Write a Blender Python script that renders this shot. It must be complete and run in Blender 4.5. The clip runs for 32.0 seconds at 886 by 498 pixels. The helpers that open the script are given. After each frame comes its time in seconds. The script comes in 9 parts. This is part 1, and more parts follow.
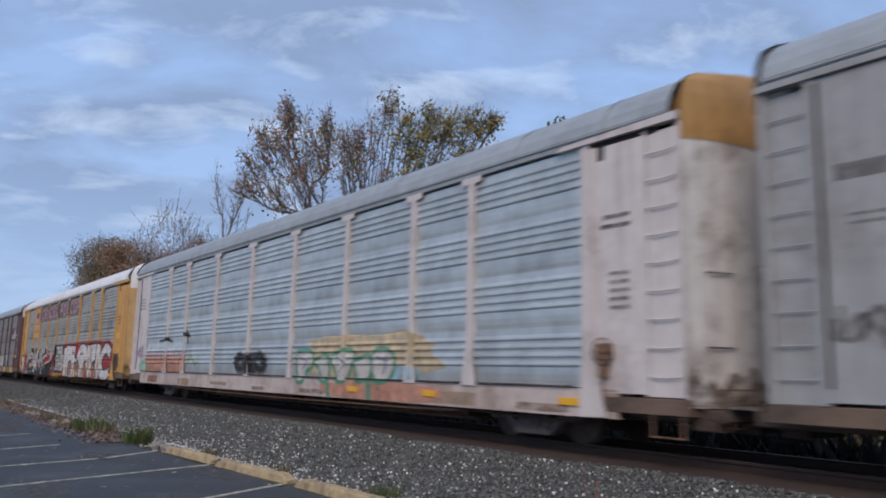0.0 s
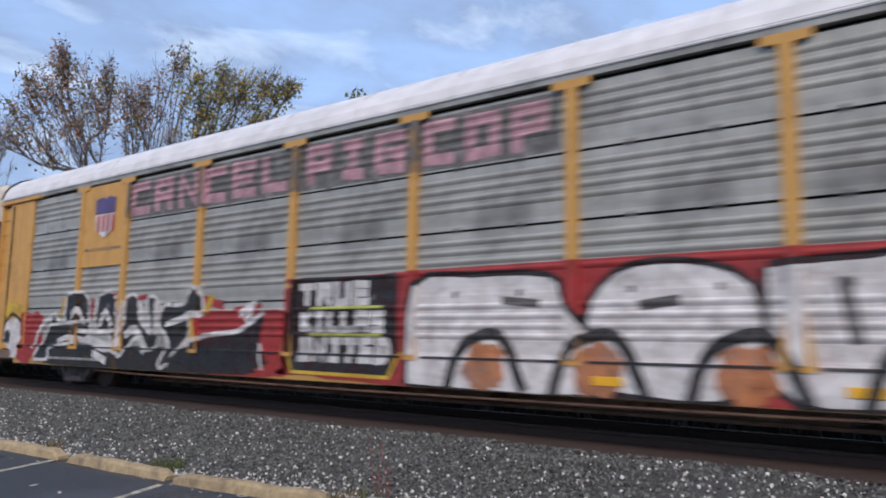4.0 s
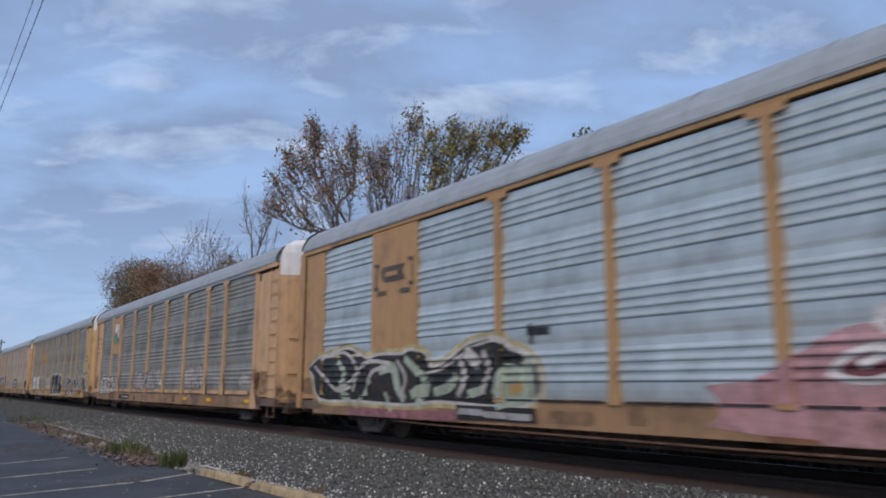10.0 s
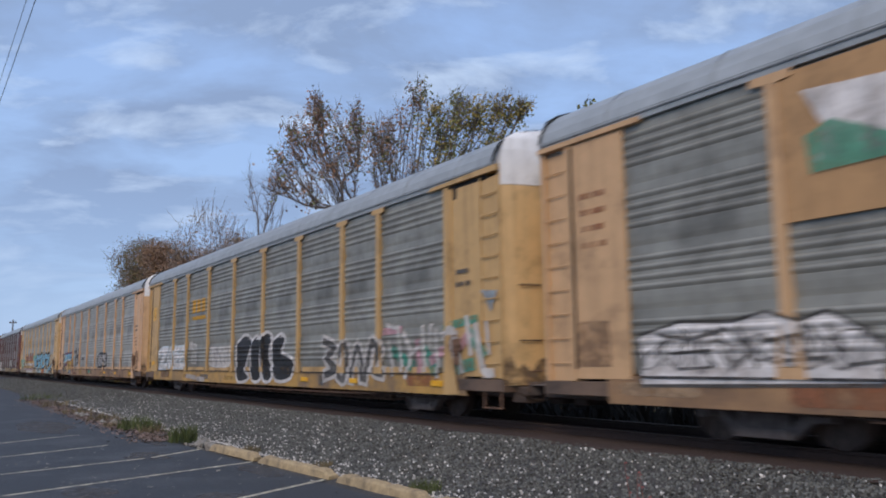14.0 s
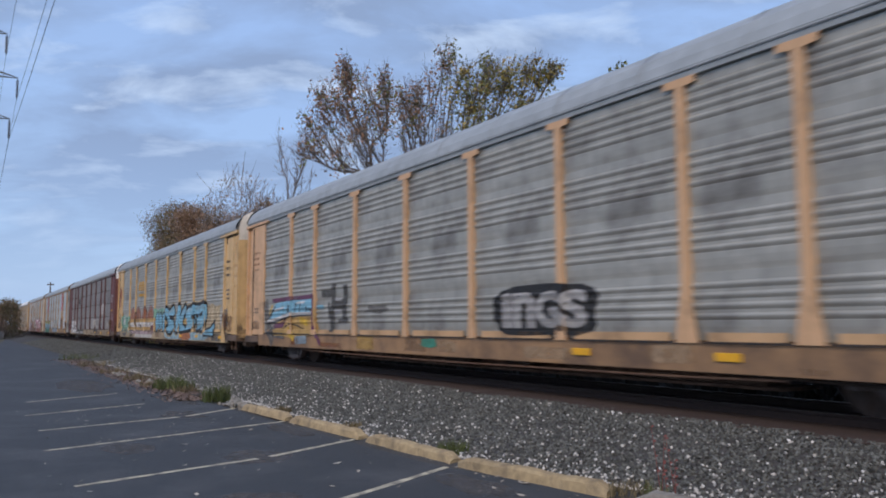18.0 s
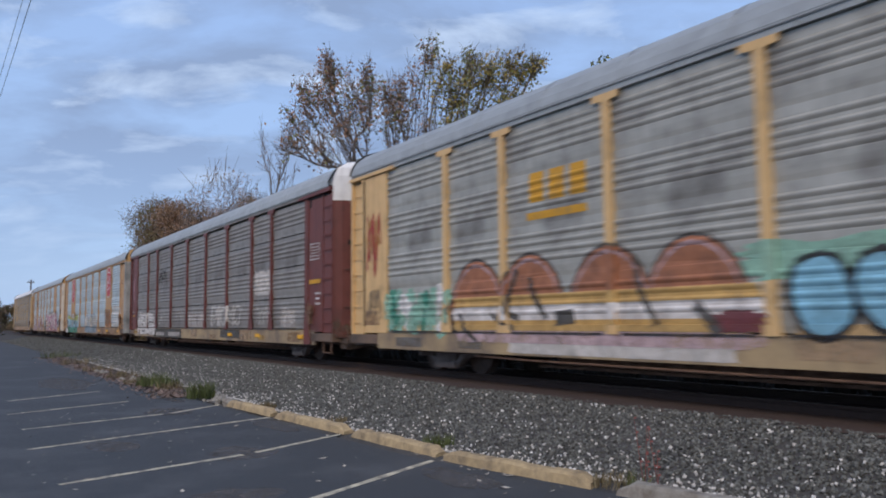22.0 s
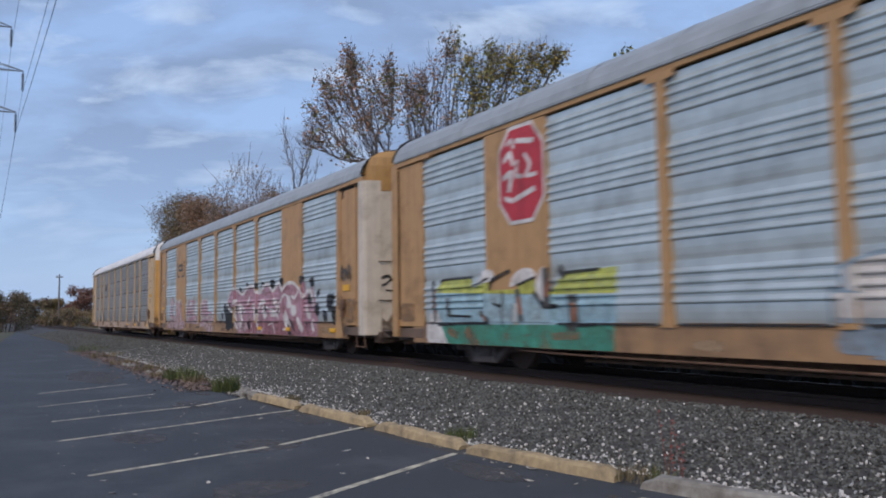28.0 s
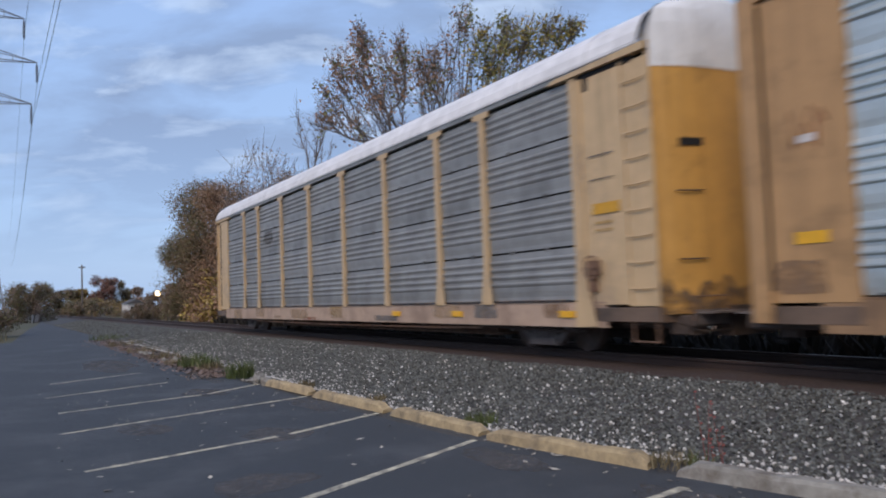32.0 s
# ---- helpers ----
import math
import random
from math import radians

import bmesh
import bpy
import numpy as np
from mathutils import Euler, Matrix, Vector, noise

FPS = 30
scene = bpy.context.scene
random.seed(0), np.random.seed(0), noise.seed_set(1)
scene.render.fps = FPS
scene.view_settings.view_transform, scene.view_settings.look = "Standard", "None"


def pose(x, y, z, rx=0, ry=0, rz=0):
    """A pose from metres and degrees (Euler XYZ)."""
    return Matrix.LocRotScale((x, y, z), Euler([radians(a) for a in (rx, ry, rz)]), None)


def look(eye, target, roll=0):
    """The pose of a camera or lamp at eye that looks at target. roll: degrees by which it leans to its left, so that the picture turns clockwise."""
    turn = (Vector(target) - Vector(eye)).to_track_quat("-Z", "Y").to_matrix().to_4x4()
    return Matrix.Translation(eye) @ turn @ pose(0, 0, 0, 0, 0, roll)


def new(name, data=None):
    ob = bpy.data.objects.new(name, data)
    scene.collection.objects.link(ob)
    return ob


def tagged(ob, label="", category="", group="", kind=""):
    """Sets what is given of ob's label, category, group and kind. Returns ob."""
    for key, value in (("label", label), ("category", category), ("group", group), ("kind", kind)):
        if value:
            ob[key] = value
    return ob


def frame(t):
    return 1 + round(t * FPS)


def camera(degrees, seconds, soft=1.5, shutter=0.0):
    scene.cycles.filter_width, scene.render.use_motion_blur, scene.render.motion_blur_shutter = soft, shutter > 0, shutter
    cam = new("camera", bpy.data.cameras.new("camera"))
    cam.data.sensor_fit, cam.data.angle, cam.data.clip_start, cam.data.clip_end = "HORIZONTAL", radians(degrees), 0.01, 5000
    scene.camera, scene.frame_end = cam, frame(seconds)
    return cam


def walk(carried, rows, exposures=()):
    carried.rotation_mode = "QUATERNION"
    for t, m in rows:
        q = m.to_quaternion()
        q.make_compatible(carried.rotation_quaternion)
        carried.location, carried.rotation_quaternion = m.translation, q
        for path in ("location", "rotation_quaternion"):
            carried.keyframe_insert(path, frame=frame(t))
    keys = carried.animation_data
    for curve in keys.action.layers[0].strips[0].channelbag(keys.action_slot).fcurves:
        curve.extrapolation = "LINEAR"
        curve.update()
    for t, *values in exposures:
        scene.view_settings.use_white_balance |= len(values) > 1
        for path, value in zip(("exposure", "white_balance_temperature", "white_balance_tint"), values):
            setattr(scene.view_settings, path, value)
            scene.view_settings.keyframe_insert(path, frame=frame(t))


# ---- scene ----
PATH = [  # seconds, place, yaw, pitch, roll
    (0.0, -0.044, 0.006, 1.715, 53.65, 9.12, 1.25),
    (0.5, 0.070, 0.043, 1.729, 53.70, 9.28, 0.82),
    (1.0, 0.172, 0.124, 1.716, 53.83, 9.30, 0.14),
    (1.5, 0.133, 0.036, 1.745, 53.77, 9.04, 0.45),
    (2.0, 0.131, 0.018, 1.746, 53.88, 8.68, 0.45),
    (2.5, 0.109, -0.001, 1.741, 53.10, 8.42, 0.59),
    (3.2, 0.120, -0.090, 1.735, 46.60, 7.90, 0.80),
    (3.9, 0.130, -0.200, 1.720, 38.20, 7.20, 1.10),
    (4.5, 0.144, -0.297, 1.715, 38.20, 7.24, 1.11),
    (5.0, 0.180, -0.424, 1.661, 40.83, 7.85, 0.68),
    (5.5, 0.222, -0.505, 1.684, 44.48, 8.49, 0.80),
    (6.0, 0.273, -0.495, 1.677, 47.86, 8.93, 0.45),
    (6.5, 0.197, -0.272, 1.767, 50.51, 9.33, 0.41),
    (7.0, 0.180, -0.103, 1.777, 53.52, 9.20, 0.13),
    (7.5, 0.118, -0.004, 1.774, 53.57, 9.27, -0.58),
    (8.0, 0.012, 0.001, 1.781, 53.37, 10.08, -0.95),
    (8.5, -0.100, -0.000, 1.774, 54.28, 10.04, -0.82),
    (9.0, -0.188, 0.002, 1.763, 54.86, 10.12, -0.47),
    (9.5, -0.132, 0.026, 1.775, 55.41, 10.11, -0.08),
    (10.0, -0.110, 0.024, 1.781, 55.71, 10.10, 0.12),
    (10.5, -0.095, 0.033, 1.776, 55.94, 10.05, 0.07),
    (11.0, -0.091, 0.010, 1.783, 55.98, 10.01, 0.19),
    (11.5, -0.084, 0.003, 1.782, 56.34, 9.66, 0.15),
    (12.0, -0.059, 0.034, 1.784, 56.59, 9.45, -0.07),
    (12.5, -0.062, 0.057, 1.788, 56.74, 9.23, -0.24),
    (13.0, -0.065, 0.069, 1.783, 56.65, 8.98, -0.46),
    (13.5, -0.074, 0.066, 1.785, 56.47, 8.71, -0.54),
    (14.0, -0.070, 0.077, 1.777, 56.25, 8.24, -0.60),
    (14.5, -0.087, 0.082, 1.771, 55.90, 7.64, -0.47),
    (16.5, -0.061, 0.065, 1.755, 57.72, 6.29, -0.11),
    (17.0, -0.052, 0.068, 1.762, 58.21, 6.09, -0.19),
    (17.5, -0.063, 0.069, 1.759, 58.43, 5.91, -0.17),
    (18.0, -0.049, 0.061, 1.764, 58.37, 5.66, -0.14),
    (18.5, -0.038, 0.056, 1.756, 58.06, 5.42, -0.12),
    (19.0, -0.061, 0.076, 1.751, 57.65, 5.28, -0.10),
    (19.5, -0.035, 0.068, 1.762, 57.20, 5.14, -0.26),
    (20.0, -0.026, 0.062, 1.762, 56.94, 5.09, -0.31),
    (20.5, 0.026, 0.031, 1.776, 56.81, 5.05, -0.39),
    (21.0, -0.021, 0.053, 1.761, 56.89, 5.14, -0.48),
    (21.5, -0.017, 0.045, 1.764, 57.02, 5.18, -0.57),
    (22.0, -0.013, 0.044, 1.766, 57.21, 5.24, -0.65),
    (22.5, -0.010, 0.054, 1.764, 57.35, 5.31, -0.89),
    (23.0, -0.014, 0.046, 1.765, 57.36, 5.31, -0.99),
    (23.5, -0.009, 0.045, 1.768, 57.18, 5.38, -1.11),
    (24.0, -0.019, 0.063, 1.761, 56.91, 5.47, -1.28),
    (24.5, -0.010, 0.056, 1.763, 56.61, 5.63, -1.42),
    (25.0, -0.021, 0.060, 1.759, 56.76, 5.75, -1.60),
    (25.5, -0.018, 0.067, 1.768, 57.04, 5.70, -1.61),
    (26.0, -0.010, 0.065, 1.771, 57.47, 5.53, -1.65),
    (26.5, -0.010, 0.055, 1.766, 57.98, 5.34, -1.47),
    (28.5, -0.015, 0.050, 1.762, 59.04, 4.68, -0.63),
    (29.0, -0.015, 0.058, 1.757, 59.16, 4.65, -0.55),
    (29.5, -0.028, 0.059, 1.754, 59.22, 4.62, -0.50),
    (30.0, -0.020, 0.029, 1.761, 59.11, 4.35, -0.66),
    (30.5, -0.032, 0.003, 1.749, 58.89, 3.85, -0.96),
    (31.0, -0.139, 0.028, 1.738, 58.51, 3.26, -1.26),
    (31.5, -0.282, 0.228, 1.721, 59.07, 2.97, -1.82),
    (32.0, -0.546, 0.441, 1.722, 60.31, 3.46, -2.10),
]
# The lot is z = 0, the train runs along +x, the camera stands near the origin.
LENS, SECONDS = 59.47, 32.0
RAIL_Z, TRACK_Y = 0.60, 10.67
CAR_LENGTH, PITCH = 27.3, 28.776


def front_of(k, t):
    """x of the leading corner of car k at t seconds."""
    return 23.948 + 9.7966 * t - 0.00613 * (t - 16) ** 2 + 7.45e-5 * (t - 16) ** 3 - PITCH * k


def eye(x, y, z, yaw, pitch, roll):
    a, p = radians(yaw), radians(pitch)
    ahead = Vector((-math.sin(a) * math.cos(p), math.cos(a) * math.cos(p), math.sin(p)))
    return look((x, y, z), Vector((x, y, z)) + ahead * 10, roll)


cam = camera(LENS, SECONDS, soft=1.9, shutter=0.5)
walk(cam, [(t, eye(*row)) for t, *row in PATH],
     [(0.0, 0.02), (2.5, 0.04), (4.5, 0.36), (5.0, 0.38), (6.0, 0.26), (7.0, 0.1), (8.5, 0.0), (10.0, -0.08), (11.5, -0.03), (16.0, 0.04), (24.0, 0.07), (29.5, -0.02), (31.0, 0.0), (32.0, 0.08)])

# ---- sky and light ----
world = bpy.data.worlds.new("dusk_sky")
scene.world = world
world.use_nodes = True


SKY_SHIFT = (3.1, 2.4)


def sky_nodes():
    nt = world.node_tree
    nodes, links = nt.nodes, nt.links
    nodes.clear()

    def add(kind, **values):
        n = nodes.new(kind)
        for k, v in values.items():
            n.inputs[k].default_value = v
        return n

    coord = nodes.new("ShaderNodeTexCoord")
    split = nodes.new("ShaderNodeSeparateXYZ")
    links.new(coord.outputs["Generated"], split.inputs[0])
    # clouds lie on a flat deck: the direction is divided by its height
    up = nodes.new("ShaderNodeMath"); up.operation = "MAXIMUM"; up.inputs[1].default_value = 0.0
    links.new(split.outputs["Z"], up.inputs[0])
    raised = nodes.new("ShaderNodeMath"); raised.operation = "ADD"; raised.inputs[1].default_value = 0.26
    links.new(up.outputs[0], raised.inputs[0])
    deck = nodes.new("ShaderNodeCombineXYZ")
    for axis in ("X", "Y"):
        d = nodes.new("ShaderNodeMath"); d.operation = "DIVIDE"
        links.new(split.outputs[axis], d.inputs[0]); links.new(raised.outputs[0], d.inputs[1])
        links.new(d.outputs[0], deck.inputs[axis])
    stretch = nodes.new("ShaderNodeMapping")
    turned = nodes.new("ShaderNodeMapping")
    turned.inputs["Rotation"].default_value = (0, 0, radians(-60))
    links.new(deck.outputs[0], turned.inputs[0])
    stretch.inputs["Scale"].default_value = (0.75, 1.15, 1)
    stretch.inputs["Location"].default_value = (SKY_SHIFT[0], SKY_SHIFT[1], 0)
    links.new(turned.outputs[0], stretch.inputs[0])
    big = add("ShaderNodeTexNoise", Scale=2.6, Detail=8.0, Roughness=0.55, Distortion=0.2)
    links.new(stretch.outputs[0], big.inputs["Vector"])
    fine = add("ShaderNodeTexNoise", Scale=5.2, Detail=8.0, Roughness=0.56, Distortion=0.3)
    links.new(stretch.outputs[0], fine.inputs["Vector"])
    dark = nodes.new("ShaderNodeValToRGB")
    dark.color_ramp.elements[0].position, dark.color_ramp.elements[1].position = 0.37, 0.55
    dark.color_ramp.elements[0].color = (0, 0, 0, 1)
    links.new(big.outputs["Fac"], dark.inputs[0])
    light = nodes.new("ShaderNodeValToRGB")
    light.color_ramp.elements[0].position, light.color_ramp.elements[1].position = 0.52, 0.76
    links.new(fine.outputs["Fac"], light.inputs[0])
    sky = nodes.new("ShaderNodeTexSky")
    sky.sky_type, sky.sun_disc = "NISHITA", False
    sky.sun_elevation, sky.sun_rotation = radians(40), radians(145)
    sky.air_density, sky.dust_density, sky.ozone_density = 1.2, 1.5, 2.0
    tint = nodes.new("ShaderNodeMix"); tint.data_type = "RGBA"
    tint.inputs["Factor"].default_value = 0.82
    haze = nodes.new("ShaderNodeValToRGB")
    e = haze.color_ramp.elements
    e[0].position, e[0].color = 0.0, (3.1, 4.45, 6.9, 1)
    e[1].position, e[1].color = 0.55, (2.6, 3.9, 6.9, 1)
    links.new(up.outputs[0], haze.inputs[0])
    links.new(sky.outputs[0], tint.inputs["A"]); links.new(haze.outputs[0], tint.inputs["B"])
    grey = nodes.new("ShaderNodeMix"); grey.data_type = "RGBA"
    grey.inputs["B"].default_value = (2.05, 2.82, 4.45, 1)
    half = nodes.new("ShaderNodeMath"); half.operation = "MULTIPLY"; half.inputs[1].default_value = 0.95
    clear = nodes.new("ShaderNodeMapRange")
    clear.inputs["From Min"].default_value, clear.inputs["From Max"].default_value = 0.02, 0.24
    links.new(split.outputs["Z"], clear.inputs["Value"])
    veil = nodes.new("ShaderNodeMath"); veil.operation = "MULTIPLY"
    links.new(dark.outputs[0], veil.inputs[0]); links.new(clear.outputs[0], veil.inputs[1])
    links.new(veil.outputs[0], half.inputs[0])
    links.new(half.outputs[0], grey.inputs["Factor"]); links.new(tint.outputs["Result"], grey.inputs["A"])
    pale = nodes.new("ShaderNodeMix"); pale.data_type = "RGBA"
    pale.inputs["B"].default_value = (4.8, 5.9, 7.7, 1)
    some = nodes.new("ShaderNodeMath"); some.operation = "MULTIPLY"; some.inputs[1].default_value = 0.85
    puff = nodes.new("ShaderNodeMath"); puff.operation = "MULTIPLY"
    links.new(light.outputs[0], puff.inputs[0]); links.new(clear.outputs[0], puff.inputs[1])
    links.new(puff.outputs[0], some.inputs[0])
    links.new(some.outputs[0], pale.inputs["Factor"]); links.new(grey.outputs["Result"], pale.inputs["A"])
    back = add("ShaderNodeBackground", Strength=0.132)
    links.new(pale.outputs["Result"], back.inputs["Color"])
    out = nodes.new("ShaderNodeOutputWorld")
    links.new(back.outputs[0], out.inputs[0])


sky_nodes()
sun = new("sun", bpy.data.lights.new("sun", "SUN"))
sun.data.energy, sun.data.angle, sun.data.color = 1.85, radians(30), (1.0, 0.80, 0.62)
sun.matrix_world = look((18, -30, 41), (-10, 10, 0))
scene.view_settings.exposure = 0.0

# ---- materials ----
MATS = {}


def surface(name, colour, rough=0.7, metal=0.0, spread=0.12, grain=6.0, dirt=None, dirt_amount=0.4, dirt_scale=1.2,
            bump=0.15, bump_scale=40.0, streak=0.0, island=0.0, random_tint=0.0, stretch=(1, 1, 1), emit=0.0, thin=0.0):
    """A procedural surface: base colour with two scales of variation, dirt patches, optional vertical streaks and fine relief."""
    if name in MATS:
        return MATS[name]
    m = bpy.data.materials.new(name)
    m.use_nodes = True
    nt = m.node_tree
    nodes, links = nt.nodes, nt.links
    bsdf = nodes["Principled BSDF"]
    bsdf.inputs["Roughness"].default_value, bsdf.inputs["Metallic"].default_value = rough, metal
    coord = nodes.new("ShaderNodeTexCoord")
    mapping = nodes.new("ShaderNodeMapping")
    mapping.inputs["Scale"].default_value = stretch
    links.new(coord.outputs["Object"], mapping.inputs[0])

    def tex(scale, detail=5.0, rough_=0.6, source=mapping.outputs[0]):
        n = nodes.new("ShaderNodeTexNoise")
        n.inputs["Scale"].default_value, n.inputs["Detail"].default_value, n.inputs["Roughness"].default_value = scale, detail, rough_
        links.new(source, n.inputs["Vector"])
        return n

    def mix(a, b, fac, mode="MIX"):
        n = nodes.new("ShaderNodeMix")
        n.data_type, n.blend_type = "RGBA", mode
        for sock, v in (("A", a), ("B", b), ("Factor", fac)):
            if isinstance(v, (tuple, float, int)):
                n.inputs[sock].default_value = v
            else:
                links.new(v, n.inputs[sock])
        return n.outputs["Result"]

    def ramp(value, lo, hi):
        n = nodes.new("ShaderNodeMapRange")
        n.inputs["From Min"].default_value, n.inputs["From Max"].default_value = lo, hi
        links.new(value, n.inputs["Value"])
        return n.outputs[0]

    c = tuple(colour)
    lo, hi = tuple(v * (1 - spread) for v in c) + (1,), tuple(min(1, v * (1 + spread)) for v in c) + (1,)
    col = mix(lo, hi, ramp(tex(grain).outputs["Fac"], 0.3, 0.7))
    if dirt:
        col = mix(col, tuple(dirt) + (1,), ramp(tex(dirt_scale, 6.0, 0.68).outputs["Fac"], 0.62 - 0.25 * dirt_amount, 0.86 - 0.2 * dirt_amount))
    if streak:
        sm = nodes.new("ShaderNodeMapping")
        sm.inputs["Scale"].default_value = (7, 7, 0.35)
        links.new(coord.outputs["Object"], sm.inputs[0])
        f = nodes.new("ShaderNodeMath"); f.operation = "MULTIPLY"; f.inputs[1].default_value = streak
        links.new(ramp(tex(1.0, 4.0, 0.6, sm.outputs[0]).outputs["Fac"], 0.5, 0.75), f.inputs[0])
        col = mix(col, tuple(v * 0.35 for v in (dirt or c)) + (1,), f.outputs[0])
    if island or random_tint:
        src = nodes.new("ShaderNodeNewGeometry").outputs["Random Per Island"] if island else nodes.new("ShaderNodeObjectInfo").outputs["Random"]
        amount = island or random_tint
        r = nodes.new("ShaderNodeMapRange")
        r.inputs["To Min"].default_value, r.inputs["To Max"].default_value = 1 - amount, 1 + amount
        links.new(src, r.inputs["Value"])
        hsv = nodes.new("ShaderNodeHueSaturation")
        links.new(col, hsv.inputs["Color"]); links.new(r.outputs[0], hsv.inputs["Value"])
        col = hsv.outputs[0]
    links.new(col, bsdf.inputs["Base Color"])
    if emit:
        bsdf.inputs["Emission Color"].default_value = c + (1,)
        bsdf.inputs["Emission Strength"].default_value = emit
    if thin:      # sprayed unevenly: the wall shows through in patches
        cover = nodes.new("ShaderNodeMapRange")
        cover.inputs["From Min"].default_value, cover.inputs["From Max"].default_value = 0.36, 0.58
        cover.inputs["To Min"].default_value, cover.inputs["To Max"].default_value = 1 - thin, 1 - 0.4 * max(0.0, thin - 0.3)
        links.new(tex(3.2, 7.0, 0.75).outputs["Fac"], cover.inputs["Value"])
        links.new(cover.outputs[0], bsdf.inputs["Alpha"])
    if bump:
        b = nodes.new("ShaderNodeBump")
        b.inputs["Strength"].default_value, b.inputs["Distance"].default_value = bump, 0.01
        links.new(tex(bump_scale, 6.0, 0.65).outputs["Fac"], b.inputs["Height"])
        links.new(b.outputs[0], bsdf.inputs["Normal"])
    MATS[name] = m
    return m


RUST, SOOT, GRIME = (0.11, 0.055, 0.03), (0.03, 0.028, 0.027), (0.09, 0.08, 0.075)
asphalt = surface("asphalt", (0.042, 0.048, 0.056), 0.8, spread=0.25, grain=60, dirt=(0.086, 0.091, 0.10), dirt_amount=0.55, dirt_scale=0.5, bump=0.5, bump_scale=120)
earth = surface("earth", (0.10, 0.085, 0.055), 0.95, spread=0.3, grain=0.8, dirt=(0.07, 0.08, 0.035), dirt_amount=0.9, dirt_scale=0.15, bump=0.6, bump_scale=6)
ballast_mat = surface("ballast_bed", (0.062, 0.060, 0.058), 0.9, spread=0.55, grain=26, dirt=(0.06, 0.06, 0.062), dirt_amount=0.7, dirt_scale=0.7, bump=1.0, bump_scale=30)
stone_mat = surface("ballast_stone", (0.106, 0.111, 0.105), 0.88, spread=0.3, grain=30, island=0.7, bump=0.3)
pale_stone_mat = surface("pale_stone", (0.56, 0.55, 0.53), 0.88, spread=0.2, grain=30, island=0.35, bump=0.3)
concrete = surface("concrete_tan", (0.40, 0.31, 0.18), 0.9, spread=0.2, grain=9, dirt=(0.16, 0.13, 0.09), dirt_amount=0.6, dirt_scale=4, bump=0.5, bump_scale=70, random_tint=0.12)
concrete_grey = surface("concrete_grey", (0.30, 0.29, 0.26), 0.92, spread=0.2, grain=9, dirt=(0.14, 0.12, 0.10), dirt_amount=0.7, dirt_scale=4, bump=0.6, bump_scale=70)
line_paint = surface("line_paint", (0.60, 0.555, 0.42), 0.85, spread=0.15, grain=12, dirt=(0.08, 0.08, 0.085), dirt_amount=0.85, dirt_scale=5, bump=0.3, bump_scale=90)
rail_steel = surface("rail_steel", (0.042, 0.026, 0.021), 0.7, 0.3, spread=0.2, grain=12, bump=0.3)
rail_shine = surface("rail_top", (0.16, 0.13, 0.115), 0.5, 0.6, spread=0.1)
cinder = surface("track_cinder", (0.052, 0.033, 0.027), 0.95, spread=0.4, grain=20, dirt=(0.07, 0.046, 0.036), dirt_amount=0.5, dirt_scale=2, bump=1.0, bump_scale=28)
tie_wood = surface("tie_wood", (0.045, 0.031, 0.026), 0.95, spread=0.3, grain=8, dirt=(0.02, 0.017, 0.015), dirt_amount=0.6, dirt_scale=3, bump=0.6, bump_scale=30, random_tint=0.25, stretch=(1, 0.15, 1))
bark = surface("bark", (0.155, 0.13, 0.115), 0.95, spread=0.3, grain=10, bump=0.6, bump_scale=25)
dark_steel = surface("running_gear_steel", (0.085, 0.064, 0.054), 0.75, 0.2, spread=0.3, grain=8, dirt=(0.075, 0.042, 0.026), dirt_amount=0.6, dirt_scale=3)
# rubber parts, and black pieces that stand for the dark in gaps
black_gap = surface("black_rubber_and_gap", (0.012, 0.012, 0.013), 0.8, spread=0.2)
reflector_mat = surface("yellow_reflector", (0.78, 0.42, 0.02), 0.45, spread=0.1, grain=5, dirt=(0.2, 0.13, 0.05), dirt_amount=0.3, dirt_scale=8)
gold_mark = surface("gold_stencil", (0.60, 0.32, 0.03), 0.7, spread=0.15, grain=12, dirt=(0.25, 0.18, 0.08), dirt_amount=0.5, dirt_scale=6)


def leaf(name, colour):
    m = surface(name, colour, 0.65, spread=0.3, grain=1.5, island=0.35, bump=0.0)
    return m


leaf_green = leaf("leaf_green", (0.2, 0.21, 0.065))
leaf_gold = leaf("leaf_gold", (0.38, 0.28, 0.07))
leaf_rust = leaf("leaf_rust", (0.38, 0.20, 0.11))
leaf_brown = leaf("leaf_brown", (0.33, 0.205, 0.135))
leaf_dark = leaf("leaf_dark", (0.215, 0.155, 0.10))
leaf_umber = leaf("leaf_umber", (0.225, 0.14, 0.075))
leaf_olive = leaf("leaf_olive", (0.15, 0.135, 0.058))
leaf_mauve = leaf("leaf_mauve", (0.205, 0.14, 0.105))
leaf_mustard = leaf("leaf_mustard", (0.30, 0.215, 0.065))
leaf_maroon = leaf("leaf_maroon", (0.21, 0.075, 0.055))
grass_mat = leaf("grass_blade", (0.085, 0.11, 0.034))
dry_grass = leaf("dry_grass", (0.16, 0.13, 0.07))


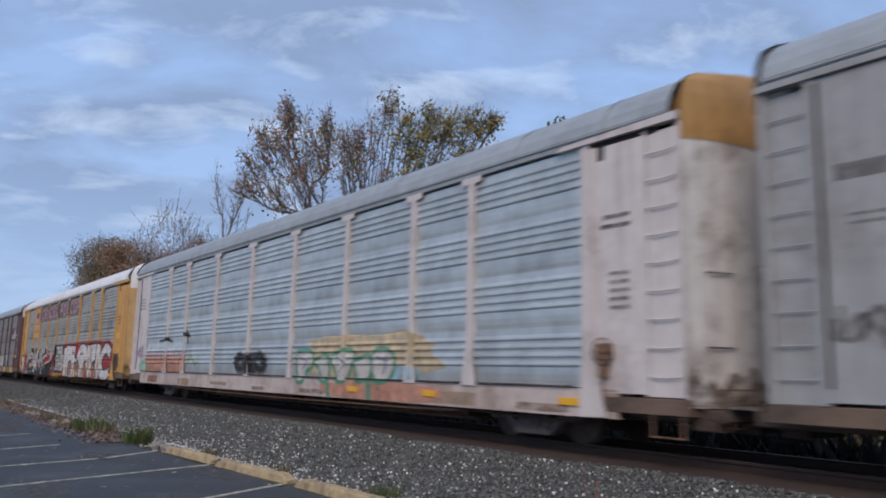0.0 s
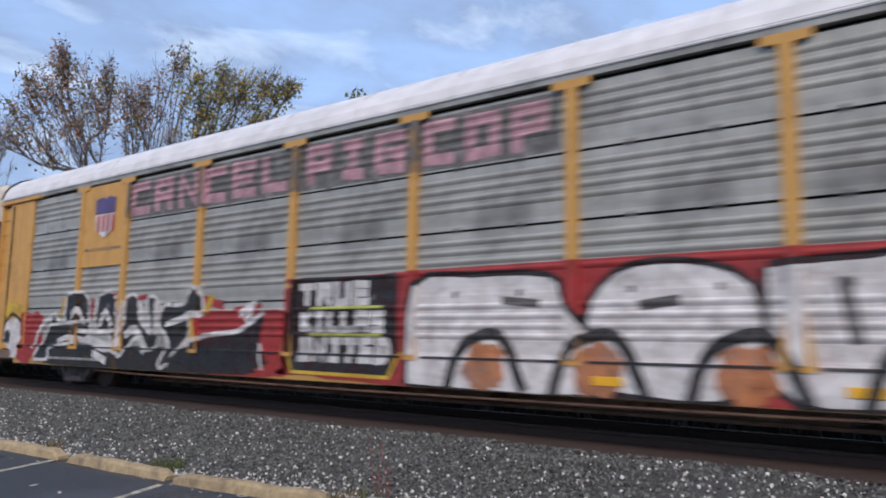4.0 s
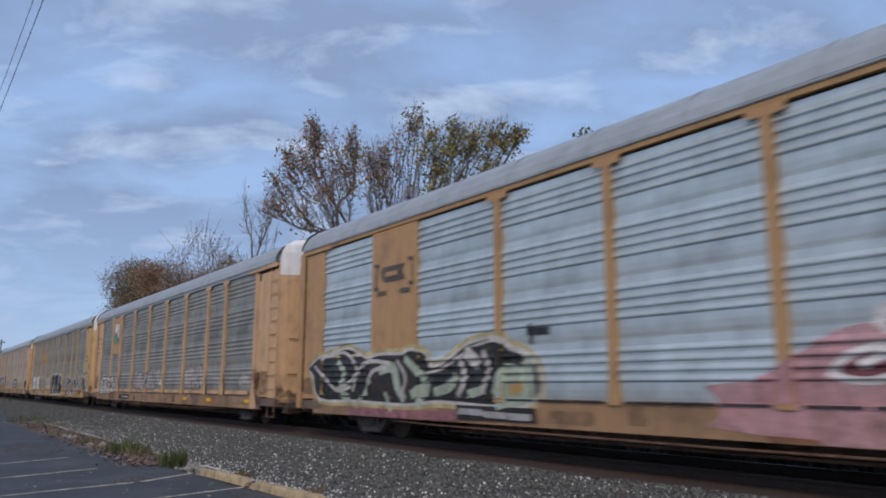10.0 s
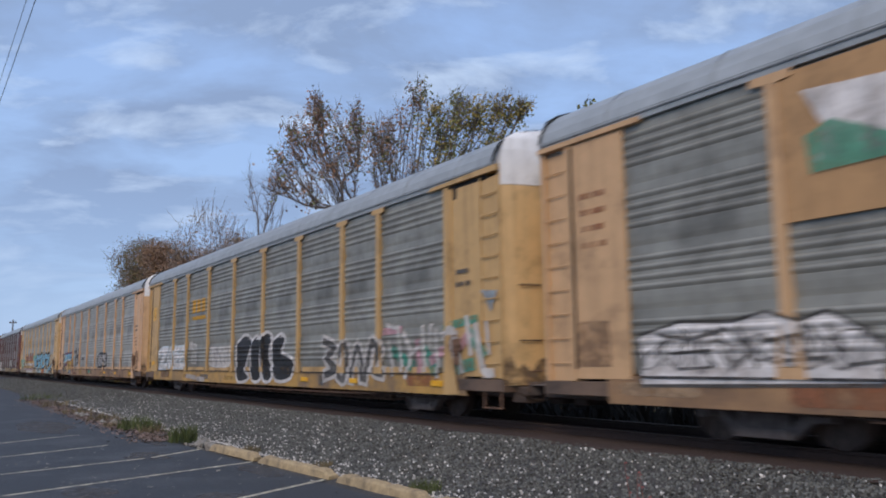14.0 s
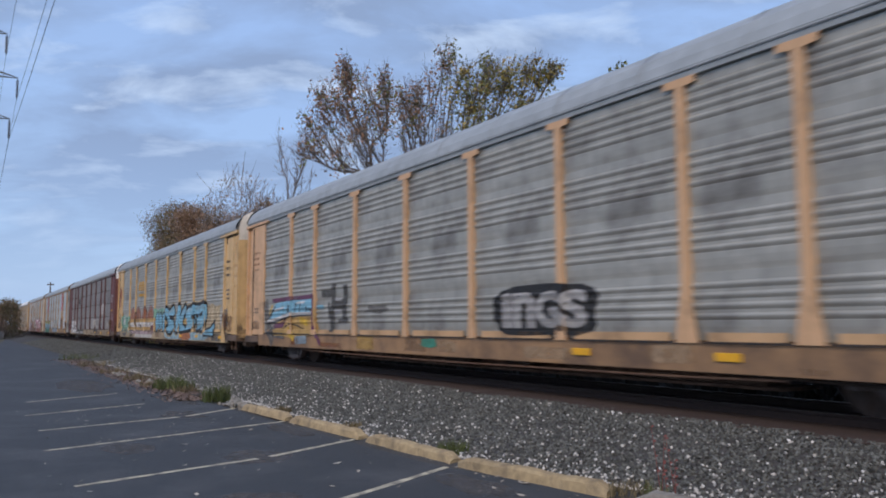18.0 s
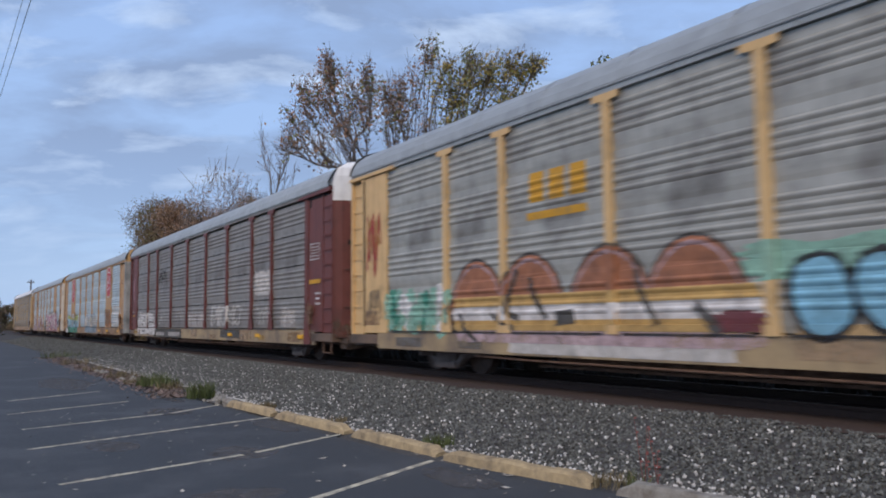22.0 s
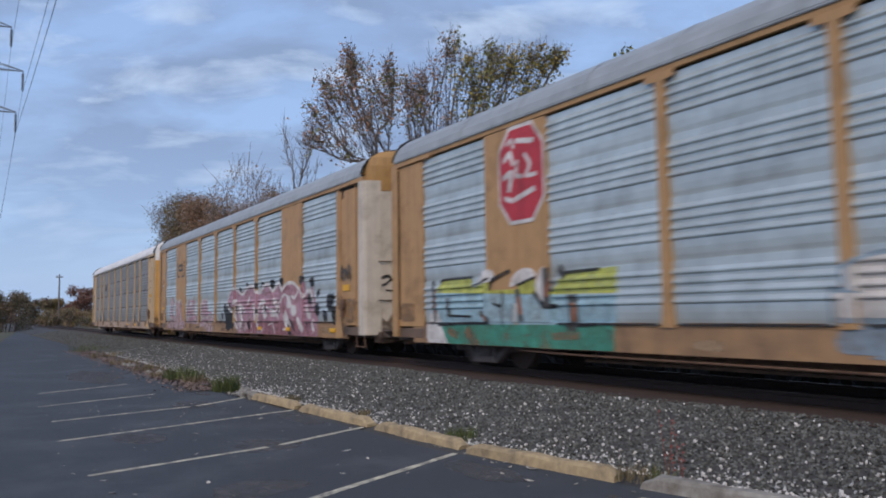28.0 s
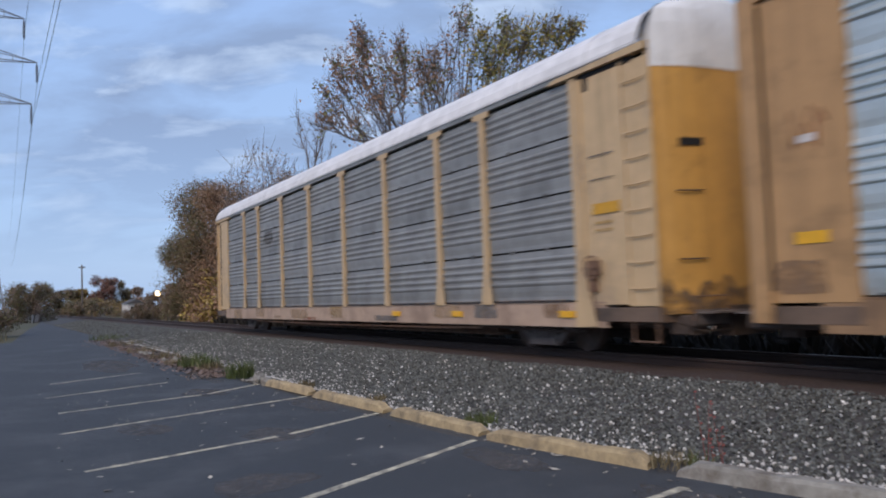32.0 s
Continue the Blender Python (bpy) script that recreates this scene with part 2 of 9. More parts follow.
# ---- mesh helpers ----
class Shape:
    """Collects vertices and faces, and turns them into one mesh."""

    def __init__(self):
        self.v, self.f, self.smooth = [], [], False

    def add(self, verts, faces):
        n = len(self.v)
        self.v += [tuple(p) for p in verts]
        self.f += [tuple(i + n for i in f) for f in faces]
        return self

    def box(self, x0, x1, y0, y1, z0, z1, b=0.0):
        """A box; b cuts its long edges."""
        if b <= 0:
            v = [(x, y, z) for x in (x0, x1) for y in (y0, y1) for z in (z0, z1)]
            return self.add(v, [(0, 1, 3, 2), (4, 6, 7, 5), (0, 4, 5, 1), (2, 3, 7, 6), (0, 2, 6, 4), (1, 5, 7, 3)])
        ring = [(y0 + b, z0), (y1 - b, z0), (y1, z0 + b), (y1, z1 - b), (y1 - b, z1), (y0 + b, z1), (y0, z1 - b), (y0, z0 + b)]
        return self.prism(ring, x0, x1)

    def prism(self, ring, x0, x1, axis="x"):
        """A closed outline of (a, b) drawn along an axis; for x the outline is (y, z), for y (x, z), for z (x, y)."""
        def at(p, s):
            return {"x": (s, p[0], p[1]), "y": (p[0], s, p[1]), "z": (p[0], p[1], s)}[axis]
        n = len(ring)
        v = [at(p, x0) for p in ring] + [at(p, x1) for p in ring]
        f = [(i, (i + 1) % n, n + (i + 1) % n, n + i) for i in range(n)] + [tuple(range(n))[::-1], tuple(range(n, 2 * n))]
        return self.add(v, f)

    def strip(self, line, x0, x1, thick=0.0):
        """An open line of (y, z) drawn along x, with a back at thick behind it."""
        if thick:
            return self.prism(list(line) + [(y + thick, z) for y, z in reversed(line)], x0, x1)
        n = len(line)
        v = [(x0, y, z) for y, z in line] + [(x1, y, z) for y, z in line]
        return self.add(v, [(i, i + 1, n + i + 1, n + i) for i in range(n - 1)])

    def tube(self, a, b, r0, r1=None, sides=6, caps=True):
        a, b, r1 = Vector(a), Vector(b), r0 if r1 is None else r1
        d = (b - a).normalized()
        u = d.orthogonal().normalized()
        w = d.cross(u)
        ring = [(math.cos(2 * math.pi * i / sides), math.sin(2 * math.pi * i / sides)) for i in range(sides)]
        v = [a + u * (c * r0) + w * (s * r0) for c, s in ring] + [b + u * (c * r1) + w * (s * r1) for c, s in ring]
        f = [(i, (i + 1) % sides, sides + (i + 1) % sides, sides + i) for i in range(sides)]
        if caps:
            f += [tuple(range(sides))[::-1], tuple(range(sides, 2 * sides))]
        return self.add(v, f)

    def path(self, pts, r, sides=6):
        """A bent round bar through points, in one piece."""
        p = [Vector(q) for q in pts]
        side = (p[1] - p[0]).orthogonal().normalized()
        v, f = [], []
        for i, q in enumerate(p):
            d = (p[min(i + 1, len(p) - 1)] - p[max(i - 1, 0)]).normalized()
            u = (side - d * side.dot(d)).normalized()
            w = d.cross(u)
            v += [q + u * (r * math.cos(6.2832 * k / sides)) + w * (r * math.sin(6.2832 * k / sides)) for k in range(sides)]
        for i in range(len(p) - 1):
            f += [(i * sides + k, i * sides + (k + 1) % sides, (i + 1) * sides + (k + 1) % sides, (i + 1) * sides + k) for k in range(sides)]
        return self.add(v, f + [tuple(range(sides))[::-1], tuple(range((len(p) - 1) * sides, len(p) * sides))])

    def mesh(self, name, *mats):
        me = bpy.data.meshes.new(name)
        me.from_pydata(self.v, [], self.f)
        bm = bmesh.new()
        bm.from_mesh(me)
        bmesh.ops.recalc_face_normals(bm, faces=bm.faces)
        bm.to_mesh(me)
        bm.free()
        for m in mats:
            me.materials.append(m)
        if self.smooth:
            me.shade_smooth()
        return me


def part(name, shape, material, parent=None, label="", at=None):
    """Links a Shape, or a mesh made before, as one object under a thing or a part."""
    me = shape if isinstance(shape, bpy.types.Mesh) else shape.mesh(name, material)
    ob = new(name, me)
    if parent is not None:
        ob.parent = parent
    if at is not None:
        ob.matrix_basis = at
    if label:
        tagged(ob, label=label)
    return ob


CACHE = {}


def cached(key, make, *mats):
    """One mesh for all pieces that are alike."""
    if key not in CACHE:
        CACHE[key] = make().mesh(str(key[0]), *mats)
    return CACHE[key]

# ---- the ground, the lot and the track ----
def setting():
    s = Shape()
    s.add([(-1500, -1500, -0.06), (600, -1500, -0.06), (600, 1500, -0.06), (-1500, 1500, -0.06)], [(0, 1, 2, 3)])
    tagged(part("ground", s, earth), "brown autumn earth and grass reaching to the horizon", "ground", kind="structure")
    # the asphalt lot, with a narrow lane that goes on beside the track
    edge = [(40, 7.6), (0, 7.2), (-4.2, 6.5), (-6.2, 5.9), (-9, 5.25), (-17, 5.05), (-28, 5.0), (-46, 5.0), (-80, 6.3), (-130, 8.4)]
    back = [(-130, 5.6), (-80, 2.4), (-62, 1.5), (-50, 0.9), (-46, -3), (-44, -40), (40, -40)]
    s = Shape()
    ring = edge + back
    s.add([(x, y, 0.0) for x, y in ring] + [(x, y, -0.2) for x, y in ring],
          [tuple(range(len(ring)))] + [(i, (i + 1) % len(ring), len(ring) + (i + 1) % len(ring), len(ring) + i) for i in range(len(ring))])
    tagged(part("pavement", s, asphalt), "worn dark asphalt parking lot beside the railway", "parking lot", kind="structure")
    # the ballast bed: a shoulder that climbs from the lot to the ties
    rows = [(5.0, -0.05), (5.6, 0.03), (6.4, 0.10), (7.4, 0.24), (8.2, 0.38), (8.8, 0.43), (10.67, 0.43), (12.5, 0.43), (13.3, 0.36), (15.0, -0.02), (15.6, -0.08)]
    xs = [30 - 0.5 * i for i in range(130)] + [-35.5 - 6 * i for i in range(80)]
    s = Shape()
    n = len(rows)
    v = []
    for x in xs:
        for y, z in rows:
            if y < 8.2:
                y += shoulder(x) * (8.2 - y) / 3.2
            w = noise.noise(Vector((x * 0.5, y * 0.7, 3)))
            v.append((x, y + 0.12 * noise.noise(Vector((x * 0.6, 0, y))), z + 0.035 * w))
    f = [(i * n + j, i * n + j + 1, (i + 1) * n + j + 1, (i + 1) * n + j) for i in range(len(xs) - 1) for j in range(n - 1)]
    s.add(v, f)
    s.smooth = True
    bed = tagged(part("ballast_bed", s, ballast_mat), "bed of grey crushed stone under the track", "ballast", kind="structure")
    return bed


def track_bed():
    s = Shape()
    rng = random.Random(2)
    xs = [40 - 2.0 * i for i in range(18)] + [4 - 0.13 * i for i in range(430)] + [-52 - 4.0 * i for i in range(118)]
    n = len(xs) - 1
    v = []
    for i, x in enumerate(xs):
        tie_end = 0.13 if 20 < i < 446 and i % 4 < 2 else 0.0      # tie ends stand out of the stones
        v += [(x, 8.84 - tie_end + rng.uniform(-0.06, 0.06), 0.437), (x, 9.2, 0.456), (x, 12.3, 0.452), (x, 13.4, 0.40), (x, 15.1, 0.02)]
    s.add(v, [(5 * i + j, 5 * i + j + 1, 5 * i + 6 + j, 5 * i + 5 + j) for i in range(n) for j in range(4)])
    tagged(part("track_bed", s, cinder), "dark rust-brown oily cinder between the ties", "ballast", kind="structure")


def shoulder(x):
    """How far the foot of the ballast is drawn back from the lot."""
    return min(1.6, max(0.0, (x + 8.5) * 0.19))


def bed_height(y, x=-99.0):
    if y < 8.2:
        s = shoulder(x)
        y = (y - s * 8.2 / 3.2) / (1 - s / 3.2)
    pts = [(5.0, -0.05), (5.6, 0.03), (6.4, 0.10), (7.4, 0.24), (8.2, 0.38), (8.8, 0.43), (20, 0.43)]
    for (a, za), (b, zb) in zip(pts, pts[1:]):
        if a <= y <= b:
            return za + (zb - za) * (y - a) / (b - a)
    return 0.0


def stones(name, count, x_range, y_range, size, mat, seed, label, near=1.0, low=1.0, rise=0.3):
    """Loose crushed stones, joined: they are past counting."""
    rng = np.random.RandomState(seed)
    base = np.array([(1, 0, 0), (-1, 0, 0), (0, 1, 0), (0, -1, 0), (0, 0, 1), (0, 0, -1)], float)
    tri = [(0, 2, 4), (2, 1, 4), (1, 3, 4), (3, 0, 4), (2, 0, 5), (1, 2, 5), (3, 1, 5), (0, 3, 5)]
    u = rng.rand(count) ** near
    xs = x_range[1] - (x_range[1] - x_range[0]) * u
    foot = np.array([y_range[0] + max(0.0, (x + 8.5) * 0.19 + 0.06) if x > -8.7 else y_range[0] for x in xs])
    ys = foot + (y_range[1] - foot) * rng.rand(count) ** low
    q, _ = np.linalg.qr(rng.rand(count, 3, 3) - 0.5)
    r = size * (0.6 + 0.8 * rng.rand(count, 1, 3)) * (0.7 + 0.6 * rng.rand(count, 1, 1))
    z = np.array([bed_height(y, x) + rise * size + 0.03 * noise.noise(Vector((x * 0.5, y * 0.7, 3))) for x, y in zip(xs, ys)])
    p = (base[None] * r * (0.75 + 0.5 * rng.rand(count, 6, 1))) @ q + np.stack([xs, ys, z], 1)[:, None, :]
    faces = (np.array(tri)[None] + 6 * np.arange(count)[:, None, None]).reshape(-1, 3).tolist()
    verts = [p.reshape(-1, 3)]
    me = bpy.data.meshes.new(name)
    me.from_pydata(np.concatenate(verts).tolist(), [], faces)
    me.materials.append(mat)
    return tagged(new(name, me), label, "ballast", kind="stuff")


def track():
    rail = [(-0.075, 0), (0.075, 0), (0.075, 0.012), (0.012, 0.03), (0.010, 0.125), (0.036, 0.135), (0.036, 0.165), (0.028, 0.172), (-0.028, 0.172), (-0.036, 0.165), (-0.036, 0.135), (-0.010, 0.125), (-0.012, 0.03), (-0.075, 0.012)]
    for side in (-0.7525, 0.7525):
        s = Shape().prism([(TRACK_Y + side + a, RAIL_Z - 0.172 + b) for a, b in rail], 40, -520)
        r = tagged(part("rail", s, rail_steel), "rusty brown steel rail spiked to wooden ties", "rail", "rails of the track", "structure")
        part("rail_head", Shape().box(40, -520, TRACK_Y + side - 0.028, TRACK_Y + side + 0.028, RAIL_Z - 0.001, RAIL_Z + 0.002), rail_shine, r, "bright worn running surface")


def kerb(x0, y0, x1, y1, mat, label, height=0.14, width=0.2):
    """A parking stop: a long block with sloped sides, chipped corners and two drain notches."""
    length = math.hypot(x1 - x0, y1 - y0)
    s = Shape()
    n = 14
    rng = random.Random(int(abs(x0) * 100))
    ring = lambda k: [(-width / 2, 0), (width / 2, 0), (width / 2 * 0.82, height * 0.75 * k), (width / 2 * 0.6, height * k), (-width / 2 * 0.6, height * k), (-width / 2 * 0.82, height * 0.75 * k)]
    v, f = [], []
    for i in range(n + 1):
        k = 0.5 if i in (0, n) else rng.choice((0.88, 0.94, 0.97, 1.0, 1.0))
        for a, b in ring(k):
            v.append((length * (i + 0.3 * (rng.random() - 0.5)) / n, a + 0.014 * (rng.random() - 0.5), b * (0.97 + 0.06 * rng.random())))
    for i in range(n):
        f += [(6 * i + j, 6 * i + (j + 1) % 6, 6 * i + 6 + (j + 1) % 6, 6 * i + 6 + j) for j in range(6)]
    f += [tuple(range(6))[::-1], tuple(range(6 * n, 6 * n + 6))]
    s.add(v, f)
    ob = part("parking_stop", s, mat, at=pose(x0, y0, 0.0, 0, 0, math.degrees(math.atan2(y1 - y0, x1 - x0))))
    return tagged(ob, label, "parking stop", "parking stops along the lot edge")


def lot_details():
    tan = "tan weathered concrete parking stop at the lot edge"
    for a in ((-16.55, 5.28, -14.2, 5.36), (-13.9, 5.36, -11.25, 5.48), (-10.95, 5.48, -8.6, 5.52), (-8.42, 5.5, -6.15, 5.86)):
        kerb(*a, concrete, tan)
    kerb(-5.8, 5.88, -3.4, 6.42, concrete_grey, "grey worn concrete parking stop at the lot edge")
    kerb(-3.25, 6.45, -0.9, 6.9, concrete_grey, "grey worn concrete parking stop at the lot edge")
    stripes = [(-5.45, 5.55, -4.6, 1.2), (-8.5, 5.32, -6.4, 1.3), (-11.3, 5.35, -10.45, 3.7), (-10.38, 3.5, -9.7, 1.2), (-14.1, 5.23, -12.65, 1.13), (-16.9, 5.15, -15.95, 3.9), (-15.9, 3.75, -15.1, 1.25),
               (-19.0, 3.7, -17.8, 1.2), (-22.3, 3.6, -20.9, 1.4), (-2.6, 5.4, -1.2, 1.0)]
    for x0, y0, x1, y1 in stripes:
        s = Shape()
        d = Vector((x1 - x0, y1 - y0, 0))
        side = Vector((-d.y, d.x, 0)).normalized() * 0.05
        n = 12
        rng = random.Random(int(x0 * 10))
        v = []
        for i in range(n + 1):
            c = Vector((x0, y0, 0.004)) + d * (i / n)
            k = 0.8 + 0.35 * rng.random()
            v += [c + side * k, c - side * k]
        s.add(v, [(2 * i, 2 * i + 1, 2 * i + 3, 2 * i + 2) for i in range(n)])
        tagged(part("parking_line", s, line_paint), "faded white painted parking line on asphalt", "line", "parking lines", "structure")


def blades(name, x, y, z, radius, height, count, mat, seed, label, spread=0.5):
    """A tuft of grass or weed: bent blades, joined."""
    rng = random.Random(seed)
    s = Shape()
    for _ in range(count if x < -18 else count * 2):
        a, r = rng.random() * 6.283, radius * math.sqrt(rng.random())
        p = Vector((x + r * math.cos(a), y + r * math.sin(a), z))
        h = height * (0.45 + 0.6 * rng.random())
        lean = Vector((rng.uniform(-1, 1), rng.uniform(-1, 1), 0)) * spread * h
        w = Vector((rng.uniform(-1, 1), rng.uniform(-1, 1), 0)).normalized() * (0.003 + 0.006 * rng.random()) * (1 if x > -12 else 2)
        mid = p + lean * 0.35 + Vector((0, 0, h * 0.6))
        tip = p + lean + Vector((0, 0, h))
        s.add([p - w, p + w, mid + w * 0.8, mid - w * 0.8, tip], [(0, 1, 2, 3), (3, 2, 4)])
    return tagged(part(name, s, mat), label, "weed", "weeds at the lot edge")


truck_steel = surface("truck_casting", (0.165, 0.14, 0.13), 0.8, 0.0, spread=0.35, grain=6, dirt=(0.07, 0.052, 0.046), dirt_amount=0.65, dirt_scale=4)
brake_rust = surface("brake_rust", (0.20, 0.12, 0.08), 0.8, spread=0.3, grain=8, dirt=(0.07, 0.04, 0.03), dirt_amount=0.7, dirt_scale=5)
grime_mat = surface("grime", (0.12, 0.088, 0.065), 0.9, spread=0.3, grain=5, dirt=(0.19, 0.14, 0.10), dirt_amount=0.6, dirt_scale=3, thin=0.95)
clip_mat = surface("clip_steel", (0.16, 0.155, 0.15), 0.6, 0.4, spread=0.3, grain=9, random_tint=0.4)
# ---- the rail cars ----
POSTS = (1.9, 4.75, 6.7, 9.52, 12.37, 15.24, 18.1, 20.95, 22.97, 25.6)
SIDE_Y, SILL_LOW, SILL_TOP, WALL_TOP = 1.6, 0.5, 0.93, 4.84
PANEL_Y = SIDE_Y - 0.04


def profile(style):
    """The face of one wall, as (outward, z) from the sill to the roof, panel by panel."""
    rows = []
    z0, z1 = SILL_TOP + 0.02, WALL_TOP - (0.004 if style == "shallow" else 0.03)
    h = (z1 - z0) / 4
    out, gap = {"ribbed": (0.040, 0.0), "shallow": (0.026, 0.0), "sheeted": (0.026, 0.028)}[style]     # sheeted walls are shallower, with an open joint between the sheets
    for i in range(4):
        a = z0 + i * h
        # from the foot: a broad band that leans back, four narrow ribs, and a flat top
        line = [(-0.026 if not gap else -0.006, a + gap * 0.4), (-0.010, a + 0.09 * h), (0.0, a + 0.20 * h), (0.002, a + 0.28 * h)]
        for j in range(4):
            c = a + h * (0.355 + 0.152 * j)
            if style == "ribbed":
                line += [(0.0, c - 0.034 * h), (out, c - 0.006 * h), (out, c + 0.016 * h), (0.35 * out, c + 0.052 * h), (0.0, c + 0.075 * h)]
            else:                  # rounder waves
                line += [(0.0, c - 0.062 * h), (0.8 * out, c - 0.022 * h), (out, c), (0.9 * out, c + 0.014 * h), (0.0, c + 0.044 * h)]
        line += [(0.0, a + h - gap)]
        rows.append(line)
    return rows


def strip_top(style):
    """The top of the strip that closes the foot of the wall."""
    return SILL_TOP + (0.13 if style == "shallow" else 0.05)


def outward(style, z):
    """How far the wall's face stands out at height z."""
    if z < SILL_TOP:
        return SIDE_Y + 0.004 - PANEL_Y
    best = 0.0
    for line in profile(style):
        if line[0][1] <= z <= line[-1][1]:
            for (a, za), (b, zb) in zip(line, line[1:]):
                if za <= z <= zb and zb > za:
                    best = a + (b - a) * (z - za) / (zb - za)
    return best


ROOF = [(1.648, 4.965), (1.66, 4.985), (1.61, 5.16), (1.48, 5.36), (1.22, 5.56), (0.84, 5.70), (0.42, 5.78), (0.0, 5.81)]


def end_plan(bulge=0.34):
    """The bowed end doors seen from above, from one corner to the other."""
    return [(0.0, -1.58), (0.03, -1.5), (0.11, -1.34), (0.20, -1.08), (0.28, -0.75), (0.32, -0.35), (bulge, 0.0)]


def autorack(k, paint, panel, roof_mat, hood, style, sill, label, solid=(), hood_label="", reflectors=(2.2, 6.0, 9.0), brake=True):
    """One covered car carrier. x runs from the leading corner (0) back to -CAR_LENGTH, y = 0 is the track's middle, z = 0 the rail top."""
    car = tagged(new("autorack_car"), label, "rail car", "train of covered car carriers")
    pk, sk, wk = paint.name, sill.name, panel.name
    more = -0.22 if solid else 0.28   # how far the trailing corner reaches past the nominal length
    tail = CAR_LENGTH + more
    lines = profile(style)
    # walls, bay by bay, sheet by sheet, on both sides
    for side in (1, -1):
        turn = Matrix() if side == 1 else pose(-CAR_LENGTH, 0, 0, 0, 0, 180)
        for i in range(9):
            x0, x1 = -POSTS[i], -POSTS[i + 1]
            if i in solid:
                key = ("steel_sheet", pk, i)
                me = cached(key, lambda: Shape().box(x0, x1, -SIDE_Y - 0.01, -SIDE_Y + 0.04, SILL_TOP, WALL_TOP, 0.01).box((x0 + x1) / 2 - 0.02, (x0 + x1) / 2 + 0.02, -SIDE_Y - 0.016, -SIDE_Y, SILL_TOP, WALL_TOP), paint)
                part("steel_sheet", me, None, car, "plain painted steel wall sheet", at=turn)
                continue
            w = round(x0 - x1, 2)
            for j, line in enumerate(lines):
                key = ("wall_sheet", wk, style, w, j)
                me = cached(key, lambda: Shape().strip([(-PANEL_Y - o, z) for o, z in line], 0, -w, 0.03), panel)
                part("wall_sheet", me, None, car, at=turn @ pose(x0, 0, 0))
        # added black sheet: stands for the unlit inside behind the joints
        part("wall_liner", cached(("wall_liner",), lambda: Shape().box(-2.0, -25.5, -SIDE_Y + 0.14, -SIDE_Y + 0.15, SILL_TOP, WALL_TOP), black_gap), None, car, "dark inside behind the open joints", at=turn)
        if style == "sheeted" and side == 1:
            h = (WALL_TOP - 0.01 - SILL_TOP - 0.02) / 4
            for i in range(9):
                for j in (1, 2, 3):
                    for f in (0.3, 0.7):
                        part("clip", cached(("clip", wk), lambda: Shape().box(-0.035, 0.035, -PANEL_Y - 0.016, -PANEL_Y + 0.01, -0.045, 0.045, 0.004), clip_mat), None, car, at=pose(-POSTS[i] - f * (POSTS[i + 1] - POSTS[i]), 0, SILL_TOP + 0.02 + j * h - 0.012))
        # posts with a T head and a flared foot
        for i in range(1, 9):
            long_foot = i in (1, 2, 7, 8)
            def post():
                s = Shape()
                f = 0.21 if long_foot else 0.13
                ring = [(-f, SILL_TOP - 0.02), (f, SILL_TOP - 0.02), (0.085, SILL_TOP + (0.75 if long_foot else 0.45)), (0.085, WALL_TOP - 0.12), (0.30, WALL_TOP - 0.10), (0.30, WALL_TOP + 0.01), (-0.30, WALL_TOP + 0.01), (-0.30, WALL_TOP - 0.10), (-0.085, WALL_TOP - 0.12), (-0.085, SILL_TOP + (0.75 if long_foot else 0.45))]
                s.prism(ring, -SIDE_Y - 0.035, -SIDE_Y - 0.02, "y")
                for e in (-0.085, 0.073):
                    s.box(e, e + 0.012, -SIDE_Y - 0.02, -SIDE_Y + 0.07, SILL_TOP, WALL_TOP - 0.1)
                return s
            if i - 1 in solid or i in solid:
                continue
            part("post", cached(("post", pk, long_foot), post, paint), None, car, at=turn @ pose(-POSTS[i], 0, 0))
        # side sill with its lower lip
        def sill_shape():
            return Shape().prism([(-SIDE_Y, SILL_LOW), (-SIDE_Y + 0.08, SILL_LOW), (-SIDE_Y + 0.08, SILL_LOW + 0.03), (-SIDE_Y + 0.03, SILL_LOW + 0.03), (-SIDE_Y + 0.03, SILL_TOP - 0.02), (-SIDE_Y + 0.1, SILL_TOP - 0.02), (-SIDE_Y + 0.1, SILL_TOP), (-SIDE_Y - 0.003, SILL_TOP), (-SIDE_Y - 0.003, SILL_TOP - 0.02), (-SIDE_Y, SILL_TOP - 0.03)], -1.2, -CAR_LENGTH + 1.2)
        part("side_sill", cached(("side_sill", sk), sill_shape, sill), None, car, at=turn)
        for i in range(9):
            w = round(POSTS[i + 1] - POSTS[i] - 0.7, 2)
            part("sill_strip", cached(("sill_strip", sk, w, style), lambda: Shape().box(0, -w, -SIDE_Y - 0.004, -SIDE_Y + 0.02, SILL_TOP + (0.002 if style == "shallow" else 0.022), strip_top(style)), paint if style == "shallow" else sill), None, car, at=turn @ pose(-POSTS[i] - 0.35, 0, 0))
        part("fascia", cached(("fascia", pk, more, bool(solid)), lambda: Shape().prism([(-SIDE_Y - 0.022, WALL_TOP + 0.012), (-SIDE_Y - 0.034, WALL_TOP + 0.108), (-SIDE_Y + 0.1, WALL_TOP + 0.108), (-SIDE_Y + 0.1, WALL_TOP + 0.012)], -0.1, -tail + 0.1), panel if style == "sheeted" else paint if solid else roof_mat), None, car, at=turn)
        # corner sections: leading one with a ladder, trailing one plain
        def lead():
            return Shape().box(-POSTS[0], -0.62, -SIDE_Y + 0.0, -SIDE_Y + 0.05, SILL_TOP - 0.05, WALL_TOP - 0.12)
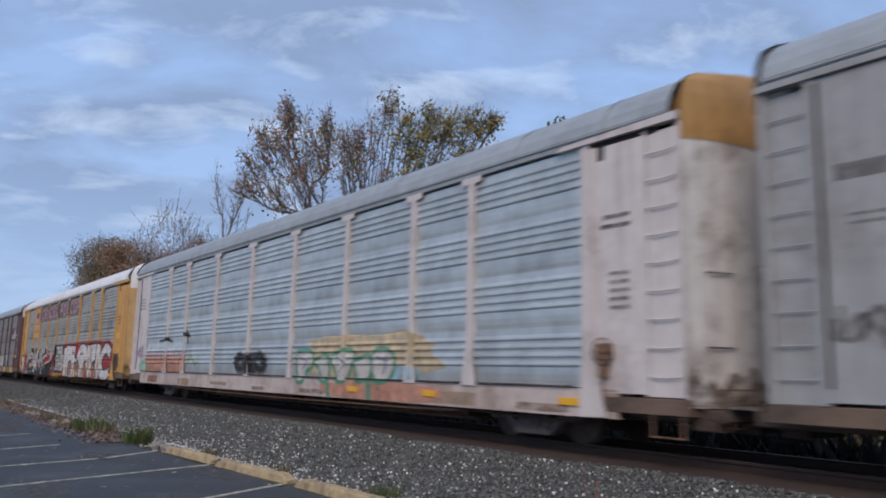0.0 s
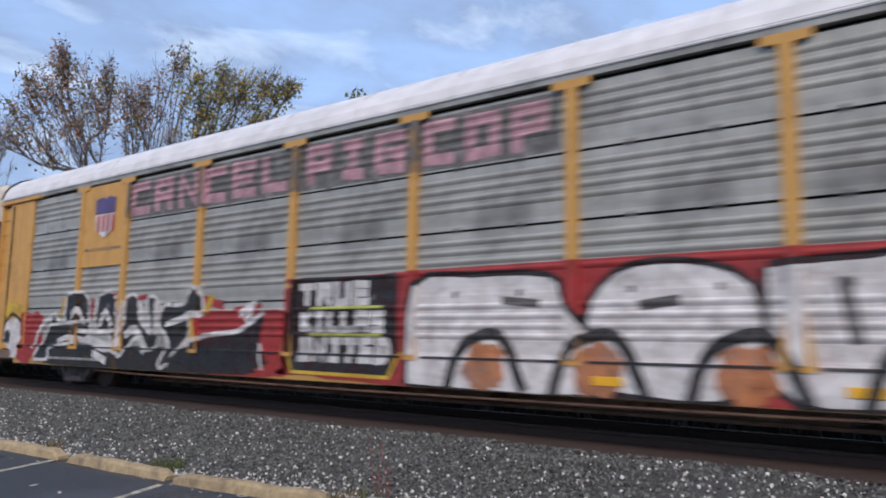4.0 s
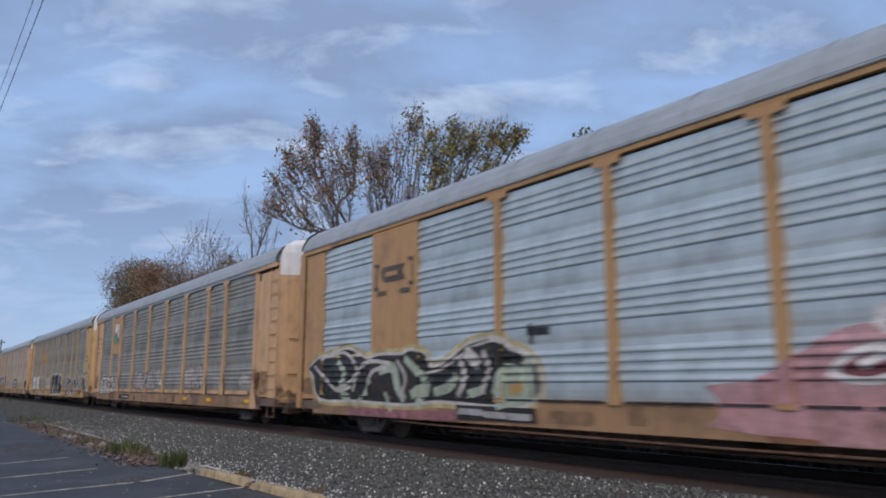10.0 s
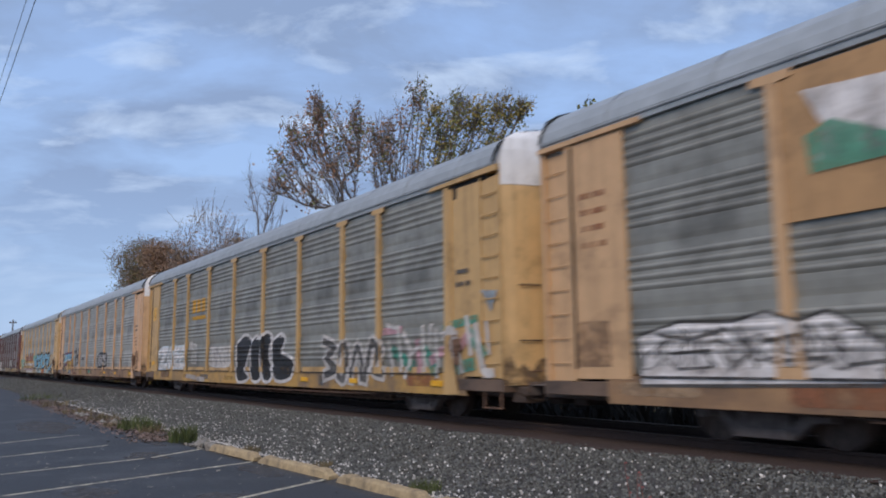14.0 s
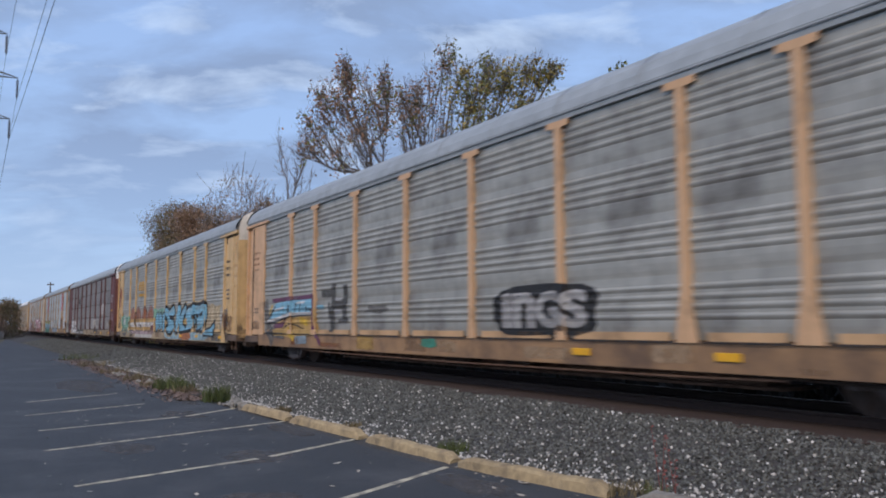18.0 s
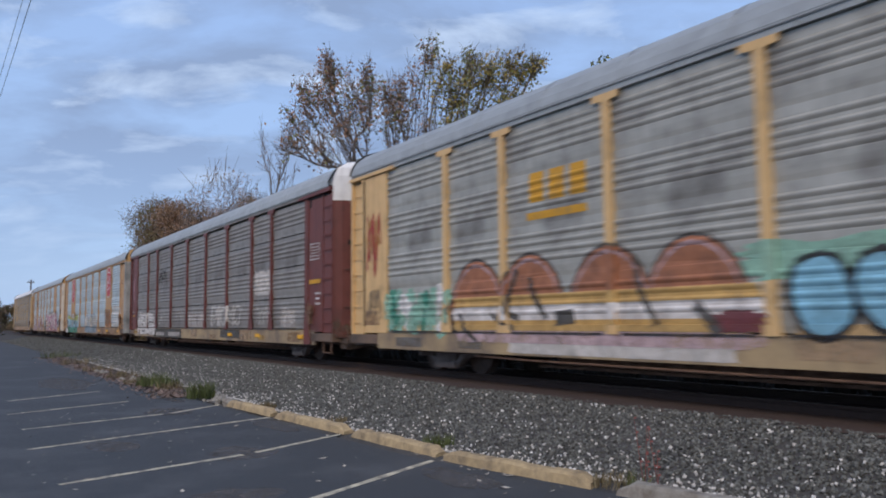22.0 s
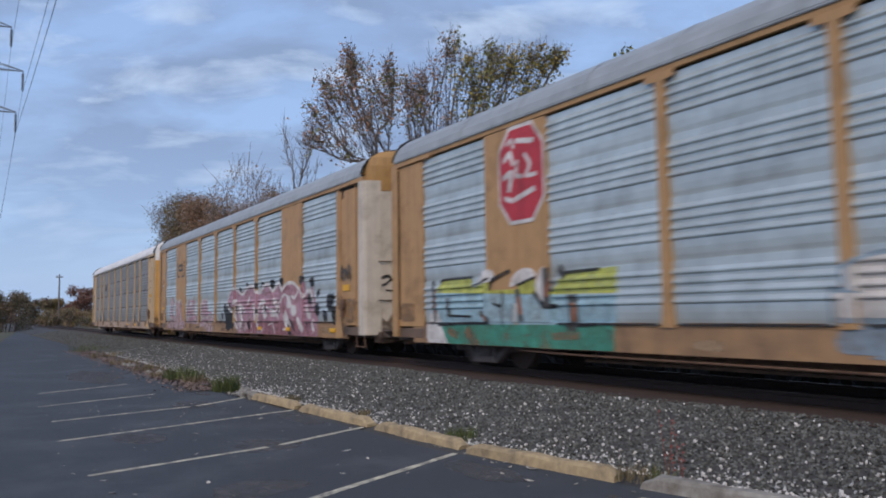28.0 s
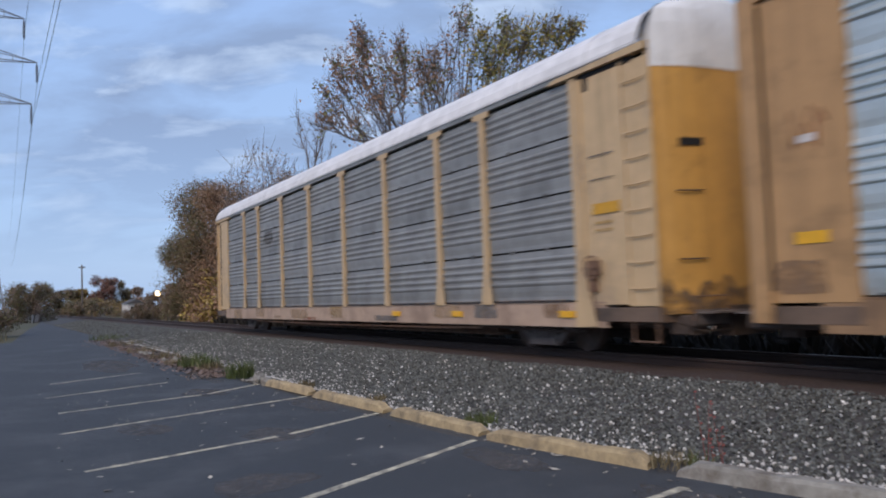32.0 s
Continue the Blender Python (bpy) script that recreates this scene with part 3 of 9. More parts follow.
        part("corner_post", cached(("corner_post", pk), lambda: Shape().box(-POSTS[0], -POSTS[0] + 0.16, -SIDE_Y - 0.025, -SIDE_Y + 0.03, SILL_TOP - 0.12, WALL_TOP), paint), None, car, at=turn)
        part("door_track", cached(("door_track", pk), lambda: Shape().box(-POSTS[0] + 0.2, -POSTS[0] + 0.29, -SIDE_Y - 0.03, -SIDE_Y + 0.03, SILL_TOP + 0.1, WALL_TOP - 0.1), paint), None, car, at=turn)
        part("gusset", cached(("gusset", pk), lambda: Shape().prism([(-POSTS[0] - 0.05, SILL_LOW), (-POSTS[0] + 0.5, SILL_LOW + 0.02), (-POSTS[0] + 0.22, SILL_TOP + 0.5), (-POSTS[0] - 0.0, SILL_TOP + 0.5)], -SIDE_Y - 0.035, -SIDE_Y - 0.02, "y"), paint), None, car, at=turn)
        lead_ob = part("corner_wall", cached(("corner_wall", pk), lead, paint), None, car, at=turn)
        def ladder_bay():
            return Shape().box(-0.60, -0.02, -SIDE_Y + 0.02, -SIDE_Y + 0.06, SILL_TOP - 0.08, WALL_TOP - 0.1)
        bay = part("ladder_bay", cached(("ladder_bay", pk), ladder_bay, paint), None, car, at=turn)
        for x in (-0.66, -0.045):
            part("ladder_rail", cached(("ladder_rail", pk), lambda: Shape().box(0, 0.05, -SIDE_Y + 0.0, -SIDE_Y + 0.12, SILL_TOP - 0.08, WALL_TOP - 0.05), paint), None, bay, at=pose(x, 0, 0))
        for r in range(9):
            z = SILL_TOP + 0.2 + 0.41 * r
            part("rung", cached(("rung", pk), lambda: Shape().path([(-0.61, 0.01, 0.03), (-0.56, -0.03, 0.0), (-0.32, -0.035, -0.012), (-0.09, -0.03, 0.0), (-0.04, 0.01, 0.03)], 0.013, 5), paint), None, bay, at=pose(0, -SIDE_Y + 0.006, z))
        part("eave_beam", cached(("eave_beam", pk), lambda: Shape().prism([(-2.45, WALL_TOP - 0.02), (-0.02, WALL_TOP - 0.02), (0.0, WALL_TOP + 0.1), (-2.3, WALL_TOP + 0.05)], -SIDE_Y - 0.06, -SIDE_Y + 0.1, "y"), paint), None, car, at=turn)
        # black boxes fill the slot below the eave beam in place of its shadow
        part("corner_shadow_gap", cached(("corner_shadow_gap",), lambda: Shape().box(-1.75, -0.4, -SIDE_Y + 0.02, -SIDE_Y + 0.03, WALL_TOP - 0.13, WALL_TOP - 0.02).box(-1.55, -1.42, -SIDE_Y - 0.004, -SIDE_Y + 0.03, WALL_TOP - 0.34, WALL_TOP - 0.1), black_gap), None, car, "dark open slot under the eave", at=turn)
        p9 = POSTS[9]
        for name, box in (("trailing_wall", (-p9, -p9 - 1.2, -SIDE_Y - 0.01, -SIDE_Y + 0.04, SILL_TOP - 0.06, WALL_TOP - 0.04)),
                          ("trailing_post", (-p9 - 1.2, -p9 - 1.3, -SIDE_Y - 0.03, -SIDE_Y + 0.1, SILL_TOP - 0.1, WALL_TOP)),
                          ("ladder_bay", (-p9 - 1.33, -tail + 0.12, -SIDE_Y + 0.06, -SIDE_Y + 0.1, SILL_TOP - 0.1, WALL_TOP - 0.1)),
                          ("ladder_rail", (-tail + 0.12, -tail + 0.04, -SIDE_Y - 0.01, -SIDE_Y + 0.12, SILL_TOP - 0.1, WALL_TOP)),
                          ("eave_beam", (-p9 + 0.4, -tail + 0.02, -SIDE_Y - 0.06, -SIDE_Y + 0.1, WALL_TOP - 0.03, WALL_TOP + 0.06))):
            part(name, cached((name, "trailing", pk, more), lambda: Shape().box(*box, 0.006), paint), None, car, at=turn)
        for r in range(9):
            part("rung", cached(("rung_short", pk, more), lambda: Shape().tube((-p9 - 1.32, 0, 0), (-tail + 0.1, 0, 0), 0.010, sides=6), paint), None, car, at=turn @ pose(0, -SIDE_Y + 0.02, SILL_TOP + 0.2 + 0.41 * r))
        # the groove's shade is a black bar laid on the wall
        part("door_guide", cached(("door_guide",), lambda: Shape().box(-p9 - 1.14, -p9 - 1.185, -SIDE_Y - 0.03, -SIDE_Y, SILL_TOP + 0.1, WALL_TOP - 0.1), black_gap), None, car, "dark groove beside the trailing post", at=turn)
        # steps below the corners
        def step():
            s = Shape()
            for x in (-0.58, -0.06):
                s.box(x - 0.014, x + 0.014, -SIDE_Y, -SIDE_Y + 0.02, 0.3, SILL_TOP - 0.1)
            return s.box(-0.6, -0.04, -SIDE_Y - 0.02, -SIDE_Y + 0.06, 0.29, 0.31)
        part("stirrup_step", cached(("stirrup_step",), step, brake_rust), None, car, at=turn)
        # corner stretch of the sill, under the ladder
        for x in (0.02, -tail + 1.48):
            part("end_sill", cached(("end_sill",), lambda: Shape().box(-1.5, 0, -SIDE_Y - 0.006, -SIDE_Y + 0.3, 0.6, SILL_TOP - 0.1, 0.01), PAINT["sill_dirty_shaded"]), None, car, "sooty rust-brown end sill", at=turn @ pose(x, 0, 0))
        for x in reflectors:
            part("reflector", cached(("reflector",), lambda: Shape().box(-0.21, 0.21, -SIDE_Y - 0.034, -SIDE_Y, 0.66, 0.78, 0.006), reflector_mat), None, car, "yellow reflective plate", at=turn @ pose(-x, 0, 0))
        if brake:
            def brake_gear():
                s = Shape().box(-1.56, -1.28, -SIDE_Y - 0.07, -SIDE_Y, 1.36, 1.62, 0.02).box(-1.5, -1.36, -SIDE_Y - 0.09, -SIDE_Y, 1.1, 1.36, 0.01)
                ring = [(-1.42 + 0.2 * math.cos(i * 0.5236), -SIDE_Y - 0.10, 1.5 + 0.2 * math.sin(i * 0.5236)) for i in range(13)]
                s.path(ring, 0.014, 5)
                for i in range(0, 12, 3):
                    s.tube((-1.42, -SIDE_Y - 0.10, 1.5), ring[i], 0.010, 0.010, 4)
                return s.tube((-1.42, -SIDE_Y - 0.10, 1.1), (-1.42, -SIDE_Y - 0.03, 0.72), 0.014, 0.014, 5)
            if side == 1:
                part("brake_box", cached(("brake_box",), brake_gear, brake_rust), None, car, "rust-stained hand brake housing", at=turn)
    # roof
    def roof():
        s = Shape()
        full = [(-y, z) for y, z in ROOF] + [(y, z) for y, z in reversed(ROOF[:-1])]
        s.strip(full, -0.12, -tail + 0.12)
        s.strip([(y, z - 0.03) for y, z in reversed(full)], -0.12, -tail + 0.12)
        return s
    part("roof", cached(("roof", roof_mat.name, more), roof, roof_mat), None, car)
    def seam():
        full = [(-y * 1.004, z + 0.012) for y, z in ROOF[1:]] + [(y * 1.004, z + 0.012) for y, z in reversed(ROOF[1:-1])]
        return Shape().strip(full, -0.03, 0.03).strip([(y * 0.99, z - 0.03) for y, z in reversed(full)], -0.03, 0.03)
    for i in range(13):
        part("roof_seam", cached(("roof_seam", roof_mat.name), seam, roof_mat), None, car, at=pose(-1.4 - 2.04 * i, 0, 0))
    # bowed end doors, hood and end frame
    plan = end_plan()
    plan = plan + [(x, -y) for x, y in reversed(plan[:-1])]
    for end in (0, 1):
        turn = Matrix() if end == 0 else pose(-tail, 0, 0, 0, 0, 180)
        for leafs, name in ((plan[:7], "end_door"), (plan[6:], "end_door")):
            def door():
                s = Shape()
                n = len(leafs)
                low, high = 0.72, WALL_TOP - 0.28
                v = [(x, y, low) for x, y in leafs] + [(x, y, high) for x, y in leafs] + [(x - 0.05, y * 0.985, low) for x, y in leafs] + [(x - 0.05, y * 0.985, high) for x, y in leafs]
                f = [(i, i + 1, n + i + 1, n + i) for i in range(n - 1)] + [(2 * n + i, 2 * n + i + 1, 3 * n + i + 1, 3 * n + i) for i in range(n - 1)]
                f += [(i, i + 1, 2 * n + i + 1, 2 * n + i) for i in range(n - 1)] + [(n + i, n + i + 1, 3 * n + i + 1, 3 * n + i) for i in range(n - 1)] + [(0, n, 3 * n, 2 * n), (n - 1, 2 * n - 1, 4 * n - 1, 3 * n - 1)]
                s.add(v, f)
                s.smooth = False
                return s
            key = ("end_door", hood[1].name, leafs[0][1] < -1)
            leaf_ob = part(name, cached(key, door, hood[1]), None, car, at=turn)
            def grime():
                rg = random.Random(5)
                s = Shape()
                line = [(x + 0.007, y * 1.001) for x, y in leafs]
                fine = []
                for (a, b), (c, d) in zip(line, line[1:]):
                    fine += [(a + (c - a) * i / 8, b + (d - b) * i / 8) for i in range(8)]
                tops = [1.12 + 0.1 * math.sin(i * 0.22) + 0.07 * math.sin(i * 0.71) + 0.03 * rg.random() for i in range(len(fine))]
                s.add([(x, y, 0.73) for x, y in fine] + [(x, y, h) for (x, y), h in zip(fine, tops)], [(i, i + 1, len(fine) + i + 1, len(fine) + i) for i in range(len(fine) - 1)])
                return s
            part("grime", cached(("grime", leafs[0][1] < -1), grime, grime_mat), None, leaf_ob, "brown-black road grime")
            for z in (1.55, 2.6):
                e = 1 if leafs[0][1] < -1 else -1
                part("grab_bar", cached(("grab_bar", e), lambda: Shape().path([(0.15, -1.28 * e, 0), (0.2, -1.26 * e, 0), (0.29, -0.86 * e, 0), (0.25, -0.84 * e, 0)], 0.014, 5), dark_steel), None, leaf_ob, at=pose(0, 0, z))
        for e in (1, -1) if solid else ():
            def wrap():
                out = [(-0.30, -1.665 * e), (-0.02, -1.665 * e), (0.05, -1.58 * e), (0.125, -1.36 * e), (0.175, -1.2 * e), (0.14, -1.19 * e), (0.02, -1.45 * e), (-0.02, -1.6 * e), (-0.30, -1.6 * e)]
                return Shape().prism(out, 0.62, WALL_TOP - 0.02, "z")
            part("corner_angle", cached(("corner_angle", (hood[1] if end == 0 else paint).name, e), wrap, hood[1] if end == 0 else paint), None, car, "edge of the folded end door", at=turn)
        if k in (2, 9, 12):
            part("door_hand_hole", cached(("door_hand_hole",), lambda: Shape().add([(0.18, -1.2, 3.3), (0.26, -0.8, 3.3), (0.26, -0.8, 3.42), (0.18, -1.2, 3.42), (0.13, -1.18, 3.3), (0.21, -0.78, 3.3), (0.21, -0.78, 3.42), (0.13, -1.18, 3.42)], [(0, 1, 2, 3), (4, 5, 6, 7), (0, 1, 5, 4), (2, 3, 7, 6), (0, 3, 7, 4), (1, 2, 6, 5)]), black_gap), None, car, "dark slot in the end door", at=turn @ pose(0.02, 0, 0))
        def hood_shape():
            s = Shape()
            n = len(plan)
            levels = [(WALL_TOP - 0.30, 1.0, 0.0), (WALL_TOP + 0.15, 1.0, 0.0), (5.24, 0.975, 0.0), (5.48, 0.9, -0.02), (5.66, 0.7, -0.05), (5.77, 0.35, -0.12)]
            v = []
            for z, q, dx in levels:
                v += [(x + dx + 0.012, y * q, z) for x, y in plan]
            f = [(r * n + i, r * n + i + 1, (r + 1) * n + i + 1, (r + 1) * n + i) for r in range(len(levels) - 1) for i in range(n - 1)]
            s.add(v, f)
            s.add([(-0.14, y, z) for y, z in [(-a, b) for a, b in ROOF[1:]] + [(a, b) for a, b in reversed(ROOF[1:-1])]] + [(0.1, 0, 4.6)], [tuple(range(13))])
            s.smooth = False
            return s
        part("end_hood", cached(("end_hood", hood[0].name), hood_shape, hood[0]), None, car, hood_label, at=turn)
        part("roof_end_seal", cached(("roof_end_seal",), lambda: Shape().path([(-0.1, -y - 0.012 if y > 0.3 else -y, z + 0.012) for y, z in ROOF[1:]] + [(-0.1, y + 0.012 if y > 0.3 else y, z + 0.012) for y, z in reversed(ROOF[1:-1])], 0.028, 5), black_gap), None, car, "black rubber seal round the roof end", at=turn)
        # end platform and coupler
        part("end_platform", cached(("end_platform", sk), lambda: Shape().box(-1.2, 0.35, -1.3, 1.3, 0.52, 0.70, 0.02), dark_steel), None, car, at=turn)
        part("coupler", cached(("coupler",), lambda: Shape().box(-0.3, 0.55, -0.11, 0.11, 0.68 - 0.2, 0.9 - 0.2, 0.02).box(0.5, 0.74, -0.17, 0.15, 0.42, 0.74, 0.03).box(0.15, 0.3, -0.4, 0.4, 0.42, 0.76, 0.02), dark_steel), None, car, at=turn)
        part("air_hose", cached(("air_hose",), lambda: Shape().path([(0.2, 0.32, 0.5), (0.35, 0.34, 0.36), (0.5, 0.33, 0.27), (0.64, 0.3, 0.26), (0.74, 0.26, 0.3)], 0.03, 6), black_gap), None, car, at=turn)
        part("crossover_step", cached(("crossover_step",), lambda: Shape().box(0.36, 0.62, -1.2, 1.2, 0.72, 0.75).box(0.34, 0.37, -1.25, 1.25, 0.55, 0.78), truck_steel), None, car, "worn steel crossover step", at=turn)
        part("buffer_box", cached(("buffer_box",), lambda: Shape().prism([(-0.55, 0.36), (0.55, 0.36), (0.45, 0.82), (-0.45, 0.82)], 0.1, 0.42).box(-0.1, 0.3, -1.3, -0.9, 0.4, 0.6, 0.02), dark_steel), None, car, at=turn)
        part("hand_rail", cached(("hand_rail",), lambda: Shape().path([(0.4, -1.3, 0.62), (0.42, -1.32, 0.98), (0.42, -0.6, 0.98), (0.4, -0.58, 0.66)], 0.014, 5), brake_rust), None, car, at=turn)
        part("cut_lever", cached(("cut_lever",), lambda: Shape().path([(0.3, -1.5, 0.6), (0.34, -1.1, 0.45), (0.4, -0.3, 0.47), (0.5, 0.0, 0.66)], 0.014, 5), dark_steel), None, car, at=turn)
    # underframe
    def frame_shape():
        s = Shape().box(-1.0, -CAR_LENGTH + 1.0, -0.38, 0.38, 0.42, 0.84, 0.02)
        s.box(-1.0, -CAR_LENGTH + 1.0, -1.55, 1.55, 0.84, 0.90)
        for i in range(14):
            x = -3.6 - 1.55 * i
            s.box(x, x + 0.12, -1.5, 1.5, 0.56, 0.84)
        return s
    under = part("underframe", cached(("underframe",), frame_shape, dark_steel), None, car)
    part("brake_cylinder", cached(("brake_cylinder",), lambda: Shape().tube((-11.2, -0.85, 0.45), (-12.0, -0.85, 0.45), 0.16, sides=12), dark_steel), None, car)
    part("air_reservoir", cached(("air_reservoir",), lambda: Shape().tube((-13.4, -0.8, 0.46), (-14.4, -0.8, 0.46), 0.2, sides=12), dark_steel), None, car)
    part("brake_pipe", cached(("brake_pipe",), lambda: Shape().path([(-1.5, -1.3, 0.55), (-2.6, -1.38, 0.40), (-5.2, -1.38, 0.46), (-9.0, -1.2, 0.52), (-18.0, -1.2, 0.52), (-22.0, -1.38, 0.46), (-25.5, -1.3, 0.5)], 0.022, 6), dark_steel), None, car)
    part("train_line", cached(("train_line",), lambda: Shape().path([(-5.2, -1.5, 0.44), (-7.0, -1.52, 0.41), (-13.6, -1.5, 0.38), (-20.3, -1.52, 0.41), (-22.1, -1.5, 0.44)], 0.018, 6), brake_rust), None, car, "thin dusty air line under the sill")
    part("sill_flange", cached(("sill_flange",), lambda: Shape().box(-6.0, -CAR_LENGTH + 6.0, -0.46, 0.46, 0.2, 0.25).box(-6.4, -CAR_LENGTH + 6.4, -0.3, 0.3, 0.25, 0.42), brake_rust), None, car, "dusty bottom flange of the centre sill")
    # trucks
    for x in (-3.55, -CAR_LENGTH + 3.55):
        truck = part("truck", cached(("truck_bolster",), lambda: Shape().box(-0.2, 0.2, -1.05, 1.05, 0.40, 0.6, 0.03).tube((0, 0, 0.58), (0, 0, 0.75), 0.25, sides=12), dark_steel), None, car, at=pose(x, 0, 0))
        for y in (-1.04, 1.04):
            def side_frame():
                s = Shape()
                s.prism([(-1.12, 0.52), (-1.12, 0.63), (-0.72, 0.72), (0.72, 0.72), (1.12, 0.63), (1.12, 0.52), (0.66, 0.57), (-0.66, 0.57)], -0.09, 0.09, "y")
                s.prism([(-0.44, 0.12), (0.44, 0.12), (0.40, 0.25), (-0.40, 0.25)], -0.12, 0.09, "y")
                for e in (-1, 1):
                    s.prism([(e * 1.0, 0.56), (e * 0.80, 0.44), (e * 0.44, 0.12), (e * 0.36, 0.24), (e * 0.62, 0.46), (e * 0.78, 0.57)], -0.08, 0.08, "y")
                    s.prism([(e * 0.27, 0.22), (e * 0.38, 0.22), (e * 0.38, 0.58), (e * 0.27, 0.58)], -0.10, 0.08, "y")
                    s.box(e * 0.89 - 0.15, e * 0.89 + 0.15, -0.14, 0.08, 0.36, 0.60, 0.02)
                    s.tube((e * 0.89, -0.20, 0.46), (e * 0.89, -0.12, 0.46), 0.11, sides=12)
                for q in (-0.18, -0.06, 0.06, 0.18):
                    s.tube((q, -0.10, 0.24), (q, -0.10, 0.48), 0.05, sides=8)
                s.box(-0.27, 0.27, -0.13, 0.06, 0.48, 0.58, 0.02)
                return s
            part("side_frame", cached(("side_frame",), side_frame, truck_steel), None, truck, at=pose(0, y, 0, 0, 0, 0 if y < 0 else 180))
        for q in (-0.89, 0.89):
            def wheelset():
                s = Shape().tube((0, -0.95, 0), (0, 0.95, 0), 0.075, sides=10)
                for w in (-0.7525, 0.7525):
                    s.tube((0, w - 0.06, 0), (0, w + 0.06, 0), 0.455, sides=28)
                    e = 1 if w > 0 else -1
                    s.tube((0, w - e * 0.06, 0), (0, w - e * 0.09, 0), 0.48, sides=28)
                    s.tube((0, w + e * 0.055, 0), (0, w + e * 0.085, 0), 0.14, sides=12)
                    for a in range(5):
                        c, d = math.cos(a * 1.2566), math.sin(a * 1.2566)
                        s.tube((0.28 * c, w + e * 0.05, 0.28 * d), (0.28 * c, w + e * 0.068, 0.28 * d), 0.045, sides=6)
                return s
            ws = part("wheelset", cached(("wheelset",), wheelset, dark_steel), None, truck, at=pose(q, 0, 0.455))
            WHEELS.append((ws, q))
    CARS.append((k, car))
    return car


WHEELS, CARS = [], []


# ---- paint on the cars: marks and graffiti that follow the walls ----
CAR_STYLE, CAR_SOLID, CAR_PLATE = {}, {}, {}
INK = {}
THIN = dict(haze=0.15, blush=0.8, sage=0.4, straw=0.6, black=0.35, red=0.3, white=0.4, maroon=0.3, blue=0.25, signred=0.1, earthen=0.97, bleached=0.85, rust=0.94, smoke=0.75, dim=0.5, silver=0.5, pearl=0.35, grey=0.4, navy=0.05, ochre=0.7, salmon=0.5, brick=0.3, sandy=0.3, yellow=0.4)


def ink(name, colour):
    if name not in INK:
        INK[name] = surface("spray_" + name, colour, 0.6, spread=0.14, grain=3.5, dirt=tuple(v * 0.45 + 0.03 for v in colour), dirt_amount=0.42, dirt_scale=2.2, bump=0.05, bump_scale=30, streak=0.25, thin=THIN.get(name, 0.55))
    return INK[name]


def inks():
    for n, c in dict(white=(0.75, 0.74, 0.735), grey=(0.40, 0.40, 0.40), silver=(0.48, 0.45, 0.43), black=(0.018, 0.018, 0.02), pink=(0.55, 0.31, 0.33), rose=(0.62, 0.36, 0.41), plum=(0.51, 0.29, 0.365), roan=(0.35, 0.16, 0.185),
                     maroon=(0.16, 0.045, 0.055), red=(0.36, 0.035, 0.035), cream=(0.62, 0.50, 0.32), green=(0.10, 0.33, 0.22), mint=(0.30, 0.56, 0.45), orange=(0.52, 0.20, 0.08), salmon=(0.58, 0.29, 0.20),
                     blue=(0.23, 0.49, 0.65), sky=(0.36, 0.56, 0.66), yellow=(0.68, 0.45, 0.05), lime=(0.52, 0.56, 0.12), purple=(0.17, 0.06, 0.13), teal=(0.06, 0.30, 0.22), slate=(0.27, 0.36, 0.44), ochre=(0.50, 0.32, 0.10),
                     rust=(0.33, 0.13, 0.06), signred=(0.50, 0.045, 0.065), navy=(0.10, 0.08, 0.22), lilac=(0.36, 0.26, 0.42), dim=(0.085, 0.083, 0.08), smoke=(0.16, 0.155, 0.15), pearl=(0.60, 0.58, 0.555), earthen=(0.27, 0.17, 0.10), brick=(0.36, 0.15, 0.08), sandy=(0.55, 0.36, 0.13), bleached=(0.42, 0.30, 0.19), sage=(0.44, 0.52, 0.42), blush=(0.60, 0.45, 0.49), straw=(0.60, 0.52, 0.26), haze=(0.50, 0.58, 0.63)).items():
        ink(n, c)


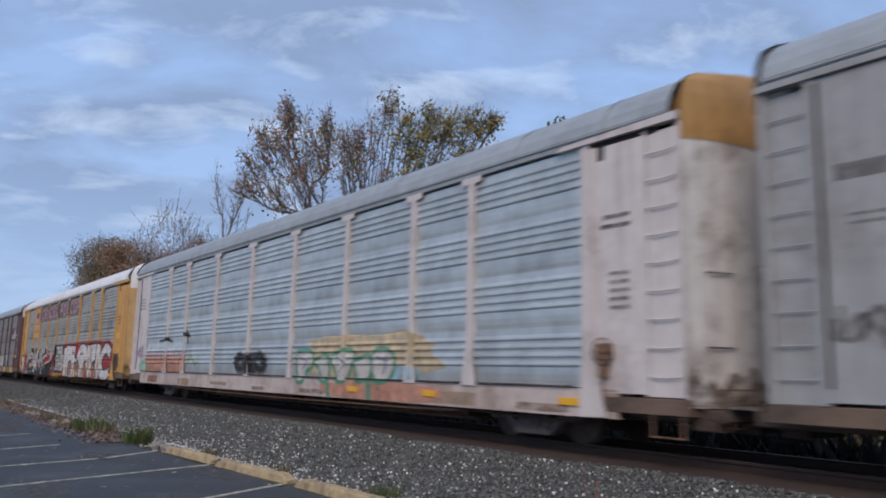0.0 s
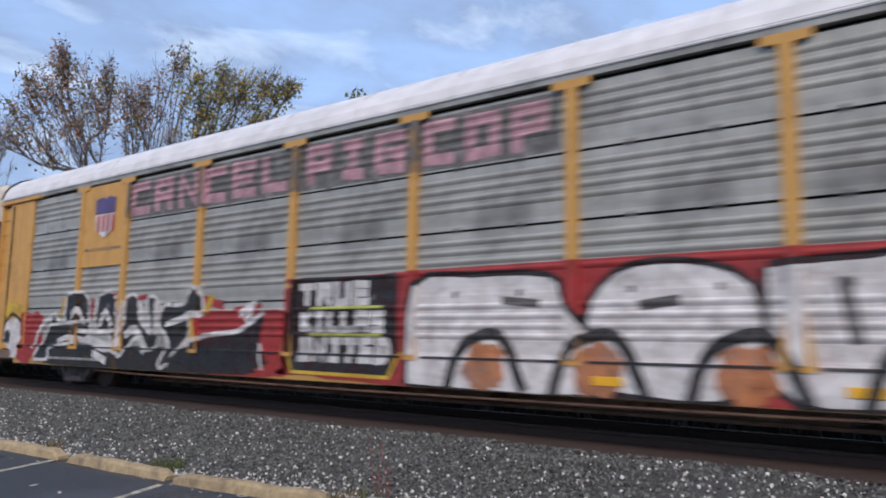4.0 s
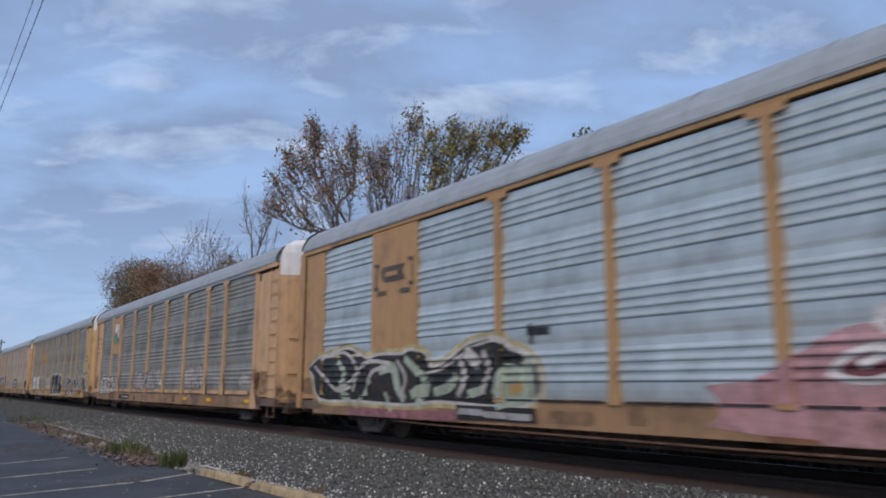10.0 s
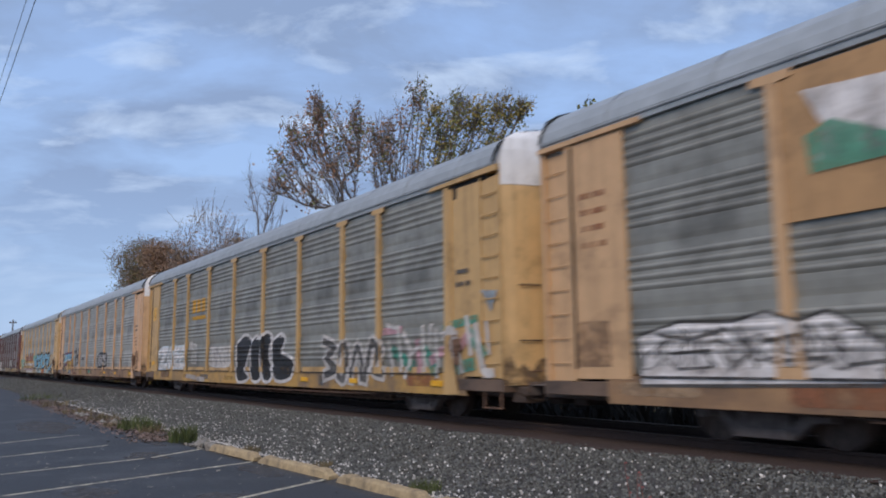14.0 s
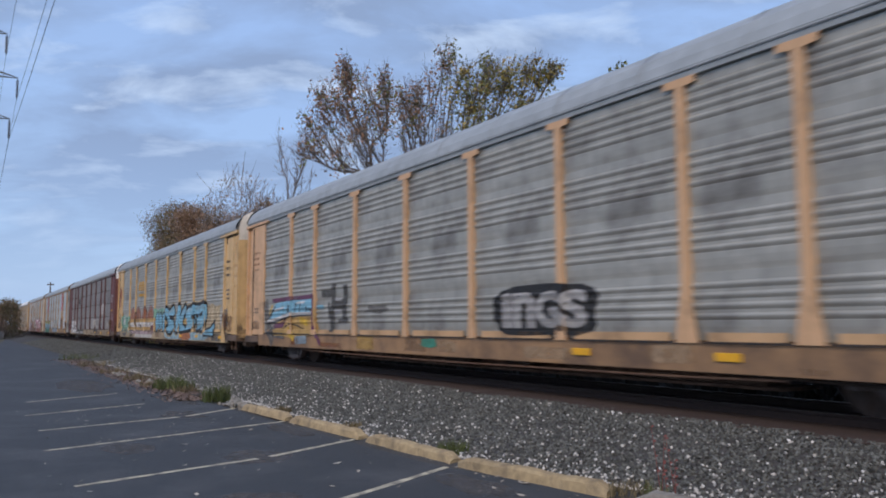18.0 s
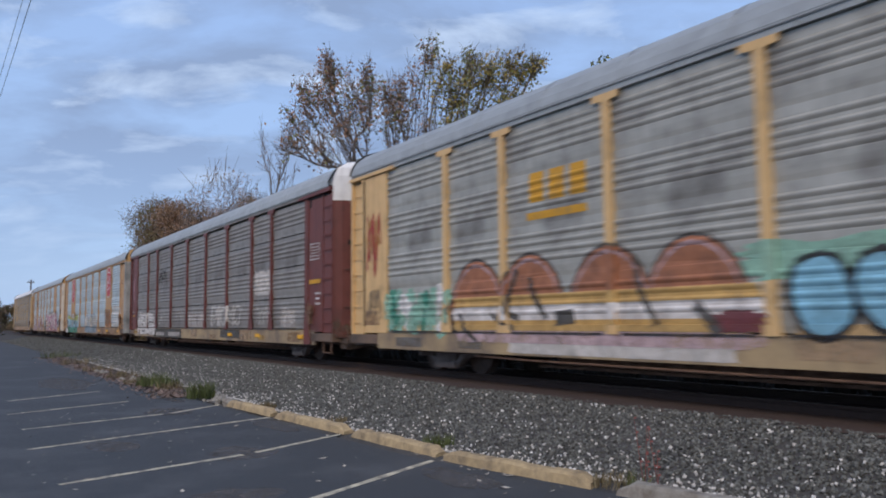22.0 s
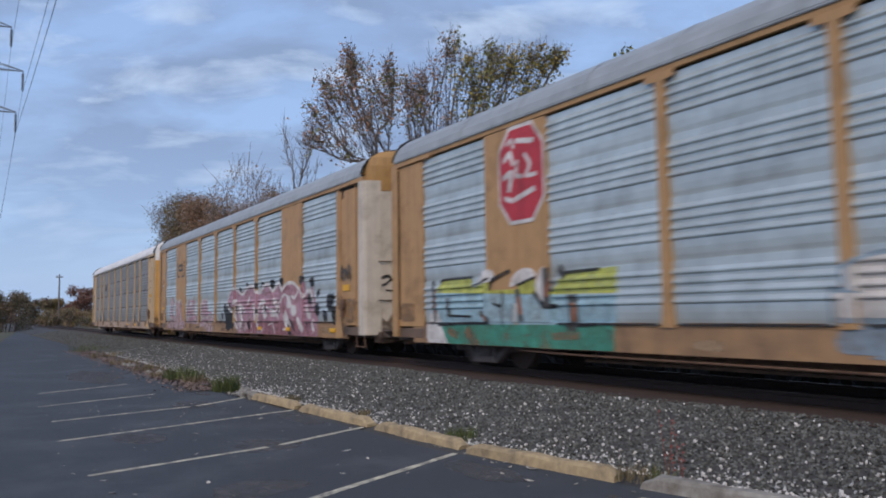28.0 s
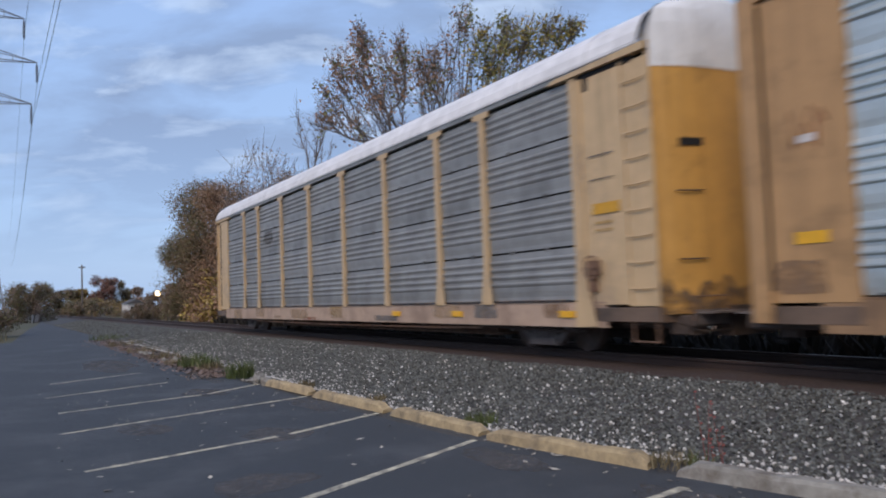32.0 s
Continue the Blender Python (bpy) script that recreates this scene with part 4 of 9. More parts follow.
def lie_on(bm, k, layer):
    """Cuts a flat drawing in x and z at the wall's folds and lays it on the face of car k."""
    style, solid = CAR_STYLE[k], CAR_SOLID[k]
    zs = [v.co.z for v in bm.verts]
    xs = [v.co.x for v in bm.verts]
    foot = strip_top(style)
    z_cuts = [foot + 0.002, foot + 0.006] + [z for line in profile(style) for _, z in line]
    x_cuts = []
    for i, p in enumerate(POSTS):
        x_cuts += [-p - 0.10, -p - 0.088, -p + 0.088, -p + 0.10]
    for z in sorted(set(round(z, 4) for z in z_cuts)):
        if min(zs) < z < max(zs):
            bmesh.ops.bisect_plane(bm, geom=bm.verts[:] + bm.edges[:] + bm.faces[:], plane_co=(0, 0, z), plane_no=(0, 0, 1), dist=1e-5)
    for x in x_cuts:
        if min(xs) < x < max(xs):
            bmesh.ops.bisect_plane(bm, geom=bm.verts[:] + bm.edges[:] + bm.faces[:], plane_co=(x, 0, 0), plane_no=(1, 0, 0), dist=1e-5)
    bmesh.ops.bisect_plane(bm, geom=bm.verts[:] + bm.edges[:] + bm.faces[:], plane_co=(0, 0, SILL_LOW + 0.01), plane_no=(0, 0, 1), dist=1e-5, clear_inner=True)
    for v in bm.verts:
        u, z = -v.co.x, v.co.z
        out = PANEL_Y + outward(style, z)
        bay = next((i for i in range(9) if POSTS[i] <= u <= POSTS[i + 1]), None)
        near = min(abs(u - p) for p in POSTS[1:9])
        if z < foot + 0.004:
            out = SIDE_Y + 0.005
        elif bay is None:
            out = SIDE_Y + 0.014
        elif bay in solid:
            out = SIDE_Y + 0.018
        elif near < 0.093:
            out = SIDE_Y + 0.036
        if k in CAR_PLATE and CAR_PLATE[k][0] <= u <= CAR_PLATE[k][1] and z > CAR_PLATE[k][2]:
            out = SIDE_Y + 0.016
        v.co.y = -(out + 0.005 + 0.004 * layer) + v.co.y


def drawn(k, bm, mat, layer, label, name="graffiti"):
    """Lays a drawing on car k; a list of drawings becomes one part each."""
    if isinstance(bm, list):
        return [drawn(k, b, mat, layer, label, name) for b in bm][-1]
    lie_on(bm, k, layer)
    me = bpy.data.meshes.new(name)
    bm.normal_update()
    bm.to_mesh(me)
    bm.free()
    me.materials.append(mat if isinstance(mat, bpy.types.Material) else INK[mat])
    return part(name, me, None, CAR_BY[k], label)


def polygons(rings):
    made = []
    for i, ring in enumerate(rings):
        bm = bmesh.new()
        bm.faces.new([bm.verts.new((-u, -0.0002 * (i % 16), z)) for u, z in ring])
        made.append(bm)
    return made


def smooth_line(pts, n=4):
    """Points of a rounded line through the given ones."""
    p = [pts[0]] + list(pts) + [pts[-1]]
    out = []
    for a, b, c, d in zip(p, p[1:], p[2:], p[3:]):
        for i in range(n):
            t = i / n
            out.append(tuple(0.5 * (2 * b[j] + (c[j] - a[j]) * t + (2 * a[j] - 5 * b[j] + 4 * c[j] - d[j]) * t * t + (3 * b[j] - a[j] - 3 * c[j] + d[j]) * t ** 3) for j in (0, 1)))
    return out + [tuple(pts[-1])]


def brush(lines, taper=0.0, square=True, lift=0.0):
    """Brush strokes (points, width) as bands with mitred bends, in one drawing."""
    bm = bmesh.new()
    for n_, (pts, w) in enumerate(lines):
        n = len(pts)
        unit = []
        for (a, b), (c, d) in zip(pts, pts[1:]):
            q = math.hypot(c - a, d - b) or 1e-6
            unit.append(((c - a) / q, (d - b) / q))
        row = []
        for i, (u, z) in enumerate(pts):
            s, e = unit[max(0, i - 1)], unit[min(n - 2, i)]
            mx, mz = s[0] + e[0], s[1] + e[1]
            q = math.hypot(mx, mz) or 1
            mx, mz = mx / q, mz / q
            half = w / 2 / max(0.66, abs(mx * e[0] + mz * e[1])) * (1 - taper * abs(2 * i / (n - 1) - 1))
            ext = w * 0.45 if square and i in (0, n - 1) else 0
            k = -1 if i == 0 else 1
            y = -0.0001 * (i % 40) - lift - 0.0012 * n_
            row.append((bm.verts.new((-(u - mz * half + mx * ext * k), y, z + mx * half + mz * ext * k)), bm.verts.new((-(u + mz * half + mx * ext * k), y, z - mx * half + mz * ext * k))))
        for (a, b), (c, d) in zip(row, row[1:]):
            bm.faces.new((a, b, d, c))
    return bm


def area(k, u0, u1, z0, z1, mat, label, layer=0, wob=0.0, seed=1, n=48, power=3.0, name="graffiti"):
    """A patch between two distances from the leading corner: squarish, with an uneven sprayed edge."""
    rng = random.Random(seed * 7 + k)
    cu, cz, a, b = (u0 + u1) / 2, (z0 + z1) / 2, abs(u1 - u0) / 2, abs(z1 - z0) / 2
    ph = [rng.random() * 6.283 for _ in range(4)]
    ring = []
    for i in range(n):
        t = 2 * math.pi * i / n
        c, s = math.cos(t), math.sin(t)
        w = 1 + wob * (0.5 * math.sin(5 * t + ph[0]) + 0.35 * math.sin(9 * t + ph[1]) + 0.3 * math.sin(14 * t + ph[2]))
        ring.append((cu + a * w * math.copysign(abs(c) ** (2 / power), c), cz + b * w * math.copysign(abs(s) ** (2 / power), s)))
    return drawn(k, polygons([ring]), mat, layer, label, name)


def bar(k, u0, u1, z0, z1, mat, label, layer=0, name="stencil_bar"):
    return drawn(k, polygons([[(u0, z0), (u1, z0), (u1, z1), (u0, z1)]]), mat, layer, label, name)


def bars(k, u0, u1, z0, z1, rows, mat, label, layer=0, seed=3):
    """Lines of unreadable writing, as plain bars."""
    rng = random.Random(seed)
    h = (z1 - z0) / (rows * 2.8)
    rings = []
    for r in range(rows):
        z = z1 - (r + 0.5) * (z1 - z0) / rows
        u = u0 - (u0 - u1) * rng.uniform(0, 0.12)
        while u > u1 + 0.05:
            w = rng.uniform(0.14, 0.34) * max(1, h / 0.06)
            e = max(u - w, u1)
            rings.append([(u, z - h / 2), (e, z - h / 2), (e, z + h / 2), (u, z + h / 2)])
            u = e - 0.035 * max(1, h / 0.06)
    return drawn(k, polygons(rings), mat, layer, label, "stencil_bar")


def stroke(pts, w):
    """A brush line of width w through points, as quads."""
    rings = []
    for (a, b), (c, d) in zip(pts, pts[1:]):
        n = math.hypot(c - a, d - b) or 1
        x, z = -(d - b) / n * w / 2, (c - a) / n * w / 2
        e, f = (c - a) / n * w * 0.35, (d - b) / n * w * 0.35
        rings.append([(a + x - e, b + z - f), (c + x + e, d + z + f), (c - x + e, d - z + f), (a - x - e, b - z - f)])
    return rings


def scrawl(k, u0, u1, z0, z1, mat, label, layer=0, seed=1, w=0.06, loops=6, second=None):
    """A fast tag: two looping lines across the patch."""
    rng = random.Random(seed * 13 + k)
    n = loops * 10
    for s in range(2):
        pts = []
        ph, skew = rng.random() * 6, rng.uniform(0.03, 0.07)
        for i in range(n + 1):
            t = i / n
            big = 0.75 + 0.25 * math.sin(9 * t + ph * 2)
            u = u0 + (u1 - u0) * (t + skew * math.sin(loops * 6.283 * t + ph))
            z = (z0 + z1) / 2 + (z1 - z0) * 0.5 * (0.82 * big * math.sin(loops * 6.283 * t * (0.8 + 0.3 * s) + ph) + 0.18 * math.sin(21 * t + ph))
            pts.append((u, min(max(z, z0), z1)))
        drawn(k, brush([(pts, w * rng.uniform(0.8, 1.2))], 0.3, False, 0.001 * s), mat, layer, label)


SWIRLS = (  # bent strokes of wild letters, in a unit square: none of them spells anything
    ((0.05, 0.0), (0.2, 0.55), (0.12, 0.95), (0.6, 1.0), (0.85, 0.6), (0.4, 0.42), (0.95, 0.02)),
    ((0.9, 0.9), (0.35, 1.0), (0.05, 0.6), (0.3, 0.05), (0.85, 0.12), (0.8, 0.5), (0.45, 0.45)),
    ((0.0, 0.9), (0.3, 0.2), (0.5, 0.85), (0.72, 0.1), (1.0, 1.0)),
    ((0.95, 0.95), (0.25, 0.92), (0.1, 0.6), (0.8, 0.42), (0.9, 0.1), (0.05, 0.02)),
    ((0.1, 0.0), (0.0, 1.0), (0.45, 0.5), (0.95, 1.0), (0.85, 0.0)),
    ((0.5, 1.0), (0.08, 0.7), (0.15, 0.15), (0.6, 0.0), (0.95, 0.35), (0.85, 0.85), (0.5, 1.0), (0.3, 0.8)),
    ((0.0, 0.1), (0.4, 0.25), (0.45, 1.0), (0.15, 0.75), (0.9, 0.7), (0.6, 0.05), (1.0, 0.2)),
)


def blocks(k, u0, u1, z0, z1, count, fill, edge, label, seed=1, lean=0.12, edge_w=0.07, cut=None, layer=0, weight=0.34):
    """Wild letters that cannot be read: thick bent strokes that lap over one another, with an edge round them and shine on top."""
    rng = random.Random(seed * 5 + k)
    step = (u1 - u0) / count
    wide = min(weight * abs(step), 0.8 * weight * (z1 - z0))
    last = -1
    for i in range(count):
        pick = rng.choice([j for j in range(len(SWIRLS)) if j != last])
        last = pick
        a = u0 + step * (i - 0.06)
        lo, hi = z0 + wide * 0.6 + (z1 - z0) * rng.uniform(0, 0.08), z1 - wide * 0.6 - (z1 - z0) * rng.uniform(0, 0.16)
        slant, flip = rng.uniform(-lean, lean), rng.random() < 0.35
        pts = []
        for c, d in SWIRLS[pick]:
            c = 1 - c if flip else c
            pts.append((a + step * (0.04 + 1.02 * (c + rng.uniform(-0.07, 0.07) + slant * (d - 0.5))), lo + (hi - lo) * min(1, max(0, d + rng.uniform(-0.06, 0.06)))))
        line = smooth_line(pts, 3)
        w = wide * rng.uniform(0.85, 1.15)
        up = 0.009 * (i % 3)
        drawn(k, brush([(line, w + 2 * edge_w)], lift=up), edge, layer, label)
        drawn(k, brush([(line, w)], lift=up), fill, layer + 1, label)
        if rng.random() < 0.8:
            m = len(line) // 2
            drawn(k, brush([([(u, z + w * 0.2) for u, z in line[m - 3:m + 3]], w * 0.2)], 0.5, False, up), cut or edge, layer + 2, label)


STICKS = {  # square block capitals as strokes in a unit cell
    "A": (((0, 0), (0, 1), (1, 1), (1, 0)), ((0, 0.42), (1, 0.42))), "C": (((1, 1), (0, 1), (0, 0), (1, 0)),), "D": (((0, 0), (0, 1), (0.8, 1), (1, 0.8), (1, 0.2), (0.8, 0), (0, 0)),),
    "E": (((1, 1), (0, 1), (0, 0), (1, 0)), ((0, 0.5), (0.9, 0.5))), "F": (((1, 1), (0, 1), (0, 0)), ((0, 0.5), (0.9, 0.5))), "G": (((1, 1), (0, 1), (0, 0), (1, 0), (1, 0.45), (0.55, 0.45)),),
    "I": (((0.5, 0), (0.5, 1)), ((0.05, 1), (0.95, 1)), ((0.05, 0), (0.95, 0))), "K": (((0, 0), (0, 1)), ((1, 1), (0.1, 0.5), (1, 0))), "L": (((0, 1), (0, 0), (1, 0)),), "N": (((0, 0), (0, 1), (1, 0), (1, 1)),),
    "O": (((0, 0.5), (0, 1), (1, 1), (1, 0), (0, 0), (0, 0.5)),), "P": (((0, 0), (0, 1), (1, 1), (1, 0.45), (0, 0.45)),), "R": (((0, 0), (0, 1), (1, 1), (1, 0.5), (0, 0.5)), ((0.45, 0.5), (1, 0))),
    "S": (((1, 1), (0, 1), (0, 0.5), (1, 0.5), (1, 0), (0, 0)),), "T": (((0, 1), (1, 1)), ((0.5, 1), (0.5, 0))), "U": (((0, 1), (0, 0), (1, 0), (1, 1)),),
}


def block_word(k, text, u0, u1, z0, z1, mat, label, layer=0, weight=0.24, gap=0.28, jit=0.03, seed=1, edge=None, edge_w=0.0, lean=0.0):
    """Square painted capitals, each one a part, drawn in thick strokes."""
    rng = random.Random(seed)
    cell = (u1 - u0) / (len(text) + gap * (len(text) - 1))
    w = weight * (z1 - z0)
    for i, ch in enumerate(text):
        a = u0 + cell * i * (1 + gap) + math.copysign(w / 2, cell)
        b = a + cell - math.copysign(w, cell)
        if ch == "I":
            a, b = a + (b - a) * 0.12, b - (b - a) * 0.12
        lines = []
        for pts in STICKS[ch]:
            lines.append([(a + (b - a) * (c + rng.uniform(-jit, jit) + lean * (d - 0.5)), z0 + w / 2 + (z1 - z0 - w) * (d + rng.uniform(-jit, jit))) for c, d in pts])
        if edge:
            drawn(k, brush([(l, w + 2 * edge_w) for l in lines]), edge, layer, label, "letter_edge")
        drawn(k, brush([(l, w) for l in lines], lift=0.001 if edge else 0), mat, layer + (1 if edge else 0), label, "letter")


def outline(k, ring, mat, label, layer=1, rim=None, w=0.08, halo=None, halo_w=0.3, sharp=False):
    """A painted shape, with an edge line and a wider halo behind it."""
    closed = list(ring) + [ring[0]]
    line = closed if sharp else smooth_line(closed, 3)
    if halo:
        drawn(k, brush([(line, halo_w)], square=False), halo, layer - 2, label)
    if rim:
        drawn(k, brush([(line, 2 * w)], square=False), rim, layer - 1, label)
    drawn(k, polygons([line[:-1]]), mat, layer, label)


def strokes(k, lines, mat, label, layer=3, edge=None, edge_w=0.06):
    """Brush strokes, each one a part."""
    for i, (pts, w) in enumerate(lines):
        line = smooth_line(pts, 3) if len(pts) > 2 else pts
        if edge:
            drawn(k, brush([(line, w + 2 * edge_w)], 0.15, True, 0.0006 * i), edge, layer - 1, label)
        drawn(k, brush([(line, w)], 0.15, True, 0.0006 * i), mat, layer, label)


FONT = {}


def word(k, text, u0, u1, z0, z1, mat, label, layer=0, fat=0.0, slant=0.0):
    """Readable letters in the built-in font, each one a part, stretched into their place on the wall."""
    width = [0.5 if ch in "iI" else 1.0 for ch in text]
    at = 0.0
    for ch, wide in zip(text, width):
        key = (ch, fat)
        if key not in FONT:
            cu = bpy.data.curves.new("letter", "FONT")
            cu.body, cu.offset, cu.resolution_u, cu.shear = ch, fat, 3, 0
            ob = new("letter", cu)
            bpy.context.view_layer.update()
            FONT[key] = bpy.data.meshes.new_from_object(ob.evaluated_get(bpy.context.evaluated_depsgraph_get()))
            bpy.data.objects.remove(ob)
        a, b = u0 + (u1 - u0) * at / sum(width), u0 + (u1 - u0) * (at + wide * (0.97 + 0.6 * max(0, fat))) / sum(width)
        at += wide
        bm = bmesh.new()
        bm.from_mesh(FONT[key])
        x = [v.co.x for v in bm.verts]
        y = [v.co.y for v in bm.verts]
        for v in bm.verts:
            s, t = (v.co.x - min(x)) / (max(x) - min(x)), (v.co.y - min(y)) / (max(y) - min(y))
            v.co = (-(a + (b - a) * s) + slant * t * (z1 - z0), 0, z0 + (z1 - z0) * t)
        drawn(k, bm, mat, layer, label, "letter")


def end_tag(k, lines, mat, label):
    """Strokes of (across, height) on the bowed leading end of car k."""
    plan = end_plan()

    def ahead(y):
        return next(a + (c - a) * (y - b) / (d - b) for (a, b), (c, d) in zip(plan, plan[1:]) if b <= y <= d)
    s = Shape()
    for pts, w in lines:
        line = smooth_line(pts, 4)
        v = []
        for y, z in line:
            v += [(ahead(y) + 0.012, y, z - w / 2), (ahead(y) + 0.012, y, z + w / 2)]
        s.add(v, [(2 * i, 2 * i + 1, 2 * i + 3, 2 * i + 2) for i in range(len(line) - 1)])
    return part("graffiti", s, INK[mat], CAR_BY[k], label)


def disc(u, z, a, b=None, n=14):
    b = b or a
    return [(u + a * math.cos(2 * math.pi * i / n), z + b * math.sin(2 * math.pi * i / n)) for i in range(n)]


def raised_plate(k, u0, u1, z0, z1, mat, label):
    """A steel plate over the upper sheets of one bay."""
    CAR_PLATE[k] = (u1, u0, z0)
    s = Shape().box(-u0, -u1, -SIDE_Y - 0.012, -SIDE_Y + 0.03, z0, z1)
    return part("sign_plate", s, mat, CAR_BY[k], label)


CAR_BY = {}


def graffiti():
    inks()
    for k, car in CARS:
        CAR_BY[k] = car
    g = "sprayed graffiti"
    # car 0
    bars(0, 26.6, 25.9, 3.3, 3.85, 1, "smoke", "dark stencilled marks")
    bars(0, 26.5, 26.0, 2.9, 3.1, 2, "smoke", "small dark stencilled marks", seed=5)
    scrawl(0, 26.7, 25.2, 1.5, 2.0, "smoke", "dark sprayed tag", 0, 3, 0.09, 5)
    # car 1: cream cloud with pale letters, orange sill, black tag, sunset patch
    area(1, 11.6, 5.8, 0.94, 1.98, "cream", "cream sprayed cloud", 0, 0.12, 4, 70)
    outline(1, [(11.96, 1.54), (11.39, 1.58), (11.11, 1.49), (11.15, 1.25), (11.52, 1.13), (11.55, 0.91), (11.89, 0.91)], "pearl", "pale letters with green edges", 3, "green", 0.10)
    outline(1, [(10.95, 1.33), (10.43, 1.47), (10.27, 1.33), (10.35, 0.93), (10.57, 0.93), (10.74, 1.23)], "pearl", "pale letters with green edges", 3, "green", 0.10)
    outline(1, [(10.15, 1.44), (9.4, 1.57), (9.05, 1.51), (9.16, 1.31), (9.42, 0.95), (9.77, 0.94), (9.94, 1.24)], "pearl", "pale letters with green edges", 3, "green", 0.10)
    outline(1, [(8.98, 1.31), (8.45, 1.44), (8.3, 1.3), (8.41, 1.02), (8.86, 0.96)], "pearl", "pale letters with green edges", 3, "green", 0.10)
    outline(1, [(8.14, 1.55), (7.74, 1.58), (7.42, 1.46), (7.38, 1.22), (7.66, 0.97), (8.11, 0.97), (8.24, 1.3)], "pearl", "pale letters with green edges", 3, "green", 0.10)
    strokes(1, [([(11.75, 1.43), (11.4, 1.34), (11.64, 1.17)], 0.06), ([(9.76, 1.43), (9.41, 1.31), (9.6, 1.09)], 0.06), ([(8.02, 1.43), (7.63, 1.35), (7.78, 1.1)], 0.08)], "slate", "grey folds of pale letters", 5)
    strokes(1, [([(10.26, 0.93), (10.18, 0.59)], 0.2), ([(8.34, 0.9), (8.29, 0.6)], 0.22)], "green", "green paint running onto the sill", 3)
    area(1, 10.6, 5.6, 0.51, 0.9, "salmon", "orange paint on the sill", 1, 0.05, 6)
    area(1, 7.9, 6.4, 0.94, 1.25, "sky", "pale blue paint", 2, 0.12, 8)
    blocks(1, 16.2, 13.95, 0.98, 1.66, 3, "black", "smoke", "blurred black tag", 5, cut="smoke")
    area(1, 25.5, 20.8, 0.95, 1.5, "salmon", "orange lower half of a painted patch", 0, 0.0, 1, 60, 16)
    area(1, 25.5, 20.8, 1.5, 1.72, "blush", "pale pink band of a painted patch", 0, 0.0, 1, 60, 16)
    area(1, 25.5, 20.8, 1.72, 2.08, "haze", "smooth pale blue upper band of a painted patch", 0, 0.0, 1, 60, 16)
    strokes(1, [([(23.9, 2.1), (23.0, 2.14), (22.4, 2.06)], 0.09), ([(23.2, 2.2), (22.8, 2.18)], 0.1)], "black", "black sprayed smear", 2)
    strokes(1, [([(20.95, 2.3), (20.5, 2.24)], 0.16), ([(20.75, 2.4), (20.7, 2.0)], 0.12)], "black", "black sprayed smear", 2)
    strokes(1, [([(20.7, 1.1), (20.3, 1.5), (19.8, 1.25)], 0.16), ([(20.6, 1.3), (19.4, 1.3)], 0.10)], "sage", "pale green sprayed loops", 1)
    scrawl(1, 26.8, 25.8, 1.4, 2.0, "lilac", "faint mauve tag", 0, 2, 0.04, 4)
    area(1, 26.2, 25.4, 0.9, 1.4, "mint", "pale green sprayed patch", 0, 0.2, 5)
    bars(1, 26.7, 26.0, 3.4, 3.9, 4, "smoke", "small dark stencilled lines", seed=8)
    bars(1, 1.5, 0.9, 3.35, 3.65, 2, "dim", "dark stencilled lines", seed=2)
    bars(1, 1.35, 0.95, 2.1, 2.75, 5, "smoke", "dark stencilled lines", seed=9)
    # car 2: a painted slogan, a shield, black and white letters on red
    raised_plate(2, 22.97, 20.95, 2.85, 4.8, PAINT["paint_yellow"], "yellow steel sign plate")
    drawn(2, polygons([[(22.3, 4.45), (21.95, 4.5), (21.86, 4.42), (21.78, 4.5), (21.42, 4.45), (21.42, 4.1), (22.3, 4.1)]]), "navy", 3, "dark blue head of a shield", "shield_head")
    drawn(2, polygons([[(22.3, 4.08), (21.42, 4.08), (21.46, 3.72), (21.86, 3.5), (22.26, 3.72)]]), "white", 3, "white field of a shield", "shield_field")
    for i in range(4):
        bar(2, 22.18 - 0.21 * i, 22.07 - 0.21 * i, 3.66, 4.06, "signred", "red stripe of a shield", 4, "shield_stripe")
    bars(2, 22.75, 21.1, 3.18, 3.34, 1, "smoke", "dark line of small writing", 3)
    zt = (SILL_TOP + 0.02 + 0.75 * (WALL_TOP - 0.07 - SILL_TOP), WALL_TOP - 0.07)
    area(2, 20.95, 9.7, zt[0] + 0.05, zt[1] - 0.03, "smoke", "dark sprayed band behind a slogan", 0, 0.0, 3, 80, 30)
    for w_, a, b in (("CANCEL", 20.8, 15.5), ("PIG", 14.95, 12.6), ("COP", 12.2, 9.9)):
        block_word(2, w_, a, b, zt[0] + 0.12, zt[1] - 0.1, "rose", "pink painted block letters", 1, 0.27, 0.3, 0.04, len(w_) + 2)
    area(2, 15.5, 1.9, 0.51, 2.32, "red", "red sprayed field", 0, 0.05, 5, 80, 8)
    area(2, 18.3, 15.2, 0.51, 1.75, "red", "red sprayed field", 0, 0.03, 7, 60, 8)
    area(2, 26.3, 24.6, 0.56, 1.85, "red", "red sprayed field", 0, 0.15, 6)
    area(2, 24.7, 16.2, 0.51, 1.02, "black", "black lower part of wild letters", 1, 0.05, 6, 60, 8)
    outline(2, [(24.94, 0.66), (24.31, 1.32), (24.07, 1.73), (23.9, 1.58), (23.1, 1.47), (22.37, 1.56), (22.34, 1.31), (22.66, 1.15), (23.61, 1.05), (24.23, 0.93), (24.26, 0.68)], "black", "black wild letters with white edges", 2, "white", 0.08)
